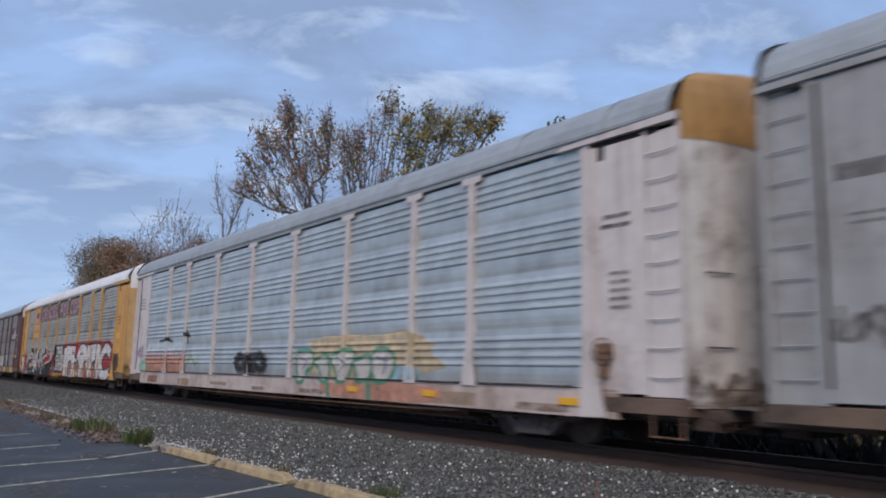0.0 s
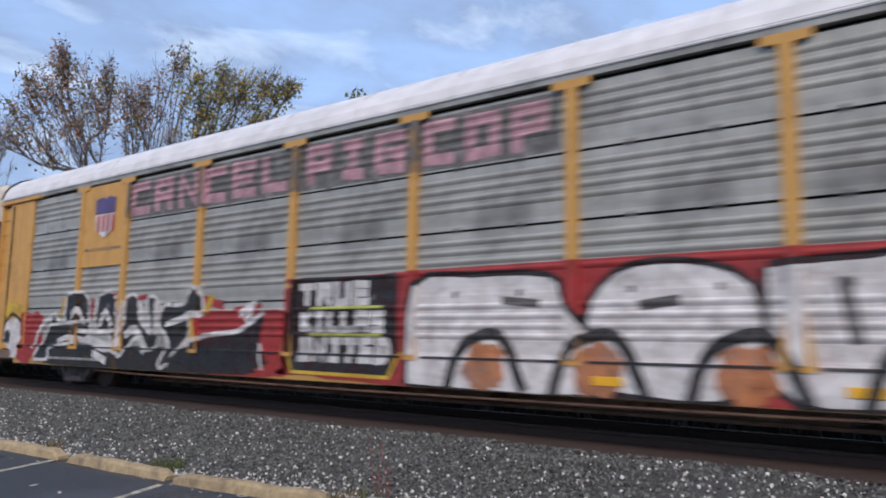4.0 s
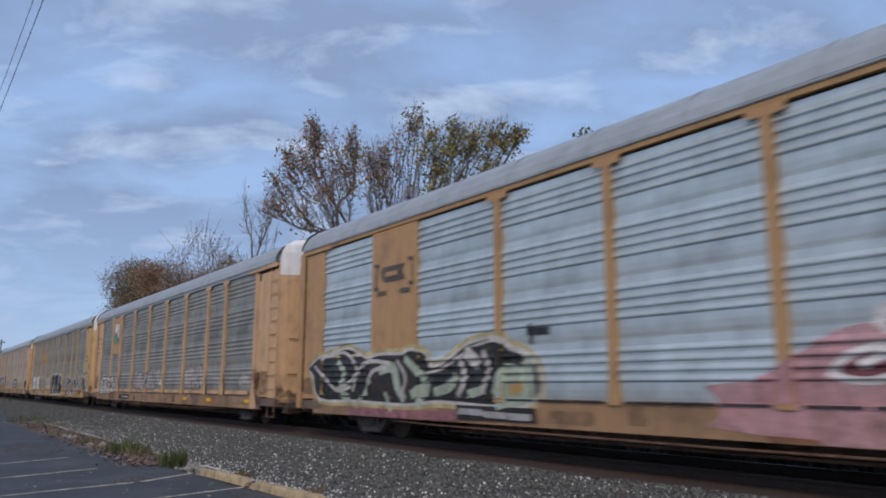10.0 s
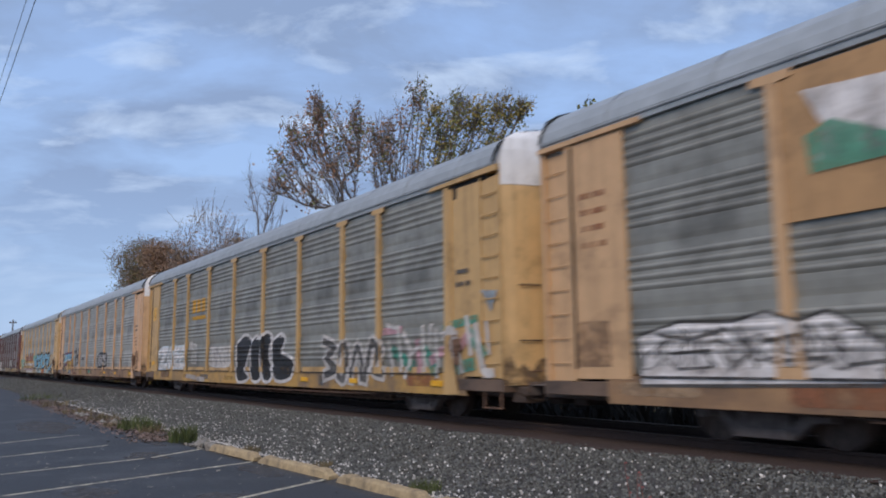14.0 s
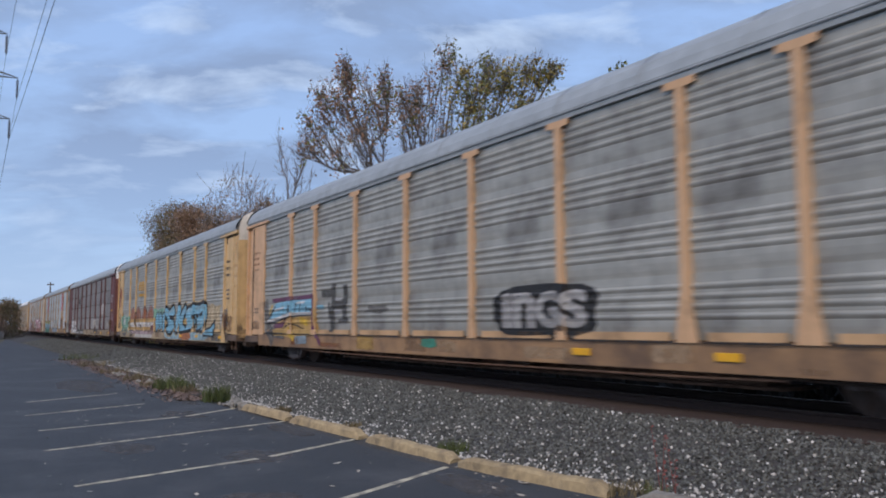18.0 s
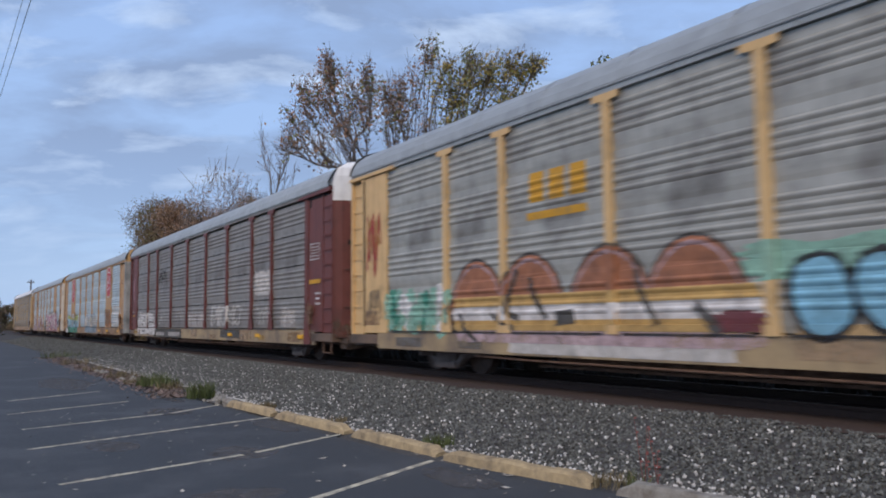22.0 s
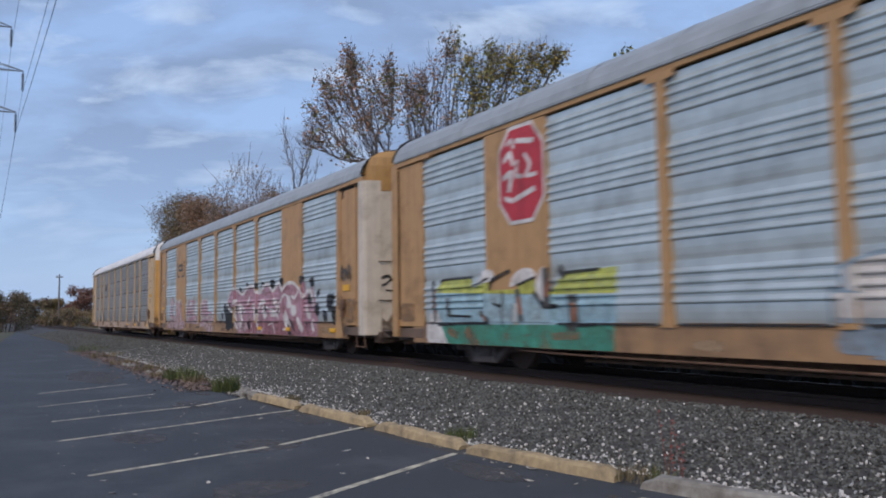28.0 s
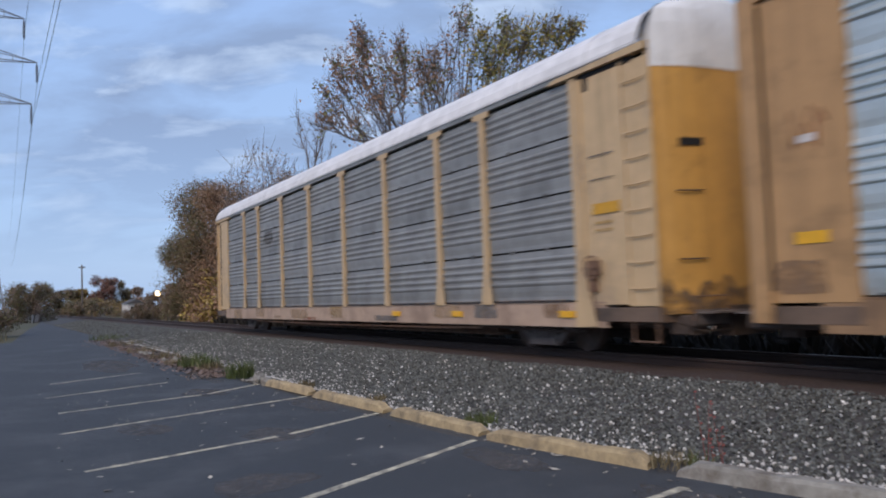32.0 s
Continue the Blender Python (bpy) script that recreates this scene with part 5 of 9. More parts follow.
    outline(2, [(23.48, 2.2), (22.8, 2.23), (22.5, 2.06), (22.42, 1.69), (22.55, 1.5), (23.43, 1.57)], "black", "black wild letters with white edges", 2, "white", 0.08)
    outline(2, [(21.97, 2.13), (21.47, 2.21), (21.26, 2.01), (21.2, 1.66), (21, 1.24), (20.93, 0.9), (21.26, 0.97), (21.36, 1.33), (21.85, 1.36), (22.02, 1.68)], "black", "black wild letters with white edges", 2, "white", 0.08)
    outline(2, [(20.8, 2.03), (20.5, 2.12), (20.31, 1.97), (20.18, 1.56), (19.82, 1.32), (19.73, 1.55), (19.9, 1.99), (19.67, 2.05), (19.55, 1.85), (19.42, 1.32), (19.56, 1.01), (19.91, 1.01), (20.27, 1.24), (20.66, 1), (20.9, 0.82), (20.9, 1.24), (20.75, 1.57)], "black", "black wild letters with white edges", 2, "white", 0.08)
    outline(2, [(19.23, 1.87), (18.58, 1.85), (18.38, 2.1), (18.05, 2.16), (17.92, 1.72), (18.28, 1.7), (18.47, 1.63), (18.36, 1.48), (18.37, 1.24), (18.76, 0.95), (19.06, 0.66), (19.25, 0.65), (18.99, 1.02), (19.14, 1.32), (19.38, 1.54)], "black", "black wild letters with white edges", 2, "white", 0.08)
    strokes(2, [([(24.17, 1.49), (23.43, 1.53), (22.37, 1.57)], 0.08), ([(23.75, 1.09), (23.22, 1.19), (22.36, 1.1)], 0.14), ([(22.79, 1.35), (22.02, 1.31), (21.26, 1.35)], 0.12), ([(22.22, 1.14), (21.47, 0.97), (20.93, 1.09)], 0.24), ([(23.11, 1.6), (22.88, 1.84), (22.58, 1.55)], 0.14), ([(21.8, 1.5), (21.6, 1.78), (21.34, 1.5)], 0.16)], "white", "white shine in dark letters", 5)
    strokes(2, [([(20.15, 1.86), (19.99, 1.54), (19.73, 1.35)], 0.2), ([(20.65, 1.27), (20.27, 1.37), (19.88, 0.95)], 0.2), ([(19.06, 1.49), (18.58, 1.59), (18.28, 1.69), (17.93, 1.68)], 0.14), ([(18.45, 2.22), (17.84, 2.23)], 0.08), ([(21.9, 0.81), (21.47, 0.68)], 0.2), ([(25.03, 0.94), (24.68, 1.44), (24.11, 1.73)], 0.12)], "white", "white shine in dark letters", 5)
    strokes(2, [([(19.5, 1.85), (19.47, 1.39)], 0.3), ([(20.85, 1.82), (20.95, 1.49)], 0.16)], "pearl", "pale inner part of letters", 4)
    strokes(2, [([(22.28, 2.05), (22.23, 1.69)], 0.14), ([(21.21, 2), (21, 1.66)], 0.16), ([(20.28, 2.06), (19.99, 2.09)], 0.12), ([(21.69, 2.16), (21.21, 2.17)], 0.06)], "red", "red spots between letters", 1)
    strokes(2, [([(23.64, 2.11), (23.77, 1.73)], 0.16), ([(21.07, 1.91), (21.05, 1.58)], 0.2), ([(18.21, 1.59), (18.14, 1.28)], 0.2), ([(17.73, 1.79), (17.64, 1.99)], 0.2)], "yellow", "yellow spots between letters", 1)
    outline(2, [(19.13, 0.69), (18.35, 1.03), (17.73, 1.19), (16.7, 1.32), (16.39, 1.59), (16.02, 1.68), (15.95, 1.58), (16.07, 1.09), (15.94, 0.67)], "black", "black wild letters with white edges", 2)
    strokes(2, [([(18.35, 1.07), (17.73, 1.26), (16.81, 1.33), (16.44, 1.45), (15.99, 1.68)], 0.1), ([(16.05, 1.09), (15.92, 0.67)], 0.08), ([(16.6, 1.69), (16.29, 1.84), (16.43, 1.57)], 0.16)], "white", "white shine in dark letters", 5)
    strokes(2, [([(16.82, 1.77), (16.08, 1.82)], 0.1), ([(17.88, 1.97), (17.28, 1.86)], 0.2)], "red", "red spots above letters", 1)
    area(2, 15.2, 12.65, 0.62, 2.3, "black", "black box behind three words", 1, 0.03, 4, 60, 14)
    for w_, a, b, c, d in (("TRUE", 15.0, 13.3, 1.78, 2.2), ("KILLAS", 14.95, 12.95, 1.33, 1.7), ("UNITED", 14.95, 12.8, 0.82, 1.26)):
        block_word(2, w_, a, b, c, d, "white", "white painted block letters", 2, 0.3, 0.12, 0.03, len(w_))
    for z_ in (1.75, 1.29):
        bar(2, 14.7, 13.0, z_ - 0.025, z_ + 0.025, "lime", "yellow sprayed line", 2, "graffiti")
    drawn(2, brush([([(15.2, 0.9), (15.1, 0.64), (12.8, 0.62), (12.6, 1.0)], 0.06)]), "yellow", 2, "yellow sprayed edge")
    for ring in ([(12.4, 0.55), (12.3, 2.05), (11.2, 2.15), (9.9, 2.1), (9.7, 1.75), (9.1, 1.1), (9.0, 0.55)], [(8.9, 0.6), (9.3, 1.5), (8.9, 2.1), (8.0, 2.2), (7.2, 1.9), (7.1, 1.0), (7.6, 0.55)],
                 [(7.0, 2.1), (6.9, 0.75), (6.1, 0.55), (5.4, 0.8), (5.3, 2.1), (5.9, 2.15)], [(5.1, 2.1), (5.0, 0.6), (4.4, 0.55), (4.2, 1.2), (4.5, 2.1)]):
        outline(2, ring, "white", "large white letters with black edges", 2, "black", 0.09)
    strokes(2, [([(10.6, 1.8), (10.1, 1.75)], 0.14), ([(8.5, 1.7), (8.1, 1.75)], 0.16), ([(6.2, 1.9), (6.1, 1.3)], 0.16)], "dim", "dark hollows of white letters", 3)
    for i, u in enumerate((11.6, 9.8, 7.9, 6.0)):
        area(2, u - 0.3, u - 1.0, 0.5, 1.2, "orange", "orange hollow of a letter", 4, 0.15, i + 2, 40, 2.4)
        drawn(2, brush([(smooth_line([(u, 0.55), (u - 0.25, 1.15), (u - 0.9, 1.3), (u - 1.3, 0.6)], 4), 0.16)], lift=0.002 * i), "black", 5, "black curved line of letters")
    for w_, m_, l_ in ((0.62, "black", 1), (0.44, "white", 2)):
        drawn(2, brush([(smooth_line([(2.6, 1.75), (3.3, 1.95), (4.0, 1.6), (4.1, 1.0), (3.4, 0.68), (2.6, 0.8)], 4), w_)]), m_, l_, "white curved letter with a dark edge")
    area(2, 2.5, 1.95, 0.6, 1.4, "orange", "orange sprayed patch", 1, 0.15, 5)
    area(2, 1.9, 0.8, 0.95, 1.7, "dim", "dark stain beside the brake", 0, 0.15, 8)
    area(2, 26.75, 25.75, 0.85, 1.7, "white", "white sprayed face", 1, 0.1, 9, 40, 2.2)
    area(2, 26.8, 25.75, 1.62, 2.1, "yellow", "yellow sprayed cap", 1, 0.2, 10)
    drawn(2, brush([(smooth_line([(26.75, 1.5), (26.3, 1.78), (25.8, 1.6)], 4), 0.09)]), "black", 3, "black brow of a sprayed face")
    area(2, 26.7, 26.35, 1.0, 1.35, "black", "black sprayed eye", 2, 0.2, 12)
    area(2, 26.3, 25.9, 0.62, 0.95, "white", "white sprayed beard", 1, 0.2, 13)
    bars(2, 1.4, 0.95, 2.95, 3.4, 3, "dim", "dark stencilled lines", seed=4)
    bar(2, 1.5, 0.9, 2.35, 2.62, reflector_mat, "yellow label", 1, "label")
    bars(2, 24.2, 21.4, 0.6, 0.76, 1, "grey", "pale line of reporting marks", 4, seed=21)
    # car 3: two sheets painted maroon with white devices, silver graffiti
    h = (WALL_TOP - 0.07 - SILL_TOP) / 4
    za = SILL_TOP + 0.02 + 2 * h
    bar(3, 4.66, 1.95, za + 0.02, za + h - 0.04, PAINT["paint_maroon"], "maroon painted wall sheet", 0, "painted_sheet")
    drawn(3, polygons([disc(2.75, za + 0.52, 0.36, 0.34, 20), [(3.0, za + 0.3), (2.4, za + 0.3), (2.3, za + 0.18), (3.05, za + 0.18)]]), "white", 1, "white round device", "device")
    drawn(3, polygons([disc(2.72, za + 0.56, 0.13, 0.14, 10)]), "rust", 2, "brown heart of the device", "device")
    for i in range(3):
        bar(3, 4.3, 2.95, za + 0.18 + 0.11 * i, za + 0.24 + 0.11 * i, "white", "white stripe of a device", 1, "device_stripe")
    bar(3, 18.0, 15.34, za + 0.02, za + h - 0.04, PAINT["paint_maroon"], "maroon painted wall sheet", 0, "painted_sheet")
    for i in range(2):
        bar(3, 17.9, 16.0, za + 0.18 + 0.16 * i, za + 0.27 + 0.16 * i, "white", "white stripe of a device", 1, "device_stripe")
    bar(3, 17.8, 16.8, za + 0.5, za + 0.66, "pearl", "white bar of writing", 1)
    drawn(3, polygons(stroke([(16.1, za + 0.3), (16.2, za + 0.6), (16.0, za + 0.78), (15.7, za + 0.8), (15.5, za + 0.65)], 0.14)), "white", 1, "white curved device", "device")
    for a, b, c, d in ((1.6, 0.9, 3.30, 3.33), (1.6, 0.9, 2.85, 2.88), (1.6, 1.57, 2.88, 3.3), (0.93, 0.9, 2.88, 3.3)):
        bar(3, a, b, c, d, "white", "white painted frame", 1, "frame_line")
    bars(3, 1.5, 1.0, 2.92, 3.26, 4, "grey", "small white stencilled lines", 1, 3)
    bars(3, 1.25, 0.82, 1.95, 2.35, 3, "white", "white stencilled lines", 1, 5)
    bar(3, 1.55, 0.9, 1.58, 1.78, reflector_mat, "yellow label", 1, "label")
    area(3, 1.95, 1.7, 1.0, 1.7, "ochre", "yellow paint on a post foot", 2, 0.1, 5)
    area(3, 25.7, 17.2, 0.98, 1.95, "silver", "silver ground of wild letters", 0, 0.07, 4, 90, 6)
    strokes(3, [([(25.9, 2.44), (25.79, 2.21), (25.48, 2.08), (25.14, 2.07), (24.86, 2.29), (24.53, 2.46), (24.22, 2.38), (24.06, 2.18)], 0.1), ([(24.06, 2.16), (23.84, 2.26), (23.7, 2.37), (23.55, 2.21), (23.33, 2.12), (23.12, 2.1), (22.97, 2.3), (22.74, 2.41), (22.49, 2.4), (22.34, 2.29)], 0.1), ([(22.09, 2.18), (21.95, 2.26), (21.69, 2.27), (21.45, 2.22)], 0.1), ([(21.33, 2.12), (21.16, 2.25), (20.94, 2.31), (20.83, 2.19), (20.69, 2.07)], 0.1), ([(20.53, 2.31), (20.38, 2.41), (20.22, 2.41), (20.08, 2.3)], 0.1)], "pearl", "silver crest over wild letters", 3, "dim", 0.03)
    strokes(3, [([(25.84, 2.02), (25.67, 1.68), (25.78, 1.26)], 0.11), ([(23.05, 2.26), (23.03, 1.93), (22.9, 1.65), (22.97, 1.33), (22.75, 1.04)], 0.11), ([(22.81, 2.16), (22.42, 2.11), (22.39, 1.89), (22.64, 1.74)], 0.11), ([(22.22, 1.77), (21.9, 1.86), (21.8, 1.6), (21.55, 1.51), (21.82, 1.3)], 0.11), ([(21.15, 2.02), (21.1, 1.74), (20.78, 1.58)], 0.11), ([(21.38, 1.61), (21.09, 1.42), (20.89, 1.18), (20.55, 1.03)], 0.11), ([(23.96, 1.91), (23.94, 1.31)], 0.11), ([(20.46, 1.9), (20.14, 1.74), (19.94, 1.86)], 0.11), ([(25.39, 1.2), (24.61, 1.15), (23.9, 1.1)], 0.11), ([(22.49, 1.28), (22.1, 1.04), (22.3, 0.83)], 0.11)], "pearl", "silver looping lines of wild letters", 2)
    strokes(3, [([(25.79, 2.12), (25.56, 1.96), (25.14, 1.95), (24.77, 2.16), (24.47, 2.32), (24.19, 2.27), (23.97, 2.03), (23.68, 2.22), (23.39, 2.03), (23.07, 2)], 0.06), ([(22.91, 2.18), (22.7, 2.3), (22.44, 2.26)], 0.06), ([(21.96, 2.17), (21.7, 2.17), (21.43, 2.13)], 0.051), ([(25.7, 1.97), (25.59, 1.63), (25.38, 1.42), (25.05, 1.26)], 0.085), ([(25.52, 1.89), (25.23, 1.57), (24.88, 1.6)], 0.068), ([(24.74, 1.4), (24.57, 1.79), (24.29, 1.88), (24.06, 1.61)], 0.077), ([(24.63, 1.58), (24.14, 1.57)], 0.068), ([(23.7, 1.37), (23.58, 1.8), (23.23, 1.82), (23.08, 1.62), (23.3, 1.43), (23.6, 1.45)], 0.085), ([(22.81, 2), (22.58, 1.98), (22.53, 1.82), (22.77, 1.78)], 0.136), ([(21.77, 1.88), (21.59, 1.84), (21.63, 1.7)], 0.171), ([(21.36, 1.82), (21.17, 1.8)], 0.102), ([(21.12, 1.68), (20.89, 1.53), (20.62, 1.36), (20.25, 1.3), (19.92, 1.44)], 0.171), ([(20.74, 1.99), (20.75, 1.72)], 0.068), ([(20.47, 1.83), (20.31, 1.76), (20.08, 1.77)], 0.119), ([(21.81, 1.38), (21.32, 1.43)], 0.153), ([(22.4, 1.59), (22.07, 1.46), (22.17, 1.29)], 0.085), ([(22.99, 1.13), (22.73, 0.99)], 0.136), ([(21.74, 1.25), (21.35, 1.08), (20.9, 1.03), (20.5, 0.84)], 0.102), ([(25.8, 1.3), (25.26, 1.05), (24.88, 0.71)], 0.077), ([(21.1, 1.29), (20.82, 1.15), (20.98, 1.03)], 0.077), ([(20.2, 1.22), (19.9, 1.07)], 0.102)], "dim", "dark winding lines of wild letters", 3)
    for ring in ([(23.89, 0.79), (23.17, 0.77), (23.08, 0.57), (23.39, 0.61), (23.77, 0.55)], [(21.58, 0.77), (21.34, 0.79), (21.28, 0.6), (21.52, 0.58)], [(20.85, 0.81), (20.44, 0.84), (20.49, 0.6), (20.73, 0.61)]):
        outline(3, ring, "dim", "dark paint on the sill", 1)
    for ring in ([(23.16, 0.86), (22.48, 0.83), (22.22, 0.74), (22.88, 0.65)], [(21.3, 0.77), (20.86, 0.79), (20.84, 0.64), (21.26, 0.61)], [(20.41, 0.81), (19.93, 0.82), (19.94, 0.66), (20.41, 0.61)]):
        outline(3, ring, "pearl", "silver paint on the sill", 1)
    outline(3, [(17.06, 1.79), (16.83, 1.88), (16.16, 1.87), (15.63, 1.82), (15.57, 1.57), (15.65, 1.23), (15.48, 1.11), (15.73, 1.08), (15.91, 1.2), (16.3, 1.16), (16.8, 1.21), (16.98, 1.56)], "pearl", "pale square sprayed patch", 1)
    strokes(3, [([(16.85, 1.7), (16.5, 1.72)], 0.07), ([(16.34, 1.68), (15.87, 1.69), (15.65, 1.61)], 0.07), ([(16.86, 1.51), (16.19, 1.51), (15.66, 1.52)], 0.06), ([(16.79, 1.32), (16.2, 1.38)], 0.06), ([(16.09, 1.31), (15.71, 1.3)], 0.08)], "slate", "lettering in a pale patch", 3)
    area(3, 25.7, 24.9, 0.56, 0.88, "yellow", "yellow paint on the sill", 0, 0.05, 3, 40, 12)
    area(3, 24.8, 23.8, 0.54, 0.9, "sandy", "dull orange paint on the sill", 0, 0.05, 4, 40, 12)
    area(3, 21.95, 21.5, 0.7, 0.86, "yellow", "yellow paint on the sill", 2, 0.05, 5, 40, 12)
    for i in range(9):
        area(3, 12.2 - 1.1 * i, 11.3 - 1.1 * i, 0.52, 0.86 + 0.05 * (i % 2), ("sandy", "bleached", "bleached", "ochre", "earthen")[i % 5], "faded patch of sill paint", 0, 0.04, 5 + i, 40, 12)
    area(3, 24.2, 12.6, 0.52, 0.92, "smoke", "dark paint on the sill", 0, 0.04, 6, 70, 12)
    area(3, 3.2, 1.3, 0.52, 0.9, "yellow", "bright yellow paint on the sill", 1, 0.05, 6, 40, 10)
    outline(3, [(15.07, 1.57), (14.41, 1.65), (14.04, 1.58), (13.8, 1.63), (13.04, 1.5), (12.84, 1.21), (12.96, 0.97), (14.95, 0.93)], "silver", "faded pale letters", 1)
    outline(3, [(12.47, 1.49), (12.05, 1.56), (11.46, 1.36), (11.38, 0.99), (12.6, 0.97)], "silver", "faded pale letters", 1)
    outline(3, [(9.91, 1.26), (9.33, 1.74), (8.51, 1.65), (7.58, 1.85), (6.88, 1.78), (6.67, 1.04), (8.49, 0.93), (9.51, 0.96)], "pearl", "large silver letters with dark lines", 1, "dim", 0.05)
    outline(3, [(5.98, 1.74), (4.91, 1.8), (4.88, 1.03), (5.76, 0.99)], "pearl", "large silver letters with dark lines", 1, "dim", 0.05)
    strokes(3, [([(9.31, 1.26), (8.51, 1.49), (8.11, 1.14)], 0.08), ([(7.58, 1.69), (7.39, 1.36), (6.71, 1.25)], 0.08), ([(8.51, 1.6), (8.3, 1.03)], 0.1), ([(5.77, 1.25), (5.05, 1.34)], 0.1), ([(7.38, 1.09), (6.38, 1.14), (6.07, 1.66)], 0.08)], "dim", "dark lines in pale letters", 3)
    scrawl(3, 4.4, 2.7, 1.0, 1.6, "silver", "faint silver outline", 0, 7, 0.05, 4)
    area(3, 26.6, 25.6, 1.0, 2.3, "silver", "pale sprayed splash", 0, 0.35, 6, 60)
    # car 4: pink piece with maroon letters, yellow-edged tag
    area(4, 13.4, 1.5, 0.5, 1.42, "pink", "pink sprayed field along the sill", 0, 0.07, 3, 90, 5)
    outline(4, [(11.04, 2.08), (9.99, 2.11), (9.66, 1.94), (9.57, 1.65), (9.7, 1.45), (10.31, 1.37), (10.85, 1.43), (11.29, 1.31), (11.69, 1.37), (11.36, 1.58), (10.63, 1.68), (10.27, 1.8), (10.84, 1.81), (11.13, 1.94)], "maroon", "maroon letters with white edges", 2, "white", 0.1)
    outline(4, [(9.56, 2.03), (8.85, 1.99), (8.2, 2.15), (8.28, 1.68), (8.51, 1.51), (8.61, 1.01), (8.93, 1.05), (8.95, 1.42), (9.23, 1.49), (9.4, 1.31), (9.51, 1.65)], "maroon", "maroon letters with white edges", 2, "white", 0.1)
    outline(4, [(8.12, 1.63), (7.88, 1.92), (7.28, 2.09), (6.62, 2.11), (6.18, 2.01), (6.3, 1.74), (6.83, 1.73), (7.15, 1.58), (7.39, 1.33), (7.69, 1.29), (8.06, 1.32)], "maroon", "maroon letters with white edges", 2, "white", 0.1)
    outline(4, [(5.84, 2.04), (5.34, 2.03), (4.33, 2.06), (4.41, 1.84), (5.23, 1.83), (5.28, 1.62), (4.62, 1.57), (4.68, 1.29), (4.88, 1.17), (5.31, 1.14), (5.67, 1.18), (5.77, 1.55)], "maroon", "maroon letters with white edges", 2, "white", 0.1)
    strokes(4, [([(6.13, 2.04), (6.1, 1.65), (5.97, 1.11)], 0.42), ([(5.23, 1.74), (4.41, 1.79)], 0.3), ([(5.34, 1.09), (4.67, 1.16)], 0.28), ([(11.13, 2.06), (10.78, 1.8), (11.36, 1.46)], 0.14)], "white", "white highlight of letters", 4)
    strokes(4, [([(7.08, 1.48), (6.83, 1.66), (6.28, 1.68)], 0.34), ([(8.68, 1.64), (8.74, 1.41)], 0.4)], "pearl", "pale highlight of letters", 4)
    strokes(4, [([(9.23, 1.44), (8.87, 1.12)], 0.3), ([(7.69, 1.37), (7.24, 1.11), (6.46, 1.2)], 0.4), ([(5.57, 1.23), (4.99, 1.22)], 0.34), ([(10.74, 1.24), (9.52, 1.18)], 0.2)], "rose", "pale pink lower half of letters", 4)
    strokes(4, [([(11.88, 1.12), (11.18, 1.54), (10.31, 1.69)], 0.12), ([(12.63, 1.12), (11.64, 1.61), (11.18, 1.72)], 0.5)], "pink", "pink sprayed shoulder of a piece", 1)
    outline(4, [(3.25, 1.03), (2.97, 1.46), (2.88, 1.83), (2.74, 2.02), (2.54, 2.02), (2.46, 1.8), (2.45, 1.45), (2.18, 1.1), (2.08, 1)], "rose", "pink sprayed spike", 1)
    outline(4, [(2.91, 1.86), (2.79, 2.03), (2.52, 2.03), (2.47, 1.87)], "white", "white tip of a sprayed spike", 2)
    outline(4, [(2.95, 1.39), (2.8, 1.57), (2.57, 1.52), (2.52, 1.31), (2.81, 1.26)], "lilac", "mauve sprayed heart", 3)
    strokes(4, [([(4.19, 2), (3.52, 2)], 0.12), ([(4.1, 1.9), (3.58, 1.9)], 0.08), ([(4.31, 1.78), (3.64, 1.72)], 0.08), ([(4.28, 1.51), (3.65, 1.52)], 0.1)], "black", "thin black tag", 2)
    strokes(4, [([(4.57, 1.02), (4.07, 1.04), (3.42, 1.06), (3.06, 1.26)], 0.08), ([(4.34, 1.39), (3.22, 1.4)], 0.2)], "rose", "pink line", 2)
    outline(4, [(26.38, 1.66), (25.85, 1.89), (25.08, 2.01), (24.27, 2.11), (23.71, 1.98), (23.18, 1.83), (22.52, 1.9), (21.54, 1.88), (21.19, 1.96), (20.67, 1.86), (20.41, 1.57), (19.84, 1.68), (19.17, 1.99), (18.2, 2.08), (17.82, 1.91), (17.39, 1.77), (17.04, 1.48), (17.12, 0.97), (18.12, 0.86), (20.11, 0.92), (21.37, 0.83), (23.72, 0.88), (25.68, 0.9), (26.07, 1.47)], "black", "black ground of wild letters", 1, "pearl", 0.07, "straw", 0.30)
    strokes(4, [([(25.96, 1.71), (25.4, 1.4), (24.77, 1.09), (24.05, 1.18)], 0.1), ([(23.9, 1.11), (23.5, 1.65), (22.85, 1.78), (22.03, 1.71)], 0.1), ([(19.35, 1.71), (19.19, 1.38), (19.44, 1.05)], 0.14), ([(19.08, 1.81), (18.83, 1.67)], 0.3), ([(18.59, 1.83), (18.41, 1.52), (18.64, 1.12)], 0.12), ([(19.18, 1.93), (18.2, 2.06), (17.79, 1.87), (17.24, 1.77)], 0.06)], "pearl", "pale lines of wild letters", 3)
    strokes(4, [([(25.29, 1.95), (24.37, 2.03), (23.71, 1.65), (23.99, 1.33), (24.87, 1.11)], 0.08), ([(20.56, 1.48), (19.96, 1.56), (19.29, 1.83)], 0.06), ([(23.2, 1.01), (22.85, 1.53), (22.21, 1.61)], 0.1), ([(21.69, 1.74), (21.35, 1.4), (21.5, 1.03)], 0.1)], "pearl", "pale lines of wild letters", 3)
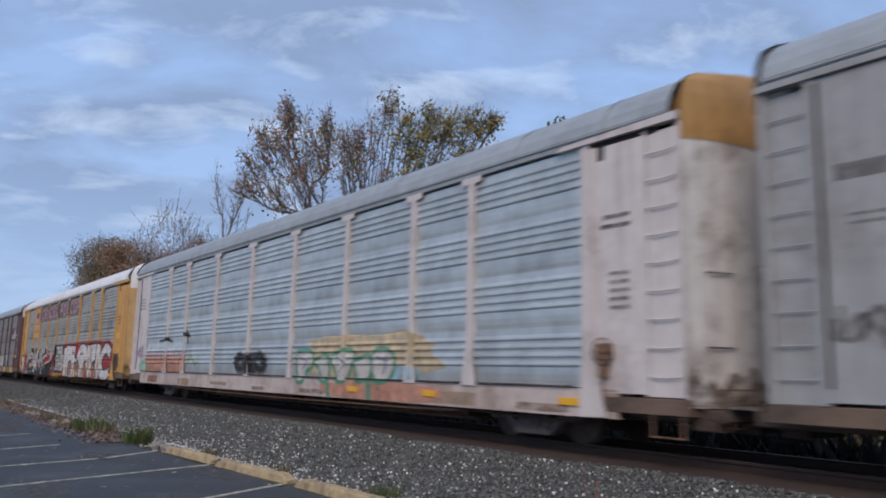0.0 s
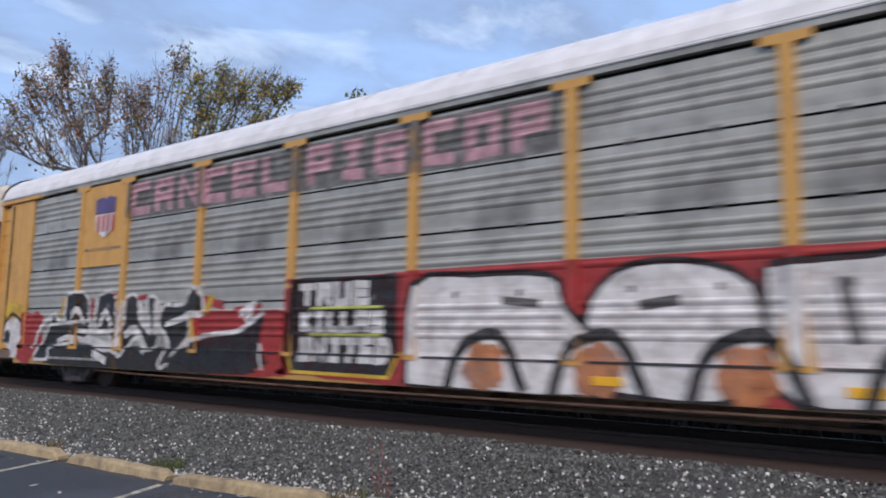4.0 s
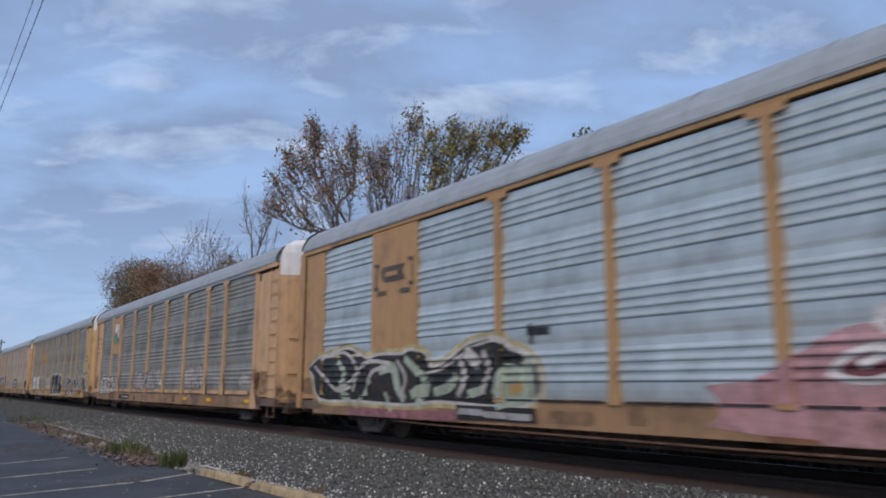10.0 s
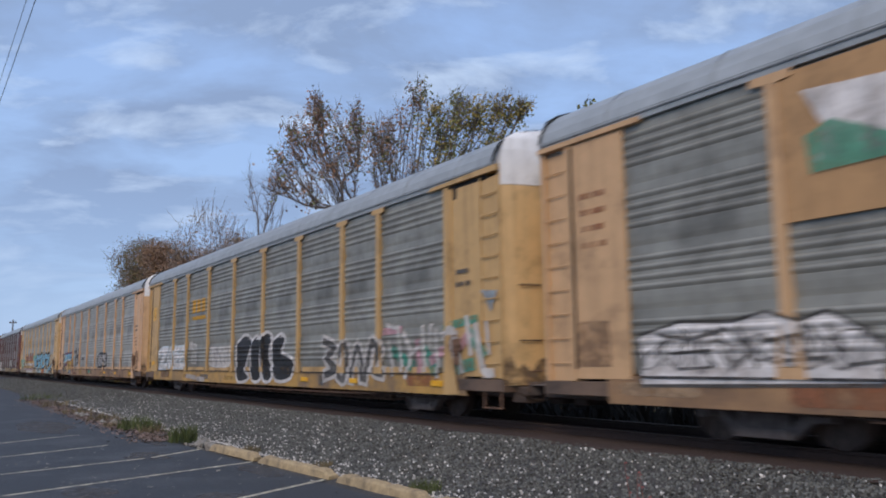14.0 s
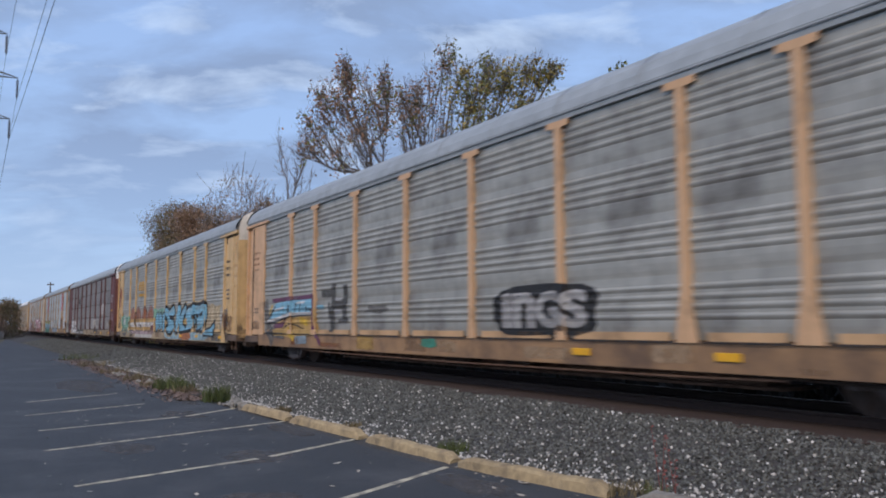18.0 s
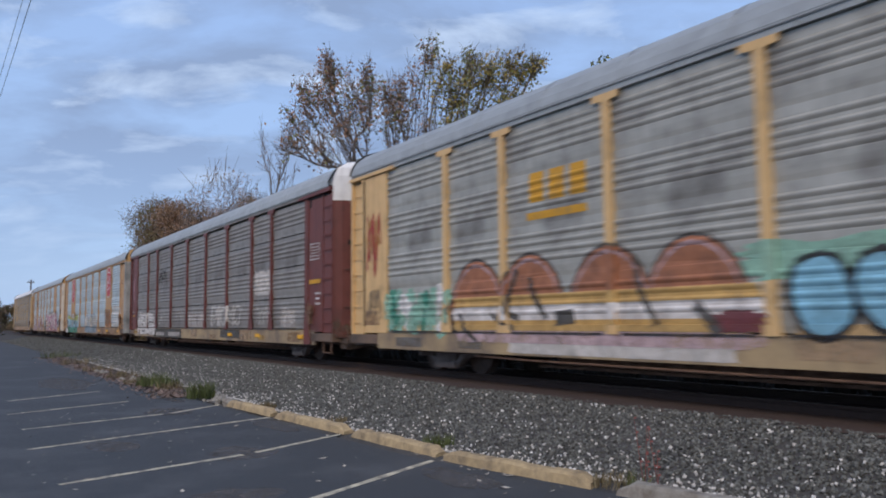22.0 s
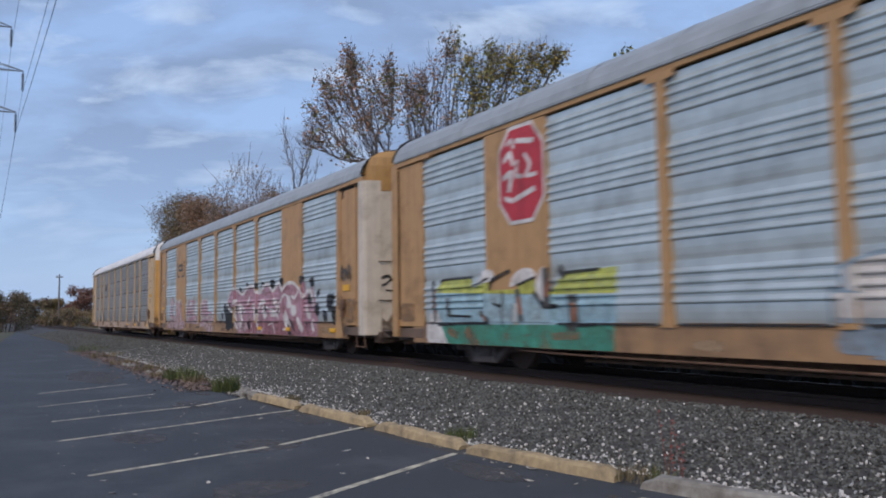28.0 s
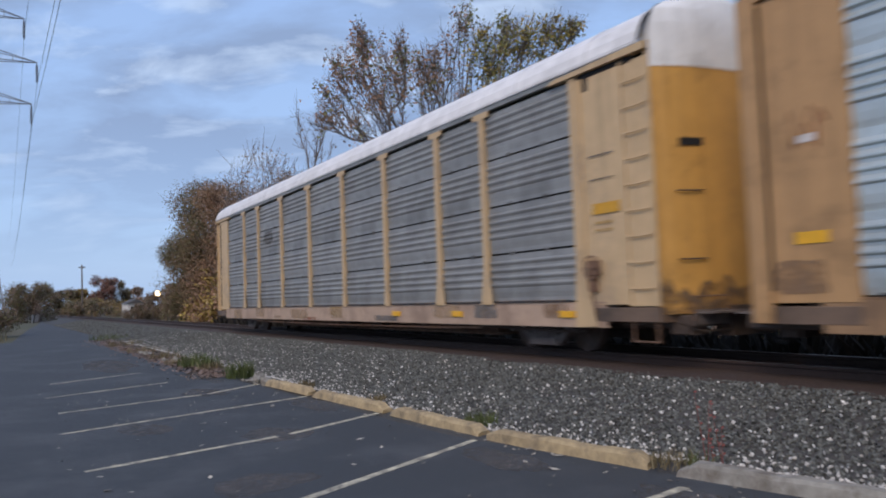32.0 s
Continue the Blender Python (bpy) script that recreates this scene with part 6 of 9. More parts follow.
    strokes(4, [([(24.67, 1.77), (24.35, 1.53), (24.55, 1.11), (24.05, 0.88)], 0.2), ([(23.58, 0.78), (22.99, 1.3)], 0.16), ([(22.4, 1.57), (21.88, 1.61), (21.69, 1.2), (21.48, 0.98)], 0.26), ([(22.2, 1.02), (22.02, 0.69)], 0.14), ([(21.31, 1.76), (20.94, 1.56), (20.67, 1.38)], 0.2), ([(21.02, 1.04), (20.55, 1.2), (20.84, 0.84)], 0.24)], "sage", "pale green fill of wild letters", 3)
    strokes(4, [([(20.22, 1.09), (19.76, 1.18), (19.51, 1.35)], 0.22), ([(18.1, 1.14), (17.84, 1.39), (17.49, 1.35)], 0.45), ([(18.02, 0.96), (17.38, 1.07)], 0.4), ([(19.03, 1.06), (18.69, 1.12)], 0.2), ([(17.28, 1.63), (17.27, 1.35), (17.22, 1.07)], 0.3)], "sage", "pale green fill of wild letters", 3)
    strokes(4, [([(17.72, 1.14), (17.55, 1.18)], 0.22)], "sandy", "yellow spot in letters", 5)
    strokes(4, [([(23.91, 0.58), (22.87, 0.59), (21.38, 0.59), (19.57, 0.63)], 0.22)], "roan", "dull red paint on the sill", 2)
    outline(4, [(19.45, 0.84), (17.09, 0.82), (17.04, 0.57), (19.42, 0.55)], "black", "black box on the sill", 3, sharp=True)
    strokes(4, [([(19.3, 0.72), (18.67, 0.71)], 0.14), ([(18.48, 0.68), (17.88, 0.67)], 0.14), ([(17.72, 0.66), (17.25, 0.66)], 0.14)], "grey", "pale reporting marks in a dark box", 5)
    strokes(4, [([(17.26, 2.16), (16.8, 2.15)], 0.16), ([(17.21, 2.26), (17.22, 1.98)], 0.1)], "black", "small black tag", 2)
    outline(4, [(22.51, 3.84), (22.46, 3.93), (22.32, 3.96), (21.86, 3.95), (21.42, 3.95), (21.52, 3.85), (21.55, 3.79), (21.43, 3.59), (21.89, 3.58), (22.35, 3.59), (22.48, 3.68)], "dim", "plain black emblem shape", 1, sharp=True)
    outline(4, [(22.3, 3.82), (21.75, 3.82), (21.75, 3.71), (22.3, 3.71)], PAINT["paint_tan"], "plain tan slot in the emblem", 3, sharp=True)
    strokes(4, [([(22.7, 4.01), (22.72, 3.45)], 0.07), ([(22.79, 4.03), (22.63, 4.01)], 0.1), ([(22.79, 3.47), (22.66, 3.46)], 0.1), ([(21.11, 4), (21.14, 3.46)], 0.07), ([(21.27, 4.03), (21.12, 4.01)], 0.1), ([(21.24, 3.47), (21.11, 3.47)], 0.1), ([(22.61, 3.34), (22.29, 3.34)], 0.13), ([(21.58, 3.33), (21.26, 3.32)], 0.13)], "dim", "black bracket round the emblem", 1)
    bars(4, 19.6, 17.5, 0.6, 0.78, 1, "grey", "pale reporting marks on the sill", 4, 6)
    bar(4, 1.55, 1.1, 1.92, 2.14, reflector_mat, "yellow label", 1, "label")
    bars(4, 1.6, 1.15, 2.55, 2.62, 1, "dim", "dark line", 1)
    bars(4, 1.5, 0.95, 3.3, 3.7, 3, "rust", "faint stencilled lines", 1)
    # car 5: a plate with a white and green sign, pale tags
    raised_plate(5, 22.97, 20.95, 2.86, 4.8, PAINT["paint_tan"], "tan steel sign plate")
    drawn(5, polygons([[(22.55, 4.5), (21.35, 4.4), (21.3, 3.5), (22.45, 3.55), (22.3, 4.0)]]), "white", 3, "white sign", "sign_field")
    drawn(5, polygons([[(22.55, 3.9), (22.2, 4.05), (21.5, 3.72), (21.3, 3.7), (21.3, 3.45), (22.5, 3.42)]]), "green", 4, "green band of a sign", "sign_band")
    for a, b, c, d, s_, n_ in ((17.3, 13.9, 1.0, 1.9, 3, 5), (9.2, 6.9, 1.05, 2.05, 5, 4)):
        blocks(5, a, b, c, d, n_, "silver", "smoke", "grey-white graffiti letters", s_, lean=0.3, edge_w=0.05)
        scrawl(5, a, b, c, d, "pearl", "pale looping tag", 3, s_, 0.06, n_ + 1)
    outline(5, [(25.43, 1.51), (24.69, 1.68), (23.8, 1.64), (23.3, 1.75), (22.84, 1.61), (22.46, 1.72), (22.09, 1.5), (21.78, 1.27), (21.86, 0.88), (25.38, 0.81)], "white", "white mass of graffiti letters", 1, "dim", 0.05, sharp=True)
    strokes(5, [([(25.07, 1.53), (24.51, 1.46), (23.97, 1.55)], 0.06), ([(24.85, 1.25), (24.15, 1.29)], 0.05), ([(23.72, 1.58), (23.56, 1.29), (23.82, 1.03)], 0.06), ([(23.31, 1.39), (22.77, 1.47)], 0.06), ([(23.17, 1.13), (22.49, 1.18)], 0.06), ([(22.47, 1.56), (22.27, 1.27)], 0.06)], "dim", "dark lines between white letters", 3)
    strokes(5, [([(22.28, 1.08), (21.87, 1.13)], 0.06), ([(24.7, 1.03), (24.16, 1.06)], 0.05), ([(22.81, 1.67), (22.73, 1.28)], 0.05)], "dim", "dark lines between white letters", 3)
    scrawl(5, 25.3, 21.9, 0.95, 1.62, "smoke", "grey folds of white letters", 2, 12, 0.05, 9)
    scrawl(5, 11.4, 9.8, 1.3, 2.05, "grey", "grey looping tag", 0, 6, 0.09, 4)
    scrawl(5, 6.4, 5.2, 1.2, 1.8, "grey", "grey looping tag", 0, 8, 0.06, 3)
    scrawl(5, 3.1, 2.2, 1.2, 1.6, "pearl", "pale looping tag", 0, 9, 0.06, 3)
    bar(5, 13.42, 13.24, 1.3, 1.9, "pearl", "pale upright stroke", 0, "graffiti")
    area(5, 13.06, 12.4, 1.2, 1.46, "white", "white sprayed oval", 0, 0.05, 3, 30, 2)
    area(5, 20.6, 18.3, 0.58, 0.8, "black", "black paint on the sill", 0, 0.05, 4, 40, 8)
    bars(5, 19.9, 18.5, 0.62, 0.76, 1, "white", "white marks on black", 1, 4)
    bars(5, 26.6, 26.0, 2.9, 4.0, 4, "rust", "faint dark tag", 0, 4)
    # car 6
    area(6, 17.9, 15.3, 1.05, 1.8, "pearl", "pale sprayed square", 0, 0.06, 4, 50, 7)
    scrawl(6, 17.8, 15.4, 1.1, 1.75, "grey", "lettering in a pale square", 1, 3, 0.06, 6)
    outline(6, [(14.82, 1.82), (14.03, 2.08), (13.4, 1.9), (13.62, 1.53), (13.98, 0.97), (13.51, 0.72), (14.52, 0.61), (14.75, 1.13)], "black", "black letters with white edges", 2, "white", 0.1)
    outline(6, [(13.4, 1.82), (13.04, 2.01), (12.6, 1.88), (12.66, 1.27), (12.43, 0.74), (13.14, 0.67), (13.42, 1.28)], "black", "black letters with white edges", 2, "white", 0.1)
    outline(6, [(12.46, 1.87), (12.12, 2.1), (11.65, 1.96), (11.84, 1.41), (11.5, 0.77), (12.15, 0.68), (12.38, 1.27)], "black", "black letters with white edges", 2, "white", 0.1)
    outline(6, [(11.52, 1.84), (10.83, 2.02), (10.59, 1.81), (10.82, 1.47), (9.94, 1.25), (9.99, 0.79), (11.12, 0.7), (11.51, 1.27)], "black", "black letters with white edges", 2, "white", 0.1)
    strokes(6, [([(7.78, 1.73), (7.15, 1.56), (7.6, 1.28), (7.05, 1), (7.6, 0.85)], 0.22), ([(6.88, 1.12), (6.62, 1.57), (6.42, 1.45), (6.53, 0.77), (6.84, 0.83)], 0.2), ([(6.14, 0.78), (6.07, 1.22), (5.83, 1.55), (5.62, 1.17), (5.57, 0.79)], 0.18), ([(5.39, 0.79), (5.29, 1.22), (5.07, 1.64), (4.68, 1.42), (4.95, 1.01), (4.58, 0.91)], 0.22)], "dim", "black letters with white edges", 3, "pearl", 0.1)
    strokes(6, [([(4.42, 2.03), (3.95, 1.95)], 0.12), ([(4.27, 1.62), (4.06, 0.91)], 0.14), ([(3.87, 1.95), (3.68, 1.01)], 0.14), ([(3.58, 1.79), (3.31, 1.39), (3.47, 0.87)], 0.16), ([(3.31, 1.35), (2.96, 1.48)], 0.12), ([(2.81, 1.89), (2.71, 1.02)], 0.16)], "pearl", "pale strokes of wild letters", 3)
    strokes(6, [([(2.48, 1.92), (2.53, 1.56)], 0.14), ([(2.29, 1.82), (2.19, 0.89)], 0.14), ([(2, 1.72), (1.59, 1.79), (1.74, 1.02)], 0.18), ([(1.48, 1.7), (1.3, 1.02)], 0.2), ([(1.08, 2.01), (0.96, 1.35)], 0.16), ([(0.78, 1.83), (0.58, 1.03), (0.31, 0.95)], 0.2)], "pearl", "pale strokes of wild letters", 3)
    strokes(6, [([(0.44, 1.89), (0.37, 1.34)], 0.12)], "pearl", "pale strokes of wild letters", 3)
    strokes(6, [([(4.5, 1.88), (3.8, 1.9)], 0.2), ([(3.02, 1.58), (2.91, 1.02)], 0.2), ([(2.45, 1.2), (2.07, 1.37)], 0.24), ([(1.38, 1.44), (1.05, 1.68)], 0.26)], "rose", "pink strokes of wild letters", 2)
    strokes(6, [([(4.04, 1.41), (3.32, 1.11)], 0.3), ([(2.7, 1.38), (2.33, 1.02)], 0.3), ([(1.93, 1.89), (0.82, 1.99)], 0.2), ([(1.63, 1.02), (0.98, 1.11)], 0.3), ([(0.94, 1.67), (0.61, 1.34)], 0.3)], "teal", "green strokes of wild letters", 1)
    strokes(6, [([(25.3, 1.64), (24.84, 1.78), (24, 1.79)], 0.26), ([(24, 1.77), (24.5, 1.49), (24.94, 1.18)], 0.26), ([(25.09, 1.05), (24.06, 1.09)], 0.24), ([(23.42, 1.79), (23.73, 1.48), (23.5, 1.15), (23.11, 1.35), (23.24, 1.78)], 0.26)], "white", "large white letters with pale blue edges", 2, "haze", 0.07)
    strokes(6, [([(22.7, 1.81), (22.81, 1.1)], 0.26), ([(22.65, 1.79), (22.1, 1.82)], 0.2), ([(22.66, 1.47), (22.13, 1.5)], 0.2), ([(22.75, 1.12), (22.07, 1.12)], 0.22), ([(21.85, 1.7), (21.92, 1.12)], 0.24), ([(21.85, 1.79), (21.17, 1.88)], 0.2)], "white", "large white letters with pale blue edges", 2, "haze", 0.07)
    strokes(6, [([(21.86, 1.47), (21.18, 1.52)], 0.2), ([(21.28, 1.85), (21.11, 1.1)], 0.26), ([(21.82, 1.13), (21.05, 1.08)], 0.2), ([(22.46, 1.73), (22.43, 1.17)], 0.16)], "white", "large white letters with pale blue edges", 2, "haze", 0.07)
    strokes(6, [([(20.47, 1.93), (20.31, 1.95)], 0.3), ([(20.27, 1.96), (19.57, 1.89)], 0.1), ([(20.39, 1.81), (20.01, 1.8)], 0.06), ([(20.08, 1.79), (20.13, 1.21)], 0.1), ([(19.59, 1.77), (19.59, 1.21)], 0.1), ([(20.13, 1.21), (19.59, 1.21)], 0.09)], "pearl", "pale sprayed initial", 2)
    strokes(6, [([(19.82, 1.78), (19.85, 1.35)], 0.16)], "pearl", "pale sprayed initial", 2)
    strokes(6, [([(20.7, 0.7), (19.53, 0.65)], 0.2), ([(19.28, 0.61), (18.38, 0.59)], 0.2)], "silver", "pale patches on the sill", 1)
    for i in range(3):
        bar(6, 20.3 - 0.62 * i, 19.85 - 0.62 * i, 3.2, 3.72, gold_mark, "plain gold mark", 0, "emblem_bar")
    bar(6, 20.35, 18.6, 2.92, 3.06, gold_mark, "gold underline", 0, "emblem_bar")
    bar(6, 26.5, 25.95, 3.2, 3.8, reflector_mat, "yellow square label", 1, "label")
    bars(6, 26.45, 26.0, 3.3, 3.7, 4, "rust", "small dark lines on a label", 2, 3)
    bar(6, 26.5, 25.95, 1.15, 1.32, reflector_mat, "yellow label", 1, "label")
    bars(6, 1.5, 0.95, 2.6, 3.1, 2, "dim", "dark stencilled lines", 1, 6)
    drawn(6, polygons([[(0.62, 2.55), (0.1, 2.5), (0.3, 2.1)]]), "slate", 0, "slate triangle on the ladder bay")
    # car 7
    area(7, 11.6, 8.6, 0.98, 1.92, "black", "black edge of a bubble tag", 0, 0.05, 3, 60, 4)
    word(7, "inGS", 11.35, 8.85, 1.12, 1.8, "grey", "grey bubble letters", 1, 0.05)
    strokes(7, [([(25.4, 1.85), (25.15, 1.2), (24.73, 0.79)], 0.5), ([(24.73, 0.99), (23.65, 0.91)], 0.4)], "smoke", "grey sprayed ground of a piece", 0)
    outline(7, [(25.14, 1.39), (24.71, 1.72), (24.46, 1.92), (23.77, 1.98), (23.33, 2.04), (22.54, 2.01), (21.82, 2.01), (21.11, 2.04), (21.06, 1.59), (21.72, 1.56), (22.81, 1.6), (23.49, 1.52), (24.24, 1.44)], "blue", "pale blue band of letters", 2)
    strokes(7, [([(24.7, 2.03), (23.62, 2.05), (22.29, 2.05), (21.04, 2.08)], 0.16), ([(24.48, 1.18), (23.79, 1.2), (23.47, 1.39)], 0.18), ([(21, 2.01), (21.04, 1.43), (20.88, 1.01), (20.48, 0.7)], 0.2)], "purple", "purple edge of a piece", 3)
    strokes(7, [([(23.2, 1.88), (23.29, 1.54)], 0.12), ([(22.96, 1.81), (22.97, 1.56)], 0.1), ([(22.54, 1.84), (22.63, 1.57)], 0.12), ([(22.15, 1.82), (22.18, 1.56)], 0.12), ([(21.6, 1.73), (21.66, 1.53)], 0.12), ([(21.39, 1.69), (21.22, 1.63)], 0.1)], "black", "dark strokes in blue letters", 4)
    strokes(7, [([(25.14, 1.33), (24.47, 1.81)], 0.1)], "black", "dark strokes in blue letters", 4)
    strokes(7, [([(25.19, 1.35), (24.24, 1.42), (23.46, 1.52), (22.31, 1.56), (21.13, 1.56)], 0.09), ([(24.47, 1.69), (23.63, 1.78)], 0.08), ([(22.42, 1.91), (21.82, 1.91)], 0.08)], "white", "white edge of blue letters", 5)
    strokes(7, [([(25.23, 1.25), (24.24, 1.32), (23.47, 1.43), (22.31, 1.49), (21.13, 1.49)], 0.06), ([(23.65, 1.1), (23.08, 1.24), (22.44, 1.19), (21.85, 1.08)], 0.05), ([(25.24, 0.94), (23.65, 0.92)], 0.06)], "black", "black line of a piece", 4)
    outline(7, [(24.24, 1.28), (23.35, 1.42), (22.31, 1.46), (21.19, 1.45), (21.08, 1.1), (21.21, 0.89), (22.33, 0.83), (22.96, 0.79), (23.65, 0.85), (24.57, 0.89)], "sandy", "yellow-brown lower half of a piece", 1)
    strokes(7, [([(23.09, 1.05), (22.7, 0.83)], 0.3), ([(22.07, 1.36), (21.62, 1.27)], 0.22), ([(24.79, 1.83), (24.97, 1.62)], 0.14)], "yellow", "yellow spots of a piece", 2)
    strokes(7, [([(22.33, 0.73), (21.64, 0.75)], 0.3)], "slate", "blue-grey paint on the sill", 2)
    strokes(7, [([(20.93, 1.5), (20.71, 0.87)], 0.3)], "sandy", "tan edge beside purple", 1)
    strokes(7, [([(20.33, 2.12), (19.8, 2.11)], 0.26), ([(19.54, 2.21), (19.61, 1.16)], 0.36), ([(19.51, 1.8), (18.81, 1.77)], 0.34), ([(18.74, 2.17), (18.77, 1.44)], 0.34), ([(19.09, 1.31), (18.58, 1.33)], 0.16), ([(19.86, 1.77), (19.79, 1.47)], 0.2)], "dim", "black upright tag", 2)
    strokes(7, [([(20.2, 1.98), (19.68, 1.97)], 0.05), ([(19.36, 1.94), (19.06, 1.92)], 0.12), ([(19.38, 1.57), (19, 1.57)], 0.12), ([(19.02, 1.23), (18.67, 1.25)], 0.06)], "grey", "grey shine in a black tag", 3)
    strokes(7, [([(20.67, 1.74), (20.3, 1.73)], 0.14)], "blue", "small blue patch", 1)
    area(7, 17.4, 16.2, 1.5, 1.7, "smoke", "dark smudge", 0, 0.3, 4)
    area(7, 14.45, 13.8, 0.68, 0.88, "teal", "green paint on the sill", 0, 0.1, 4, 40, 4)
    bars(7, 26.7, 26.1, 3.1, 3.9, 4, "rust", "faint stencilled lines", 0, 6)
    bars(7, 26.6, 26.15, 1.6, 1.85, 2, "dim", "dark stencilled lines", 0, 7)
    bars(7, 1.5, 0.95, 2.8, 3.2, 2, "dim", "dark stencilled lines", 1, 6)
    bars(7, 1.4, 1.0, 1.9, 2.6, 4, "rust", "dark stencilled lines", 1, 8)
    # car 8: large blue word, orange bubbles
    area(8, 4.7, 2.3, 0.95, 2.1, "cream", "cream sprayed cloud", 0, 0.2, 4, 60)
    area(8, 12.6, 4.2, 0.55, 0.9, "sky", "blue paint on the sill", 0, 0.08, 5, 60, 6)
    area(8, 9.3, 7.1, 0.55, 0.88, "orange", "orange paint on the sill", 1, 0.12, 6)
    outline(8, [(12.4, 2.15), (11.7, 1.98), (10.85, 2.19), (10.57, 2.05), (10.52, 1.82), (10.86, 1.71), (11.52, 1.71), (11.49, 1.6), (10.87, 1.51), (10.62, 1.32), (10.71, 1.04), (11.15, 0.86), (11.88, 0.89), (12.3, 1.12), (11.83, 1.2), (12.14, 1.55), (12.41, 1.84)], "blue", "large pale blue letters with black edges", 2, "black", 0.15, "cream", 0.42)
    outline(8, [(10.26, 1.32), (9.96, 1.94), (9.39, 2.2), (9.28, 1.86), (9.32, 1.57), (8.95, 1.92), (8.28, 2.17), (8.24, 1.99), (8.67, 1.55), (8.81, 1.26), (8.2, 1.02), (9.26, 0.96), (9.39, 1.17), (9.76, 0.91), (10.15, 0.97)], "blue", "large pale blue letters with black edges", 2, "black", 0.15, "cream", 0.42)
    outline(8, [(8.27, 1.99), (7.46, 2.03), (6.64, 2.16), (6.51, 2), (6.48, 1.74), (6.94, 1.68), (7.28, 1.64), (6.55, 1.5), (6.34, 1.4), (6.66, 1.17), (7.18, 1.07), (7.73, 1.02), (8.3, 1.02), (7.84, 1.28), (8.21, 1.54), (8.13, 1.76)], "blue", "large pale blue letters with black edges", 2, "black", 0.15, "cream", 0.42)
    outline(8, [(6.58, 2.13), (5.7, 2.1), (4.97, 2.2), (4.57, 2.08), (4.44, 1.83), (4.43, 1.62), (4.65, 1.36), (4.83, 1.18), (5.19, 0.99), (5.34, 1.16), (5.63, 1.04), (6.03, 1.07), (6.08, 1.43), (6.45, 1.64)], "blue", "large pale blue letters with black edges", 2, "black", 0.15, "cream", 0.42)
    outline(8, [(5.63, 1.74), (5.16, 1.87), (5.09, 1.74), (5.38, 1.59), (5.6, 1.63)], "black", "black hollow of a letter", 4)
    outline(8, [(6.44, 1.7), (5.98, 1.77), (5.72, 1.61), (6.08, 1.55)], "black", "black hollow of a letter", 4)
    outline(8, [(7.31, 1.74), (6.79, 1.65), (6.43, 1.48), (6.95, 1.55)], "black", "black hollow of a letter", 4)
    outline(8, [(11.67, 1.76), (10.81, 1.66), (10.95, 1.47), (11.56, 1.57)], "black", "black hollow of a letter", 4)
    outline(8, [(8.54, 1.44), (8.08, 1.59), (7.93, 1.26), (8.6, 1.31)], "sandy", "tan gap between letters", 4)
    strokes(8, [([(8.11, 1.87), (7.47, 1.94), (6.77, 2.02)], 0.16), ([(6.43, 2), (5.71, 2), (4.98, 2.07), (4.69, 1.98)], 0.18), ([(12.05, 1.88), (11.3, 1.94), (10.85, 2.04)], 0.14), ([(9.89, 1.59), (9.73, 1.88), (9.48, 2.02)], 0.12), ([(8.89, 1.65), (8.61, 1.92), (8.39, 2.04)], 0.12), ([(7.96, 1.18), (7.28, 1.17), (6.86, 1.29)], 0.12)], "sky", "pale shine on blue letters", 5)
    strokes(8, [([(5.91, 1.27), (5.33, 1.34), (4.86, 1.43)], 0.16)], "sky", "pale shine on blue letters", 5)
    outline(8, [(14.88, 1.8), (14.55, 1.9), (14.31, 1.75), (14.18, 1.22), (14.44, 0.94), (14.76, 1.01), (14.95, 1.42)], "blue", "small blue letters with black edges", 2, "black", 0.09)
    outline(8, [(14.05, 1.82), (13.77, 1.9), (13.62, 1.71), (13.43, 1.81), (13.35, 1.22), (13.67, 1.01), (13.93, 1.1), (14.14, 1.47)], "blue", "small blue letters with black edges", 2, "black", 0.09)
    outline(8, [(13.29, 1.82), (12.95, 1.88), (12.72, 1.68), (12.86, 1.39), (12.66, 1.02), (13.02, 0.95), (13.25, 1.21), (13.12, 1.45)], "blue", "small blue letters with black edges", 2, "black", 0.09)
    drawn(8, polygons([[(4.9, 0.72), (3.1, 0.7), (3.05, 1.5), (3.9, 1.15), (4.9, 1.05)]]), "black", 2, "black edge of an arrow tail")
    drawn(8, polygons([[(4.8, 0.8), (3.3, 0.78), (3.2, 1.3), (3.9, 1.05), (4.8, 0.95)]]), "blue", 3, "blue arrow tail")
    area(8, 15.9, 12.9, 1.6, 2.15, "mint", "pale green sprayed cloud", -0.5, 0.25, 8)
    for u in (21.9, 20.2, 18.2, 16.5):
        arc = [(u + 1.0 * math.cos(a * math.pi / 12), 1.0 + 1.35 * math.sin(a * math.pi / 12)) for a in range(13)]
        outline(8, arc, "brick", "brown-orange bubble letters", 1, "dim", 0.05, sharp=True)
        drawn(8, brush([([(c * 0.93 + u * 0.07, z * 0.96) for c, z in arc[2:11]], 0.07)], 0.5, False), "blush", 3, "pale inner rim of a bubble")
    area(8, 22.7, 15.4, 1.42, 1.62, "sandy", "yellow band across bubbles", 2, 0.02, 3, 60, 20)
    area(8, 22.8, 15.3, 1.15, 1.42, "white", "white band across bubbles", 2, 0.02, 3, 60, 20)
    area(8, 22.8, 15.3, 0.96, 1.15, "sandy", "tan band across bubbles", 2, 0.02, 3, 60, 20)
    area(8, 22.6, 15.4, 0.72, 0.95, "blush", "pale pink lower edge of bubbles", 2, 0.06, 5, 60, 8)
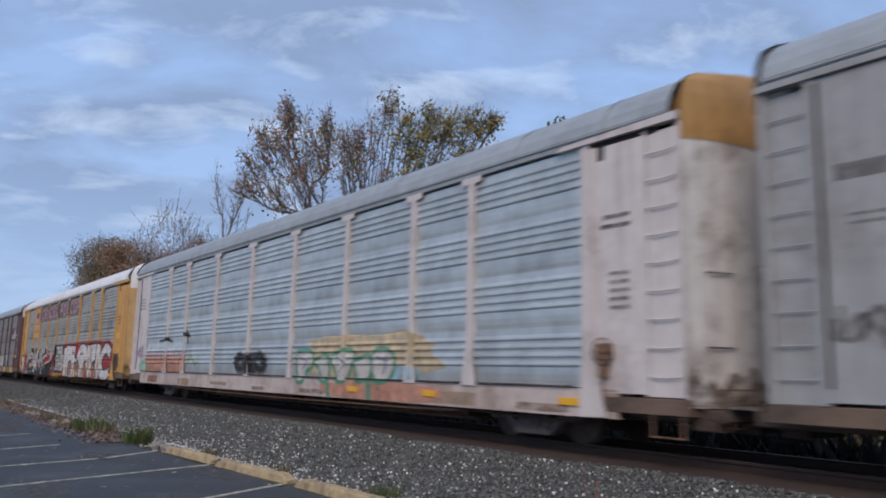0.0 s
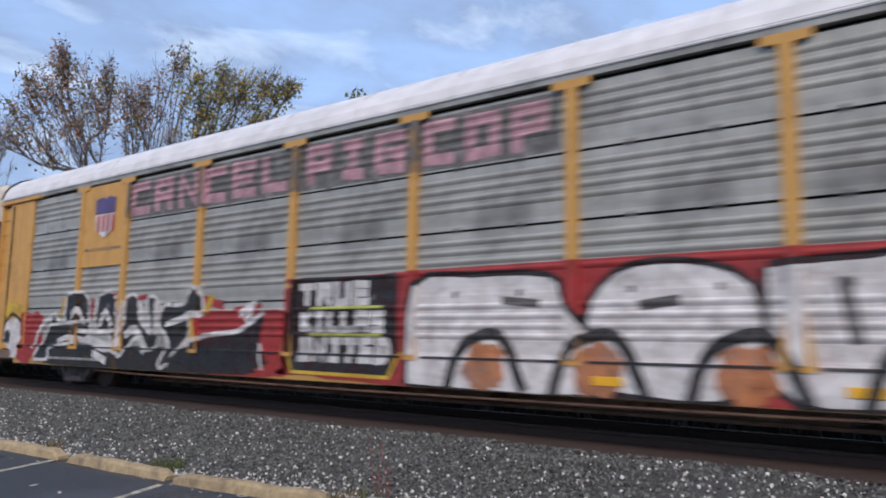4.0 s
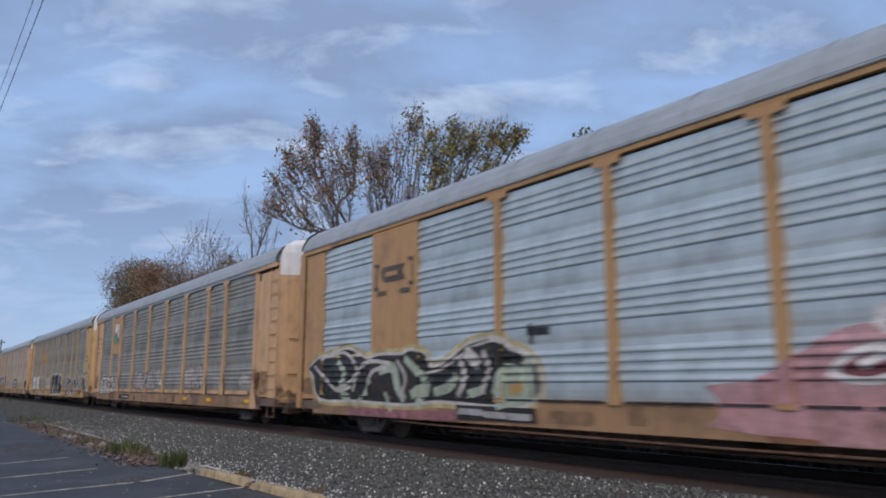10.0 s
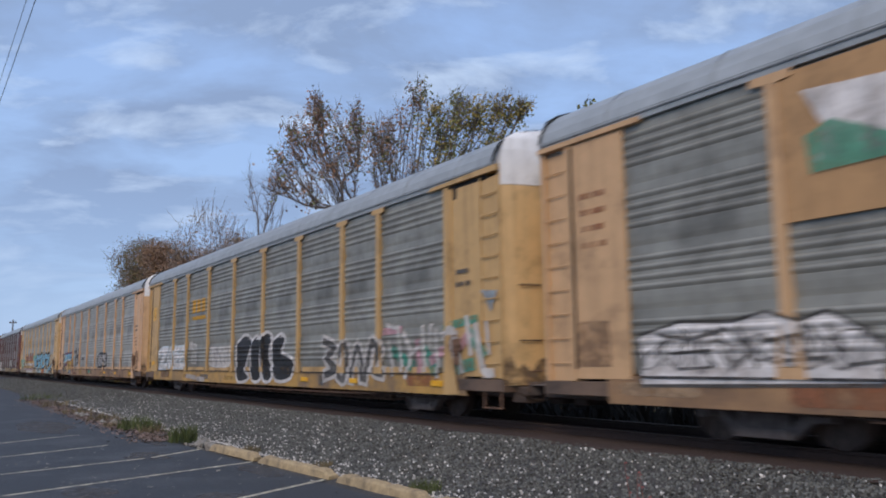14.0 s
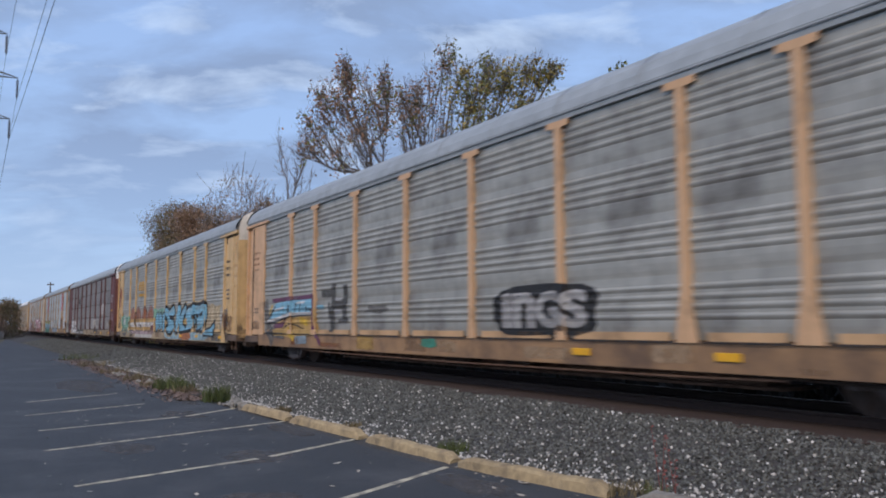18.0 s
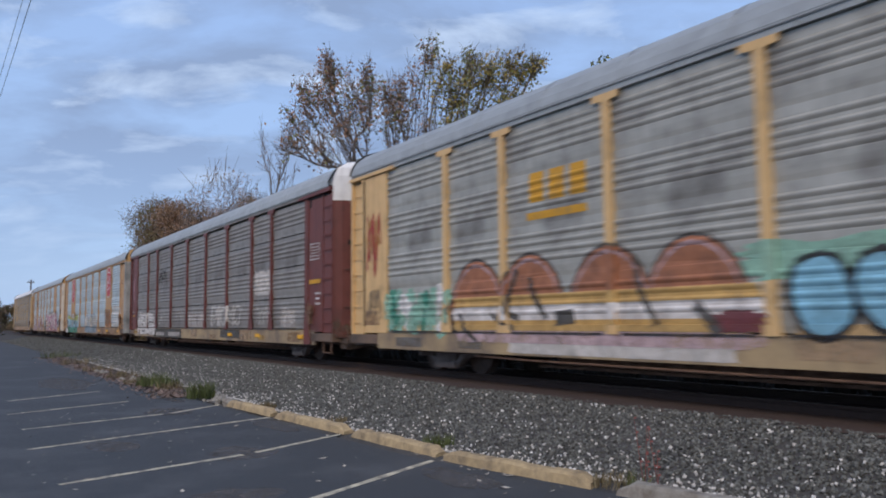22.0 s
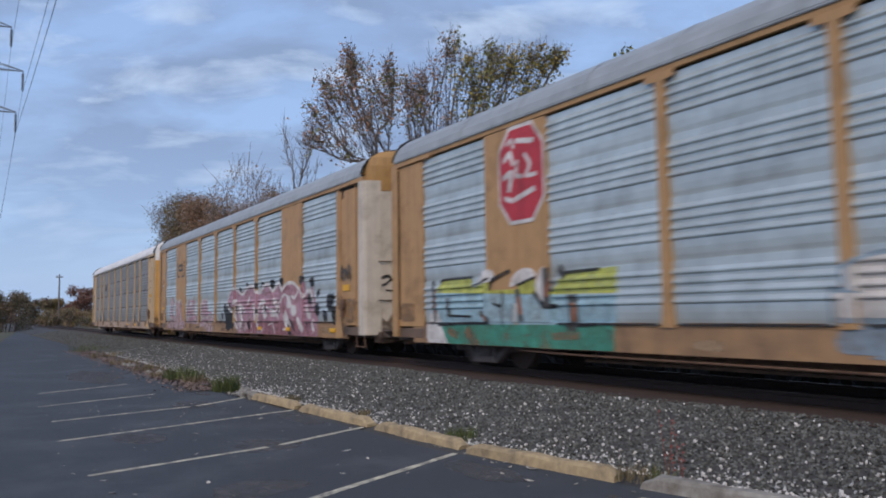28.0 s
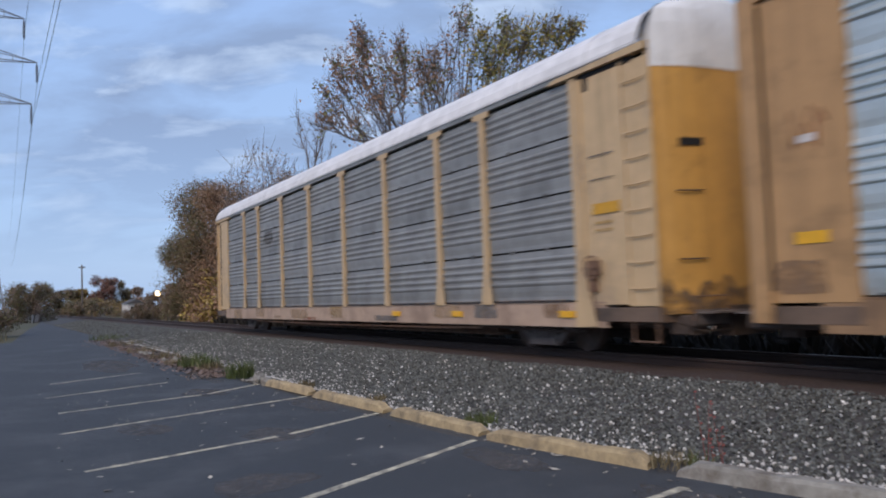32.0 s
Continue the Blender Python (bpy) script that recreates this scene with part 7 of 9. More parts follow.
    strokes(8, [([(20.59, 2.04), (20.79, 1.63), (20.86, 1.32), (20.59, 1.2)], 0.14), ([(20.17, 1.89), (20.06, 1.59), (19.77, 1.22)], 0.14), ([(19.35, 1.18), (19.14, 1.2)], 0.30), ([(21.34, 1.25), (21.06, 1.09), (20.69, 1.01)], 0.12), ([(22.47, 1.27), (22.31, 1.01), (21.88, 0.76)], 0.10)], "dim", "dark limbs between bubbles", 5)
    strokes(8, [([(17.6, 2.1), (17.5, 1.6), (17.2, 1.1)], 0.12), ([(16.4, 1.3), (16.1, 1.0)], 0.2), ([(22.9, 1.4), (22.7, 1.0)], 0.1)], "dim", "dark limbs between bubbles", 5)
    area(8, 20.8, 15.8, 0.54, 0.74, "pearl", "pale box on the sill", 0, 0.02, 6, 60, 20)
    area(8, 16.2, 15.3, 0.95, 1.25, "maroon", "dark wedge beside bubbles", 4, 0.2, 7)
    rng = random.Random(18)
    for i in range(30):
        u, z, r = 25.5 - 2.7 * (i % 10) / 10 + rng.uniform(-0.15, 0.15), 1.05 + 0.28 * (i // 10) + rng.uniform(-0.12, 0.12), rng.uniform(0.12, 0.24)
        area(8, u + r, u - r, z - r, z + r * 1.3, ("mint", "teal", "mint", "white", "mint")[i % 5], "mint and white blots of small letters", i % 3, 0.25, i, 24, 2.5)
    for i in range(3):
        bar(8, 20.15 - 0.55 * i, 19.75 - 0.55 * i, 3.3, 3.85, gold_mark, "plain gold mark", 0, "emblem_bar")
    bar(8, 20.25, 18.65, 2.98, 3.12, gold_mark, "gold underline", 0, "emblem_bar")
    scrawl(8, 26.6, 25.9, 2.2, 4.2, "red", "red sprayed tag", 0, 6, 0.07, 2)
    area(8, 26.6, 25.95, 2.9, 3.7, "ochre", "ochre sprayed patch", -0.5, 0.2, 6)
    scrawl(8, 26.6, 25.9, 1.2, 2.0, "dim", "black scribbled tag", 0, 8, 0.04, 3)
    bars(8, 1.5, 0.95, 3.1, 3.9, 3, "dim", "dark stencilled lines", 1, 6)
    bars(8, 1.4, 0.95, 2.2, 2.7, 3, "dim", "dark stencilled lines", 1, 9)
    area(8, 1.95, 1.1, 1.0, 1.9, "smoke", "sooty stain round the brake", 0, 0.2, 3)
    # car 9
    area(9, 6.4, 4.75, 2.08, 2.9, "pearl", "pale painted square", 0, 0.03, 3, 40, 12)
    scrawl(9, 11.8, 7.8, 1.0, 1.95, "pearl", "white outline tag", 0, 3, 0.06, 2)
    word(9, "PIGMO", 11.6, 7.9, 1.05, 1.8, "pearl", "thin white letters", 1, -0.01, 0.15)
    scrawl(9, 6.2, 4.8, 1.0, 1.7, "pearl", "white tag", 0, 5, 0.05, 3)
    area(9, 4.0, 2.7, 1.0, 1.62, "silver", "pale painted patch", 0, 0.08, 6)
    scrawl(9, 3.9, 2.7, 1.05, 1.6, "pearl", "white tag", 1, 7, 0.05, 3)
    outline(9, [(25.45, 1), (25.44, 1.18), (25.36, 1.35), (25.15, 1.46), (24.96, 1.5), (24.97, 1.68), (24.83, 1.77), (24.62, 1.74), (24.54, 1.64), (24.28, 1.62), (24.25, 1.73), (24.09, 1.76), (23.88, 1.71), (23.76, 1.75), (23.5, 1.74), (23.37, 1.66), (23.23, 1.63), (23.03, 1.6), (22.99, 1.68), (22.82, 1.71), (22.68, 1.66), (22.61, 1.59), (22.57, 1.71), (22.41, 1.73), (22.25, 1.7), (22.16, 1.61), (22.06, 1.69), (21.87, 1.69), (21.76, 1.63), (21.75, 1.48), (21.61, 1.5), (21.47, 1.44), (21.41, 1.32), (21.32, 1.17), (21.25, 0.98)], "white", "white mass of rounded letters", 1)
    outline(9, [(25.39, 0.95), (21.18, 0.96), (21.19, 0.8), (21.3, 0.61), (22.41, 0.62), (23, 0.63), (23.96, 0.61), (25.07, 0.61), (25.2, 0.71)], "white", "white lower part of letters on the sill", 1)
    strokes(9, [([(24.92, 1.77), (24.77, 1.81), (24.6, 1.75)], 0.046), ([(24.19, 1.77), (24.05, 1.8), (23.91, 1.75)], 0.046), ([(23.8, 1.76), (23.61, 1.79), (23.43, 1.75)], 0.046), ([(22.95, 1.71), (22.82, 1.74), (22.68, 1.71)], 0.041), ([(22.57, 1.75), (22.41, 1.77), (22.26, 1.73)], 0.041), ([(22.06, 1.71), (21.92, 1.73), (21.81, 1.7)], 0.041), ([(23.93, 1.53), (23.82, 1.5), (23.69, 1.51)], 0.071), ([(24.39, 1.17), (24.21, 1.12), (24.04, 1.13)], 0.092), ([(23.53, 1.12), (23.39, 1.14), (23.23, 1.12)], 0.071), ([(22.75, 1.18), (22.58, 1.22), (22.39, 1.23)], 0.082), ([(21.88, 1.32), (21.73, 1.33), (21.6, 1.32)], 0.061), ([(21.78, 1.22), (21.64, 1.2), (21.58, 1.12)], 0.092), ([(22.17, 1.09), (22.06, 1.07)], 0.051), ([(24.72, 0.94), (24.53, 0.92)], 0.061), ([(24.06, 0.78), (23.76, 0.77), (23.4, 0.81)], 0.071), ([(21.76, 1.49), (21.79, 1.42)], 0.046), ([(24.54, 1.64), (24.58, 1.43)], 0.036), ([(23.37, 1.66), (23.28, 1.6)], 0.041)], "dim", "dark folds between white letters", 3)
    strokes(9, [([(25.02, 1.3), (25.1, 1.14), (25.09, 1.01)], 0.102), ([(24.58, 1.4), (24.7, 1.26), (24.65, 1.07)], 0.082), ([(24.26, 1.37), (23.91, 1.3), (23.61, 1.31)], 0.082), ([(23.1, 1.5), (23.09, 1.22)], 0.061), ([(22.6, 1.33), (22.3, 1.26), (22.01, 1.24)], 0.092), ([(22.19, 1.56), (22.11, 1.4)], 0.071), ([(21.53, 1.25), (21.41, 1.1)], 0.071), ([(22.69, 0.9), (22.42, 0.86)], 0.071), ([(21.88, 0.88), (21.7, 0.78), (21.65, 0.65)], 0.133), ([(23.37, 1.6), (23.25, 1.39), (23.4, 1.23)], 0.061)], "grey", "grey shading of white letters", 2)
    for ring in ([(24.96, 0.86), (24.68, 0.86), (24.58, 0.75), (24.56, 0.62), (24.92, 0.62)], [(22.1, 0.7), (21.85, 0.71), (21.86, 0.62), (22.11, 0.62)], [(23.1, 0.67), (22.44, 0.66), (22.44, 0.63), (23.07, 0.62)]):
        outline(9, ring, "earthen", "bare rusty sill between white paint", 2)
    outline(9, [(23.13, 1.12), (22.43, 1.13), (22.41, 1.01), (22.63, 0.96), (22.98, 0.98)], "pearl", "grey-white smear under a post", 3)
    outline(9, [(22.99, 1.64), (22.84, 1.71), (22.69, 1.62), (22.74, 1.37), (22.82, 1.17), (22.99, 1.17), (23.02, 1.41)], "white", "white letter over a post", 3)
    scrawl(9, 20.4, 19.3, 1.1, 1.75, "pearl", "white round tag", 0, 9, 0.05, 2)
    scrawl(9, 17.3, 15.7, 1.2, 1.85, "silver", "faint white tag", 0, 11, 0.05, 4)
    area(9, 14.95, 12.5, 1.0, 1.6, "silver", "pale painted patch", 0, 0.04, 5, 40, 10)
    scrawl(9, 20.7, 19.1, 3.1, 3.8, "dim", "dark smudged tag", 0, 4, 0.12, 3)
    for a, b, c, d in ((1.48, 0.82, 3.40, 3.43), (1.48, 0.82, 2.95, 2.98), (1.48, 1.45, 2.98, 3.4), (0.85, 0.82, 2.98, 3.4)):
        bar(9, a, b, c, d, "white", "white painted frame", 1, "frame_line")
    bars(9, 1.4, 0.9, 3.02, 3.36, 4, "pearl", "small white stencilled lines", 1, 3)
    bar(9, 1.55, 0.75, 2.26, 2.38, gold_mark, "yellow painted line", 1, "label")
    bars(9, 1.1, 0.75, 1.6, 2.05, 3, "white", "white stencilled lines", 1, 3)
    scrawl(9, 26.55, 26.2, 2.3, 4.0, "rose", "pale pink upright tag", 0, 5, 0.05, 2)
    bar(9, 26.6, 26.0, 1.55, 1.63, gold_mark, "yellow painted line", 1, "label")
    bars(9, 26.6, 26.0, 1.75, 1.85, 1, "pearl", "pale stencilled line", 1, 3)
    area(9, 21.4, 16.0, 0.51, 0.91, "dim", "dark paint on the sill", 0, 0.02, 6, 60, 20)
    area(9, 10.2, 7.9, 0.6, 0.91, "dim", "dark paint on the sill", 0, 0.02, 7, 60, 20)
    bar(9, 20.9, 19.2, 0.58, 0.74, "silver", "pale box on the sill", 1)
    bar(9, 18.4, 16.3, 0.58, 0.76, "silver", "pale box on the sill", 1)
    # car 10: red octagon signs, white tag, green and yellow piece
    for u, a in ((5.65, 0.74), (21.7, 0.74)):
        for s_, m_, l_, t_ in ((1.0, "white", 1, "white edge of an octagon sign"), (0.92, "signred", 2, "red octagon sign")):
            c_, d_ = a * s_, 0.98 * s_
            drawn(10, polygons([[(u - c_, 3.86 - d_ * 0.55), (u - c_ * 0.5, 3.86 - d_), (u + c_ * 0.5, 3.86 - d_), (u + c_, 3.86 - d_ * 0.55), (u + c_, 3.86 + d_ * 0.55), (u + c_ * 0.5, 3.86 + d_), (u - c_ * 0.5, 3.86 + d_), (u - c_, 3.86 + d_ * 0.55)]]), m_, l_, t_, "octagon_sign")
        strokes(10, [([(u + 0.42, 4.5), (u + 0.3, 4.56), (u + 0.22, 4.42)], 0.09), ([(u + 0.1, 4.52), (u - 0.38, 4.44)], 0.12), ([(u + 0.5, 4.2), (u + 0.34, 4.3), (u + 0.24, 4.1)], 0.12), ([(u + 0.1, 4.1), (u + 0.14, 3.85), (u - 0.05, 3.8)], 0.10)], "white", "plain white shapes on a sign", 3)
        strokes(10, [([(u - 0.15, 4.2), (u - 0.3, 4.0), (u - 0.2, 3.8), (u - 0.46, 3.78)], 0.10), ([(u + 0.52, 3.85), (u + 0.3, 3.9), (u + 0.36, 3.6)], 0.14), ([(u + 0.48, 3.42), (u + 0.3, 3.36)], 0.12), ([(u + 0.15, 3.38), (u - 0.4, 3.5)], 0.13)], "white", "plain white shapes on a sign", 3)
    area(10, 6.6, 4.7, 0.95, 2.0, "rust", "brown stain on a plain sheet", 0, 0.2, 4, 60)
    strokes(10, [([(4.31, 2.15), (3.35, 2.23), (2.39, 2.12)], 0.14), ([(4.2, 2.05), (4.11, 1.33), (4.25, 1.09)], 0.22), ([(3.45, 2.24), (3.19, 1.53), (3.41, 1.08)], 0.16), ([(2.76, 2.16), (2.66, 1.29)], 0.18), ([(4.21, 1.81), (2.97, 1.84), (1.97, 1.7)], 0.12), ([(4.35, 1.33), (3.19, 1.4), (2, 1.28)], 0.12)], "white", "white smeared letters", 2)
    strokes(10, [([(2.2, 2.25), (2.06, 1.71), (2.19, 1.07)], 0.2), ([(1.69, 2.13), (1.38, 1.83)], 0.2), ([(3.93, 1.03), (3.01, 1.25), (2.46, 0.99)], 0.12), ([(3.16, 1.99), (2.33, 1.61)], 0.12)], "white", "white smeared letters", 2)
    strokes(10, [([(6.69, 1.93), (5.14, 1.86)], 0.5), ([(6.44, 1.38), (5.16, 1.48)], 0.6)], "earthen", "grey-brown stain on a plain sheet", 0)
    outline(10, [(25.08, 1.64), (24.8, 1.93), (23.6, 1.91), (23.53, 1.69), (22.89, 1.82), (22.84, 1.63), (21.87, 1.62), (21.84, 1.73), (21.35, 1.81), (21.31, 1.5)], "lime", "yellow-green top band", 1, sharp=True)
    outline(10, [(20.9, 1.49), (20.56, 1.89), (19.65, 1.9), (19.2, 1.91), (19.22, 1.47), (19.67, 1.48)], "lime", "yellow-green top band", 1, sharp=True)
    outline(10, [(25.19, 1.65), (19.23, 1.44), (19.26, 0.94), (25.21, 0.93)], "sky", "pale blue band of a piece", 1, sharp=True)
    outline(10, [(24.84, 0.93), (19.26, 0.94), (19.28, 0.5), (24.58, 0.5)], "teal", "green band along the sill", 1, sharp=True)
    outline(10, [(23.42, 1.78), (23.17, 1.96), (22.94, 2.06), (22.72, 2.01), (22.65, 1.86), (22.84, 1.8)], "white", "white cloud tops of a piece", 2)
    outline(10, [(22.14, 1.66), (22, 1.9), (21.66, 2.02), (21.39, 1.97), (21.33, 1.81), (21.77, 1.74)], "white", "white cloud tops of a piece", 2)
    outline(10, [(21.32, 1.67), (21.22, 1.89), (21.06, 2.01), (20.99, 1.73), (21.04, 1.42), (21.23, 1.38)], "white", "white cloud tops of a piece", 2)
    strokes(10, [([(24.81, 1.85), (24.73, 1.92), (23.57, 1.93)], 0.06), ([(23.48, 1.75), (22.89, 1.87)], 0.06), ([(22.83, 1.66), (22.73, 1.83), (22.14, 1.99)], 0.08), ([(21.86, 1.7), (21.35, 1.82)], 0.06), ([(20.56, 1.87), (19.65, 1.89)], 0.07), ([(24.9, 0.91), (23.64, 0.96), (22.93, 0.95)], 0.06)], "black", "black lines of a piece", 4)
    strokes(10, [([(20.46, 0.92), (19.71, 0.95)], 0.07), ([(24.55, 1.12), (23.63, 1.1)], 0.06), ([(21.32, 1.52), (21.08, 1.29), (20.75, 1.28)], 0.1), ([(22.69, 1.36), (22.43, 1.31), (22.37, 1.56)], 0.06), ([(22.43, 1.31), (22.38, 0.9)], 0.05)], "black", "black lines of a piece", 4)
    strokes(10, [([(25.18, 1.87), (25.14, 0.97)], 0.12), ([(24.54, 1.45), (24.52, 1.16)], 0.16), ([(21.87, 1.54), (21.78, 1.07)], 0.18), ([(20.98, 1.87), (20.97, 1.39)], 0.26), ([(20.31, 1.34), (20.3, 0.96)], 0.3), ([(23.21, 1.15), (22.93, 1.02)], 0.16)], "dim", "dark letter strokes", 4)
    strokes(10, [([(20.64, 1.92), (20.57, 1.85)], 0.2)], "dim", "dark letter strokes", 4)
    strokes(10, [([(25.11, 1.67), (25.05, 1.17)], 0.06), ([(21.83, 1.42), (21.78, 1.18)], 0.12), ([(20.93, 1.72), (20.97, 1.5)], 0.14), ([(20.28, 1.27), (20.31, 1.06)], 0.12), ([(23.13, 1.14), (22.99, 1.05)], 0.08)], "brick", "red-brown hearts of strokes", 5)
    strokes(10, [([(21.93, 1.3), (21.97, 1.03)], 0.1), ([(25.28, 1.07), (25.33, 0.67)], 0.2)], "white", "white shine of strokes", 5)
    strokes(10, [([(23.65, 0.75), (23.41, 0.54)], 0.3), ([(24.42, 0.79), (24.16, 0.7)], 0.2), ([(20.78, 0.73), (20.18, 0.75)], 0.16)], "earthen", "worn patches in green paint", 3)
    drawn(10, polygons([[(25.4, 0.5), (24.5, 0.5), (25.0, 1.2), (25.25, 1.2)]]), "white", 2, "white sprayed wedge")
    area(10, 15.3, 10.1, 0.55, 1.0, "slate", "slate paint along the sill", 0, 0.08, 5, 60, 6)
    blocks(10, 15.2, 10.3, 0.95, 1.9, 5, "pearl", "slate", "white and yellow letters", 8, lean=0.25, cut="lime")
    bars(10, 1.5, 0.9, 3.5, 3.8, 2, "rust", "dark stencilled lines", 1, 4)
    bar(10, 0.55, 0.25, 2.65, 2.95, "rose", "small pale label on the ladder bay", 1, "label")
    # car 11: large pink word with black spots
    area(11, 13.7, 12.4, 0.6, 1.7, "black", "black ground of a piece", 0, 0.2, 4, 60)
    drawn(11, polygons([disc(u, z, r, r * 1.05, 12) for u, z, r in ((14.2, 1.2, 0.14), (13.8, 1.5, 0.2), (14.4, 0.95, 0.1), (4.1, 1.75, 0.22), (3.5, 1.35, 0.2), (3.45, 1.85, 0.13), (2.5, 1.55, 0.26), (2.9, 1.15, 0.18), (2.2, 1.2, 0.22), (2.25, 1.7, 0.12), (2.1, 1.0, 0.12))]), "black", 0, "black sprayed spots")
    crest = smooth_line([(12.63, 1.38), (13.09, 1.45), (13.35, 1.9), (12.78, 2.27), (12.06, 2.24), (11.35, 2.02), (10.61, 2.27), (9.91, 2.3), (9.55, 2.1), (9.1, 2.03), (8.55, 2.3), (8.05, 2.25), (7.7, 2.05), (7.07, 2.3), (6.75, 2.24), (6.59, 2.05), (6.11, 2.24), (5.45, 2.24), (4.94, 2.02), (4.6, 1.75)])
    drawn(11, polygons([[(12.49, 1.6)] + crest[4:] + [(3.95, 2.1), (3.6, 1.6), (3.34, 0.52), (11.77, 0.52), (12.13, 1.0), (12.2, 1.55)]]), "plum", 0, "pink ground of large letters")
    area(11, 11.2, 3.5, 0.53, 1.0, "roan", "dull red lower edge of letters", 1, 0.05, 7, 80, 6)
    drawn(11, brush([(crest, 0.12)]), "white", 2, "white outline of large letters", "letter_edge")
    for pts, w in (([(12.63, 1.4), (12.42, 1.7), (12.06, 1.74), (12.19, 1.2), (12.06, 0.85), (11.85, 0.68)], 0.208), ([(11.74, 1.66), (11.46, 1.35), (11.4, 1.0), (11.35, 0.72)], 0.284), ([(11.52, 1.6), (11.18, 1.5), (10.95, 1.3)], 0.132),
                   ([(10.38, 1.95), (10.44, 1.75), (10.59, 1.62)], 0.17), ([(9.91, 1.6), (9.61, 1.38), (9.32, 1.15)], 0.321), ([(9.61, 1.15), (9.38, 0.95), (9.2, 0.75)], 0.189), ([(9.32, 1.35), (9.1, 1.55), (8.75, 1.7), (8.4, 1.68)], 0.17),
                   ([(8.68, 1.65), (8.7, 1.4), (8.55, 1.2), (8.3, 1.25)], 0.284), ([(7.9, 1.22), (7.59, 1.26), (7.28, 1.2)], 0.246), ([(7.59, 1.7), (7.38, 1.66), (7.22, 1.72)], 0.284), ([(7.28, 1.42), (7.07, 1.5), (6.85, 1.42), (6.8, 1.25)], 0.227),
                   ([(7.01, 1.2), (6.85, 1.5), (6.54, 1.8), (6.22, 1.88), (5.89, 1.78)], 0.095), ([(6.06, 1.65), (5.87, 1.62), (5.67, 1.7)], 0.454), ([(6.33, 1.25), (6.11, 1.0), (5.84, 0.75)], 0.454), ([(5.67, 1.42), (5.4, 1.32), (5.19, 1.42)], 0.378), ([(5.67, 1.85), (5.36, 1.75), (5.02, 1.95)], 0.113),
                   ([(5.11, 1.1), (4.85, 0.85), (4.6, 0.7)], 0.265), ([(4.6, 1.75), (4.31, 1.95), (3.95, 1.85), (3.75, 1.45)], 0.151), ([(4.38, 1.5), (4.24, 1.2), (4.02, 1.15)], 0.246), ([(3.9, 1.05), (3.75, 0.8), (3.65, 0.65)], 0.189)):
        drawn(11, brush([(smooth_line(pts), w)], 0.3, False), "white", 3, "white highlight on large letters")
    for ring in ([(12.2, 1.6), (11.95, 1.6), (12.06, 1.2)], [(11.29, 1.5), (11.01, 1.42), (11.18, 1.25)], [(9.44, 1.45), (9.26, 1.3), (9.5, 1.25)], [(8.55, 1.55), (8.3, 1.52), (8.38, 1.3), (8.58, 1.3)], [(7.12, 1.45), (6.91, 1.4), (6.96, 1.22), (7.09, 1.25)], [(10.5, 1.1), (10.2, 0.9), (10.15, 0.72), (10.44, 0.85)], [(5.84, 1.1), (5.56, 0.95), (5.27, 0.65), (5.62, 0.75)], [(4.38, 1.0), (4.2, 0.9), (4.28, 0.7)]):
        drawn(11, polygons([ring]), "black", 4, "black notch between letters")
    for u, z, r in ((11.57, 2.17, 0.17), (10.67, 2.35, 0.14), (9.5, 2.3, 0.15), (8.8, 2.28, 0.17), (7.7, 2.25, 0.27), (6.64, 2.3, 0.2), (4.77, 2.3, 0.2), (3.95, 2.2, 0.2)):
        area(11, u + r, u - r, z - r * 0.7, z + r * 0.8, "black", "black sprayed blot round letters", -0.5, 0.15, int(u * 10))
    strokes(11, [([(9.97, 0.89), (9.94, 0.57)], 0.06), ([(9.27, 0.89), (9.19, 0.57)], 0.09), ([(7.99, 0.84), (7.62, 0.92)], 0.05), ([(7.5, 0.91), (7.32, 0.57)], 0.07), ([(8.88, 0.58), (8.54, 0.72)], 0.06), ([(7.24, 1.32), (7.11, 1.11)], 0.16), ([(6.43, 0.69), (6.07, 0.74)], 0.09), ([(11.64, 1.61), (11.18, 1.38)], 0.07), ([(9.88, 1.55), (9.61, 1.23), (9.43, 0.99)], 0.13), ([(8.31, 1.5), (7.93, 1.4), (7.52, 1.41)], 0.06), ([(11.77, 1.48), (11.65, 1.09), (11.75, 0.7)], 0.1)], "white", "white slashes on large letters", 4)
    strokes(11, [([(11.32, 2.06), (10.9, 2.14), (10.84, 1.72)], 0.14), ([(10.69, 1.5), (10.16, 1.64), (9.95, 1.43)], 0.12), ([(8.58, 1.94), (8.01, 1.99), (7.7, 1.84)], 0.1), ([(6.92, 2.11), (6.84, 1.82), (6.94, 1.59)], 0.16), ([(9.08, 1.64), (8.59, 1.69), (7.92, 1.66)], 0.07), ([(6.57, 1.96), (6.23, 2.08), (5.81, 2.08)], 0.1), ([(6.42, 1.68), (6.4, 1.3)], 0.14)], "roan", "dull red shading of large letters", 1)
    for ring in ([(11.44, 0.92), (10.67, 0.92), (10.45, 0.68), (10.96, 0.59), (11.27, 0.63)], [(10.7, 1.16), (10.24, 1.16), (10.2, 1.01), (10.77, 0.99)], [(11.75, 0.84), (11.49, 0.87), (11.33, 0.61), (11.72, 0.57)]):
        outline(11, ring, "blush", "pale pink patch of large letters", 2)
    for ring in ([(10.54, 0.92), (10.27, 0.92), (10.14, 0.68), (10.31, 0.67)], [(6.04, 0.9), (5.87, 0.84), (5.6, 0.54), (5.91, 0.55), (6.01, 0.73)]):
        outline(11, ring, "black", "black notch between letters", 5)
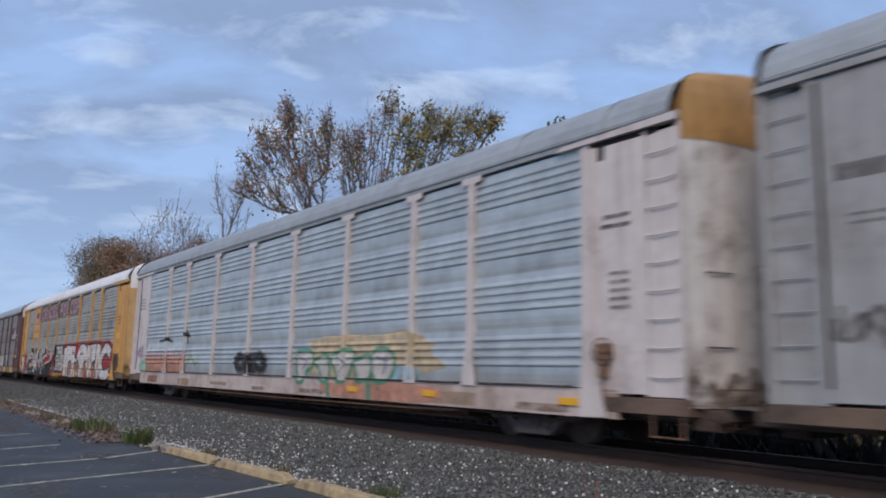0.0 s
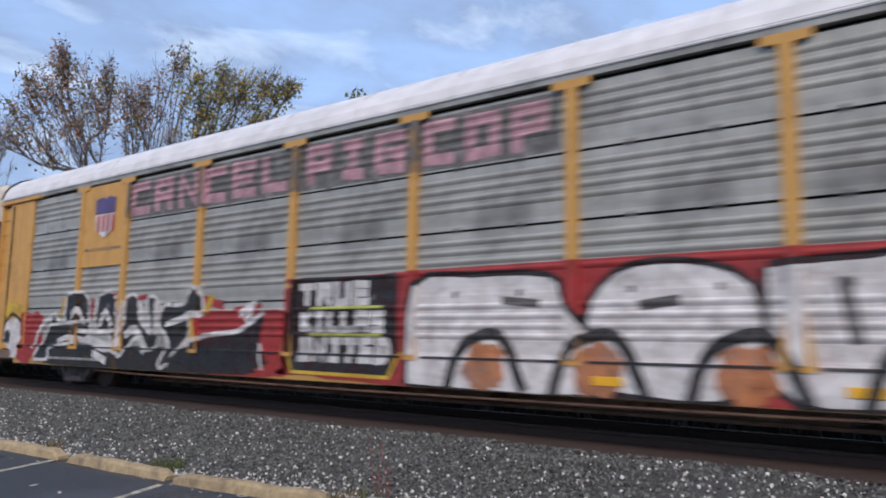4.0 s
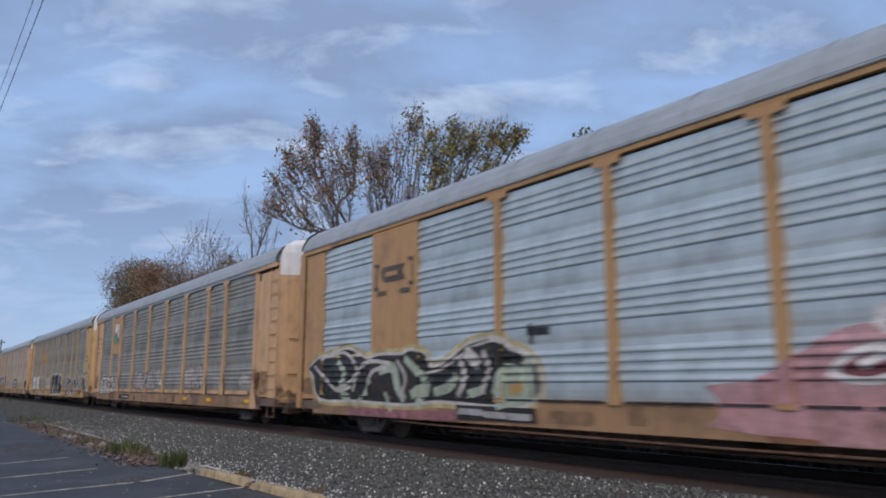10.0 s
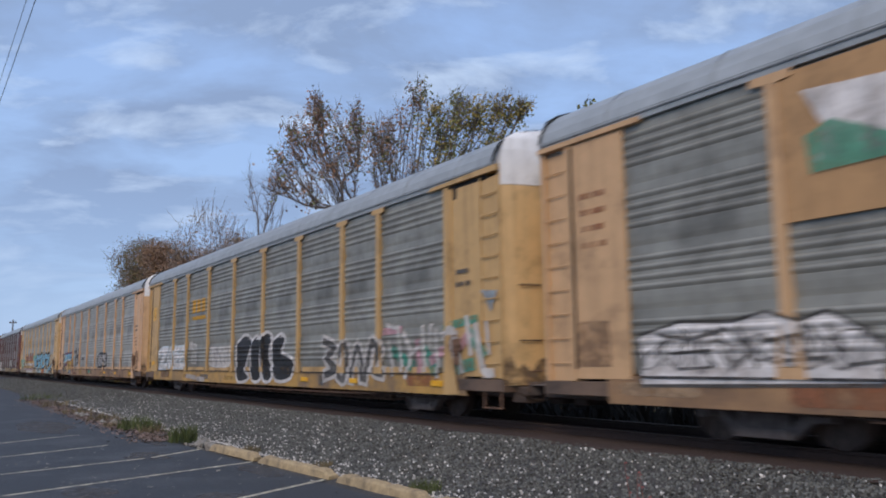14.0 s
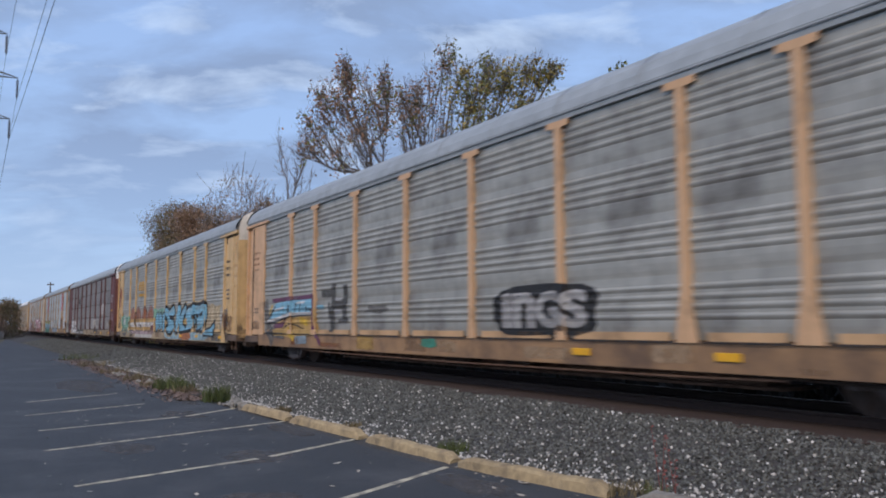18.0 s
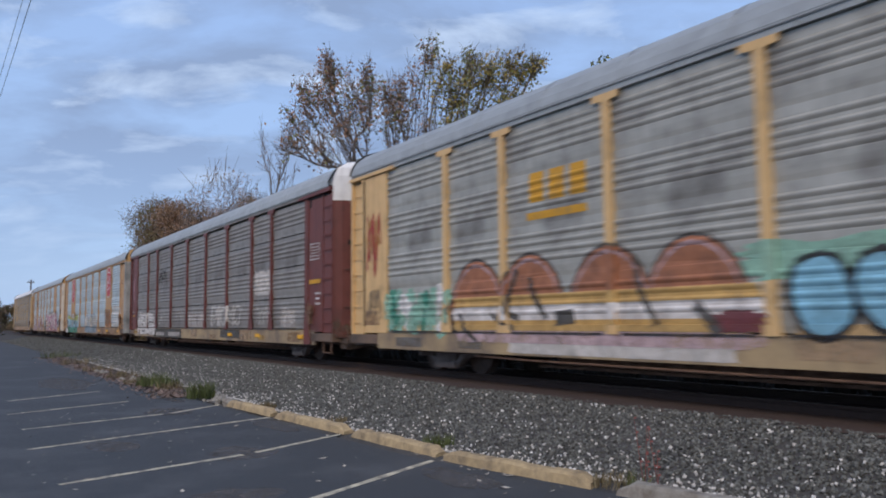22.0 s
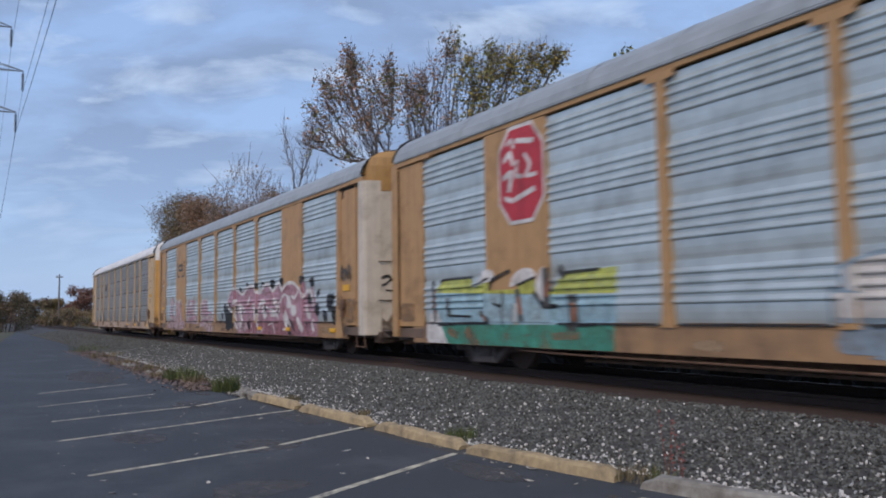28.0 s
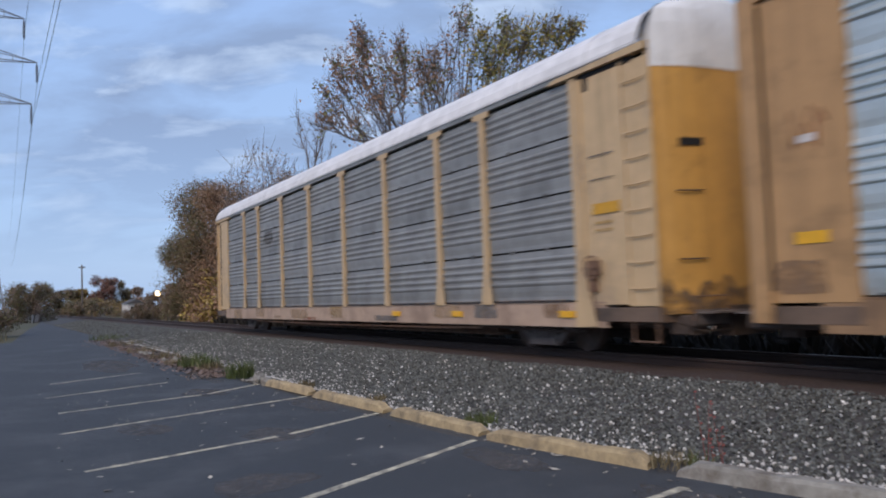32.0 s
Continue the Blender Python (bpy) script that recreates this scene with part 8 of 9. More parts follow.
    # black strips above the sill: the shadow line there is painted on
    for k in range(1, 13):
        for i in range(9):
            if i not in CAR_SOLID[k]:
                n = 3 if k in (4, 11) else 1
                wide = (POSTS[i + 1] - POSTS[i] - 0.34) / n
                for j in range(n):
                    u = POSTS[i] + 0.17 + wide * j
                    low = SILL_TOP - 0.034 if CAR_STYLE[k] == "shallow" else SILL_TOP + 0.008
                    bar(k, u + wide - 0.06, u + 0.02, low, low + 0.038, "black", "dark open gap along the sill", 6, "drain_gap")
    drawn(11, polygons([[(4.9, 0.55), (3.5, 0.55), (3.9, 1.0), (4.3, 1.3), (4.6, 2.3), (5.2, 1.6)]]), "plum", 1, "pink pointed tail of letters")
    outline(11, [(24.63, 0.81), (24.41, 1.61), (24.53, 2.09), (23.89, 2.25), (23.51, 2.05), (23.71, 1.47), (23.23, 0.99), (23.12, 0.63), (25.07, 0.6)], "blush", "faded pale pink letters", 1)
    outline(11, [(23.15, 0.82), (22.8, 1.67), (23.03, 1.91), (22.53, 2.04), (22.24, 1.91), (21.89, 2.04), (21.56, 1.83), (21.66, 1.49), (21.39, 1.09), (20.92, 0.88), (21.04, 0.62), (22.89, 0.56)], "blush", "faded pale pink letters", 1)
    outline(11, [(20.72, 0.88), (20.6, 1.88), (20.15, 2), (19.88, 1.74), (19.34, 1.98), (18.97, 1.87), (19.05, 1.42), (18.76, 1.24), (18.31, 1.18), (18.27, 0.84)], "blush", "faded pale pink letters", 1)
    outline(11, [(17.91, 0.72), (17.68, 1.21), (17.2, 1.16), (16.49, 1.26), (15.72, 1.16), (15.66, 0.89), (15.61, 0.5), (16.53, 0.52), (17.22, 0.69)], "blush", "faded pale pink letters", 1)
    outline(11, [(17.79, 1.3), (17.75, 1.7), (17.52, 1.92), (17.15, 1.97), (16.75, 1.87), (16.57, 1.63), (16.55, 1.26), (16.75, 1.15), (17.58, 1.14)], "blush", "pale pink round letter", 2, "pearl", 0.05)
    strokes(11, [([(23.03, 1.89), (22.63, 2.05), (22.22, 1.91)], 0.1), ([(22.15, 1.93), (21.81, 2.06), (21.52, 1.83)], 0.1), ([(24.39, 2.11), (23.89, 2.27), (23.51, 2.05)], 0.1), ([(25.06, 0.81), (24.57, 1.12), (23.9, 1.06)], 0.08), ([(20.59, 1.98), (20.15, 2.04)], 0.08), ([(19.47, 1.95), (19.08, 2.15), (18.85, 1.77), (18.95, 1.06)], 0.1)], "pearl", "pale rims of faded letters", 3)
    strokes(11, [([(17.8, 0.72), (17.21, 0.89), (16.68, 0.85)], 0.06), ([(18.51, 1.66), (18.44, 0.88)], 0.1), ([(15.79, 1.17), (15.88, 0.85)], 0.06)], "pearl", "pale rims of faded letters", 3)
    strokes(11, [([(22.86, 1.22), (22.1, 1.31), (21.66, 1.52)], 0.07), ([(19.87, 1.93), (19.22, 1.93)], 0.12), ([(20.63, 1.28), (19.9, 1.45), (19.5, 1.25)], 0.12), ([(17.19, 1.2), (16.57, 1.32), (16.08, 1.35), (15.71, 1.23)], 0.09), ([(17.22, 1.5), (16.99, 1.49), (17.02, 1.37)], 0.22), ([(23.89, 1.21), (23.47, 1.17)], 0.06)], "plum", "dull red lines of faded letters", 4)
    strokes(11, [([(21.43, 0.98), (21.03, 0.96)], 0.08), ([(20.06, 0.98), (19, 1.2)], 0.2), ([(17.4, 0.89), (16.93, 1.04)], 0.16)], "plum", "dull red lines of faded letters", 4)
    outline(11, [(22.43, 3.78), (22.32, 3.88), (21.89, 3.87), (21.41, 3.87), (21.54, 3.69), (21.4, 3.51), (21.88, 3.49), (22.32, 3.52), (22.43, 3.63)], "dim", "plain black emblem shape", 1, sharp=True)
    outline(11, [(22.22, 3.74), (21.68, 3.74), (21.68, 3.62), (22.22, 3.62)], PAINT["paint_tan"], "plain tan slot in the emblem", 3, sharp=True)
    strokes(11, [([(22.62, 3.92), (22.62, 3.37)], 0.08), ([(22.68, 3.93), (22.54, 3.93)], 0.1), ([(22.68, 3.37), (22.55, 3.38)], 0.1), ([(21.12, 3.93), (21.08, 3.37)], 0.08), ([(21.2, 3.94), (21.05, 3.93)], 0.1), ([(21.17, 3.35), (21.06, 3.38)], 0.1), ([(22.53, 3.26), (22.21, 3.24)], 0.13), ([(21.54, 3.24), (21.19, 3.24)], 0.13)], "dim", "black bracket round the emblem", 1)
    scrawl(11, 1.7, 0.9, 2.1, 2.6, "dim", "black scribbled tag", 1, 4, 0.06, 4)
    bar(11, 1.45, 1.0, 1.85, 2.02, reflector_mat, "yellow label", 1, "label")
    scrawl(11, 26.45, 25.9, 2.7, 3.3, "rust", "dark scribbled tag", 0, 6, 0.03, 3)
    bar(11, 26.3, 26.05, 2.85, 2.95, "white", "small white label", 1, "label")
    bar(11, 26.4, 25.95, 1.6, 1.75, reflector_mat, "yellow label", 1, "label")
    end_tag(11, [([(-1.36, 2.05), (-1.25, 1.95), (-1.1, 1.98), (-0.9, 2.12), (-0.7, 2.02)], 0.07), ([(-1.2, 2.15), (-1.0, 2.2), (-0.85, 2.0)], 0.09), ([(-1.1, 1.82), (-0.85, 1.8)], 0.05), ([(-0.72, 2.2), (-0.6, 2.1), (-0.68, 1.92)], 0.05)], "black", "black scribbled tag on the end door")
    # car 12
    bar(12, 1.4, 0.75, 2.38, 2.56, gold_mark, "yellow label", 1, "label")
    for z_ in (2.95, 3.35):
        bar(12, 1.45, 0.85, z_, z_ + 0.025, "dim", "dark painted line", 1, "stencil_bar")
    bars(12, 1.35, 0.95, 2.05, 2.3, 2, "ochre", "faint stencilled lines", 1, 4)
    area(12, 20.3, 19.2, 3.3, 3.8, "smoke", "dark smudge", 0, 0.3, 4)
    area(12, 17.2, 15.6, 0.55, 0.86, "bleached", "pale worn paint on the sill", 0, 0.12, 4, 60, 9)
    area(12, 13.5, 12.6, 0.58, 0.88, "bleached", "pale worn paint on the sill", 0, 0.12, 6, 60, 9)
    # worn paint, rust and plates along the sills, and rust at the corners
    rng = random.Random(77)
    for k in (1, 3, 4, 5, 6, 7, 8, 9, 10, 11, 12):
        u = 2.2
        while u < 25.2:
            w = rng.uniform(0.25, 1.5)
            tone = rng.choice(("rust", "earthen", "earthen", "ochre", "bleached", "smoke", "bleached"))
            z_ = rng.uniform(0.51, 0.66)
            area(k, u + w, u, z_, min(0.91, z_ + rng.uniform(0.08, 0.36)), tone, "worn and rusty paint on the sill", -0.6, 0.05, int(u * 10), 40, rng.choice((6, 12, 20)), "worn_patch")
            u += w + rng.uniform(0.5, 2.6)
    for k in (4, 5, 7, 8, 10, 11):
        for u in (0.9, 26.3):
            area(k, u + 0.42, u - 0.3, 0.95, rng.uniform(1.3, 1.9), "earthen", "rusty stain at the foot of the corner", -0.6, 0.08, k, 50, 5, "rust_stain")


def paints():
    P = {}

    def paint(name, c, amount=0.45, dirt=None, rough=0.55, streak=0.25):
        P[name] = surface(name, c, rough, spread=0.08, grain=3.0, dirt=dirt or tuple(v * 0.45 for v in c), dirt_amount=amount, dirt_scale=1.1, bump=0.08, bump_scale=25, streak=streak)

    def galvanised(name, c, amount=0.5, dirt=GRIME, metal=0.4, rough=0.48, streak=0.15):
        P[name] = surface(name, c, rough, metal, spread=0.16, grain=2.2, dirt=dirt, dirt_amount=amount, dirt_scale=0.6, bump=0.08, bump_scale=30, streak=streak, random_tint=0.06)

    paint("paint_white", (0.63, 0.585, 0.575), 0.3, (0.33, 0.27, 0.24))
    paint("paint_pale_grey", (0.35, 0.36, 0.365), 0.5, (0.24, 0.22, 0.2))
    paint("paint_yellow", (0.60, 0.33, 0.085), 0.2)
    paint("paint_maroon", (0.115, 0.05, 0.045), 0.4, (0.06, 0.035, 0.03))
    paint("paint_red_brown", (0.15, 0.045, 0.036), 0.35, (0.07, 0.03, 0.026))
    paint("paint_tan", (0.46, 0.275, 0.125), 0.35)
    paint("paint_sand", (0.59, 0.38, 0.205), 0.35)
    paint("paint_peach", (0.66, 0.42, 0.24), 0.35)
    paint("paint_ochre", (0.55, 0.36, 0.155), 0.35)
    paint("paint_cream", (0.67, 0.455, 0.215), 0.35)
    paint("paint_straw", (0.58, 0.42, 0.24), 0.35, (0.36, 0.27, 0.19))
    paint("sill_pink", (0.47, 0.34, 0.25), 0.6, (0.25, 0.17, 0.125))
    paint("hood_white", (0.78, 0.79, 0.79), 0.3, (0.4, 0.39, 0.37))
    paint("hood_cream", (0.60, 0.55, 0.47), 0.4, (0.3, 0.26, 0.2))
    paint("hood_tan", (0.42, 0.24, 0.08), 0.4)
    paint("sill_grubby", (0.40, 0.30, 0.17), 0.9, (0.14, 0.11, 0.09))
    paint("sill_white", (0.56, 0.49, 0.46), 0.75, (0.28, 0.19, 0.14))
    paint("sill_tan", (0.37, 0.225, 0.115), 0.95, (0.15, 0.095, 0.06))
    paint("sill_dull", (0.27, 0.23, 0.18), 0.8, (0.11, 0.09, 0.08))
    paint("sill_yellow", (0.50, 0.30, 0.08), 0.85, (0.16, 0.12, 0.09))
    # end sill: dirt, and the shade low on the corner, in one dark colour
    paint("sill_dirty_shaded", (0.17, 0.115, 0.08), 0.7, (0.06, 0.045, 0.035))
    paint("end_bare", (0.36, 0.36, 0.345), 0.9, (0.11, 0.12, 0.12), streak=0.6)
    paint("end_grey", (0.64, 0.63, 0.62), 0.5, (0.16, 0.12, 0.09))
    galvanised("steel_blue", (0.54, 0.59, 0.598), 0.22, (0.26, 0.28, 0.29), metal=0.5, rough=0.42)
    galvanised("steel_bright", (0.57, 0.64, 0.65), 0.22, (0.27, 0.29, 0.29), metal=0.5, rough=0.42)
    galvanised("steel_grey", (0.41, 0.41, 0.375), 0.5, metal=0.3, streak=0.25)
    galvanised("steel_dull", (0.29, 0.295, 0.29), 0.5, (0.15, 0.15, 0.145), metal=0.25, streak=0.25)
    galvanised("steel_dark", (0.30, 0.302, 0.27), 0.6, (0.10, 0.10, 0.09), metal=0.25, streak=0.25)
    galvanised("steel_brown", (0.265, 0.255, 0.238), 0.55, (0.12, 0.10, 0.085), metal=0.2, streak=0.2)
    galvanised("roof_grey", (0.345, 0.38, 0.40), 0.0, (0.25, 0.255, 0.26), metal=0.2, rough=0.55, streak=0.05)
    galvanised("roof_white", (0.74, 0.74, 0.75), 0.0, (0.6, 0.6, 0.61), metal=0.0, rough=0.6, streak=0.03)
    return P


PAINT = paints()


def train():
    p = PAINT
    rows = [
        (0, "paint_pale_grey", "steel_blue", "roof_grey", ("hood_white", "paint_pale_grey"), "ribbed", "sill_white", "pale grey covered rail car with galvanised ribbed walls", ()),
        (1, "paint_white", "steel_blue", "roof_grey", ("hood_tan", "end_grey"), "ribbed", "sill_white", "white-framed covered rail car with blue-grey ribbed walls and graffiti", ()),
        (2, "paint_yellow", "steel_grey", "roof_white", ("hood_white", "paint_ochre"), "sheeted", "sill_yellow", "yellow covered rail car with white roof and heavy graffiti", ()),
        (3, "paint_maroon", "steel_brown", "roof_grey", ("hood_cream", "paint_maroon"), "sheeted", "sill_dull", "dark maroon covered rail car with brownish walls and pale graffiti", ()),
        (4, "paint_tan", "steel_bright", "roof_grey", ("hood_cream", "hood_cream"), "ribbed", "sill_tan", "tan covered rail car with bright galvanised walls and pink graffiti", (1, 7)),
        (5, "paint_sand", "steel_dark", "roof_grey", ("hood_white", "paint_sand"), "shallow", "sill_tan", "tan covered rail car with dark dirty ribbed walls and white graffiti", ()),
        (6, "paint_ochre", "steel_dark", "roof_grey", ("hood_white", "paint_cream"), "shallow", "sill_yellow", "ochre covered rail car with dark ribbed walls and mixed graffiti", ()),
        (7, "paint_peach", "steel_grey", "roof_grey", ("hood_white", "paint_sand"), "shallow", "sill_tan", "peach-coloured covered rail car with grey ribbed walls", ()),
        (8, "paint_cream", "steel_grey", "roof_grey", ("hood_cream", "paint_ochre"), "shallow", "sill_grubby", "cream-yellow covered rail car with large blue graffiti", ()),
        (9, "paint_red_brown", "steel_brown", "roof_grey", ("hood_white", "paint_red_brown"), "sheeted", "sill_grubby", "red-brown covered rail car with grey sheeted walls", ()),
        (10, "paint_tan", "steel_bright", "roof_grey", ("hood_tan", "end_bare"), "ribbed", "sill_tan", "tan covered rail car with red octagon signs on bright ribbed walls", (1, 7)),
        (11, "paint_tan", "steel_bright", "roof_grey", ("hood_tan", "hood_cream"), "ribbed", "sill_tan", "tan covered rail car with large pink graffiti", (1, 7)),
        (12, "paint_straw", "steel_dull", "roof_white", ("hood_white", "paint_yellow"), "sheeted", "sill_pink", "cream-yellow covered rail car with white roof at the train's end", ()),
    ]
    for k, pa, pn, ro, (h, e), style, si, label, solid in rows:
        CAR_STYLE[k], CAR_SOLID[k] = style, solid
        autorack(k, p[pa], p[pn], p[ro], (p[h], p[e]), style, p[si], label, solid)


# ---- trees ----
def leafage(s, at, radius, count, size, rng, droop=0.0):
    """Single leaves in a loose clump."""
    for _ in range(count):
        d = Vector((rng.gauss(0, 1), rng.gauss(0, 1), rng.gauss(0, 0.8)))
        p = at + d * radius * 0.5
        u = Vector((rng.uniform(-1, 1), rng.uniform(-1, 1), rng.uniform(-0.6, 0.6) - droop)).normalized()
        w = u.orthogonal().normalized()
        t = rng.random() * 6.28
        w = (w * math.cos(t) + u.cross(w) * math.sin(t)) * 0.3
        k = size * rng.uniform(0.6, 1.3)
        s.add([p, p + (u * 0.5 + w) * k, p + u * k, p + (u * 0.5 - w) * k], [(0, 1, 2, 3)])


def tree(x, y, crown, tips, seed, choose, label, stems=3, base_height=4.0, leaf_n=(3, 9), leaf_size=0.3, radius=0.02, kind="tree", group="trees beyond the track", step=0.8, fan=2.2, twigs=3):
    """A branching tree: limbs grow from the stems to points that fill the crown's lobes (centre, radii), thicker the more they carry."""
    rng = random.Random(seed)
    top = tagged(new(kind), label, "tree", group)
    top.location = (x, y, -0.06)
    nodes, parent = [], []
    for i in range(stems):
        a = 6.283 * i / stems + rng.random()
        p, prev = Vector((0.25 * math.cos(a), 0.25 * math.sin(a), 0)), -1
        lean = Vector((math.cos(a), math.sin(a), 0)) * rng.uniform(0.15, 0.5)
        n = int(base_height / step)
        for j in range(n + 1):
            nodes.append(p.copy()); parent.append(prev)
            prev = len(nodes) - 1
            p = p + (Vector((0, 0, 1)) + lean * (0.4 + j / n) + Vector((rng.uniform(-1, 1), rng.uniform(-1, 1), 0)) * 0.12) * step
    goals = []
    while len(goals) < tips:
        c, r = rng.choices(crown, [r_[0] * r_[1] * r_[2] ** 0.5 + 0.9 for c_, r_ in crown])[0]
        d = Vector((rng.gauss(0, 1), rng.gauss(0, 1), rng.gauss(0, 1))).normalized() * (rng.random() ** 0.36)
        goals.append(Vector(c) + Vector((d.x * r[0], d.y * r[1], d.z * r[2])))
    goals.sort(key=lambda g_: (g_ - Vector((0, 0, base_height * 0.6))).length)
    ends = []
    fork = Vector((0, 0, base_height * 0.8))
    for goal in goals:
        arr = np.array(nodes)
        d = arr - np.array(goal)
        ray = np.array(goal - fork)
        ray /= np.linalg.norm(ray)
        off = arr - np.array(fork)
        aside = np.linalg.norm(off - np.outer(off @ ray, ray), axis=1)
        cost = np.sqrt((d ** 2).sum(1)) + fan * aside + 1.2 * np.maximum(0, arr[:, 2] - goal.z + 0.3)
        i = int(cost.argmin())
        p, prev = nodes[i].copy(), i
        far = (goal - p).length
        n = max(1, int(far / step))
        side = Vector((rng.uniform(-1, 1), rng.uniform(-1, 1), rng.uniform(0.0, 1.0))) * far * 0.06
        start = p.copy()
        for j in range(1, n + 1):
            t = j / n
            q = start.lerp(goal, t) + side * math.sin(math.pi * t) + Vector((rng.uniform(-1, 1), rng.uniform(-1, 1), rng.uniform(-1, 1))) * 0.03
            nodes.append(q); parent.append(prev)
            prev = len(nodes) - 1
        ends.append(prev)
    # limbs run smoothly: each joint moves towards the middle of its neighbours
    after = {}
    for i, q in enumerate(parent):
        if q >= 0:
            after.setdefault(q, []).append(i)
    for _ in range(4):
        moved = [p.copy() for p in nodes]
        for i, q in enumerate(parent):
            if q >= 0 and i in after:
                ahead = sum((nodes[c] for c in after[i]), Vector()) / len(after[i])
                moved[i] = nodes[i] * 0.4 + (nodes[q] + ahead) * 0.3
        nodes = moved
    load = [0.0] * len(nodes)
    for e in ends:
        while e >= 0:
            load[e] += 1
            e = parent[e]
    wood, leaves = Shape(), Shape()
    thick = [radius * (max(w, 0.7) ** 0.42) for w in load]
    for i, p in enumerate(nodes):
        if parent[i] >= 0:
            wood.tube(nodes[parent[i]], p, min(thick[parent[i]], thick[i] * 1.5), thick[i], 6 if thick[i] > 0.08 else 4 if thick[i] > 0.035 else 3, caps=False)
    for e in ends:
        if parent[e] >= 0:
            d = (nodes[e] - nodes[parent[e]]).normalized()
            for _ in range(twigs):
                q = nodes[parent[e]].lerp(nodes[e], rng.random())
                wood.tube(q, q + (d + Vector((rng.uniform(-1, 1), rng.uniform(-1, 1), rng.uniform(-0.2, 0.9))) * 0.8).normalized() * rng.uniform(0.35, 0.8), 0.009, 0.005, 3, caps=False)
    part("trunk", wood, bark, top)
    mats, owner = [], []
    for e in ends:
        p = nodes[e]
        m, share = choose(p, rng)
        if m is None:
            continue
        before = len(leaves.f)
        leafage(leaves, p, 0.36, rng.randint(*leaf_n) if share > rng.random() else 1, leaf_size, rng, 0.3)
        back = parent[e]
        if back >= 0 and share > rng.random():
            leafage(leaves, nodes[back], 0.5, rng.randint(*leaf_n) // 2 + 1, leaf_size, rng, 0.3)
        if m not in mats:
            mats.append(m)
        owner += [mats.index(m)] * (len(leaves.f) - before)
    if leaves.f:
        me = bpy.data.meshes.new("crown")
        me.from_pydata(leaves.v, [], leaves.f)
        for m in mats:
            me.materials.append(m)
        for poly, o in zip(me.polygons, owner):
            poly.material_index = o
        part("crown", me, None, top)
    return top


def thicket(x, y, width, deep, height, seed, mats, label, count, leaf_size=0.4, kind="bush", lobes_n=16, low=0.15, twigs=0):
    """A dense tree or bush seen from afar: stems, and leaves in an uneven mass of lobes."""
    rng = random.Random(seed)
    top = tagged(new(kind), label, "bush" if height < 6 else "tree", "trees and bushes along the line")
    top.location = (x, y, -0.06)
    wood, leaves = Shape(), Shape()
    lobes = []
    for _ in range(lobes_n):
        c = Vector((rng.uniform(-0.5, 0.5) * width, rng.uniform(-0.5, 0.5) * deep, height * rng.uniform(low, 0.86)))
        lobes.append((c, rng.uniform(0.15, 0.28) * min(width, height)))
    for c, r in lobes:
        r = min(r, max(0.5, height - c.z))
        base = Vector((c.x * 0.5, c.y * 0.5, 0))
        mid = base + (c - base) * 0.6
        wood.tube(base, mid, 0.04 + 0.006 * height, 0.03 + 0.003 * height, 5).tube(mid, c, 0.03 + 0.003 * height, 0.02, 4)
        for _ in range(twigs):
            d = Vector((rng.gauss(0, 0.7), rng.gauss(0, 0.7), abs(rng.gauss(0.6, 0.6)))).normalized()
            q = c + Vector((rng.gauss(0, 0.45), rng.gauss(0, 0.45), rng.gauss(0, 0.3))) * r
            wood.tube(q, q + (d + Vector((0, 0, 0.8))).normalized() * r * rng.uniform(0.6, 1.2), 0.022, 0.008, 3, caps=False)
        for _ in range(count // lobes_n):
            d = Vector((rng.gauss(0, 1), rng.gauss(0, 1), rng.gauss(0, 1))).normalized() * r * (rng.random() ** 0.4) * rng.uniform(0.75, 1.2)
            if c.z + d.z > 0.05:
                leafage(leaves, c + d, 0.35, 2, leaf_size, rng)
    part("stem", wood, bark, top)
    me = bpy.data.meshes.new("foliage")
    me.from_pydata(leaves.v, [], leaves.f)
    for m in mats:
        me.materials.append(m)
    for poly in me.polygons:
        poly.material_index = rng.randrange(len(mats))
    part("foliage", me, None, top)
    return top


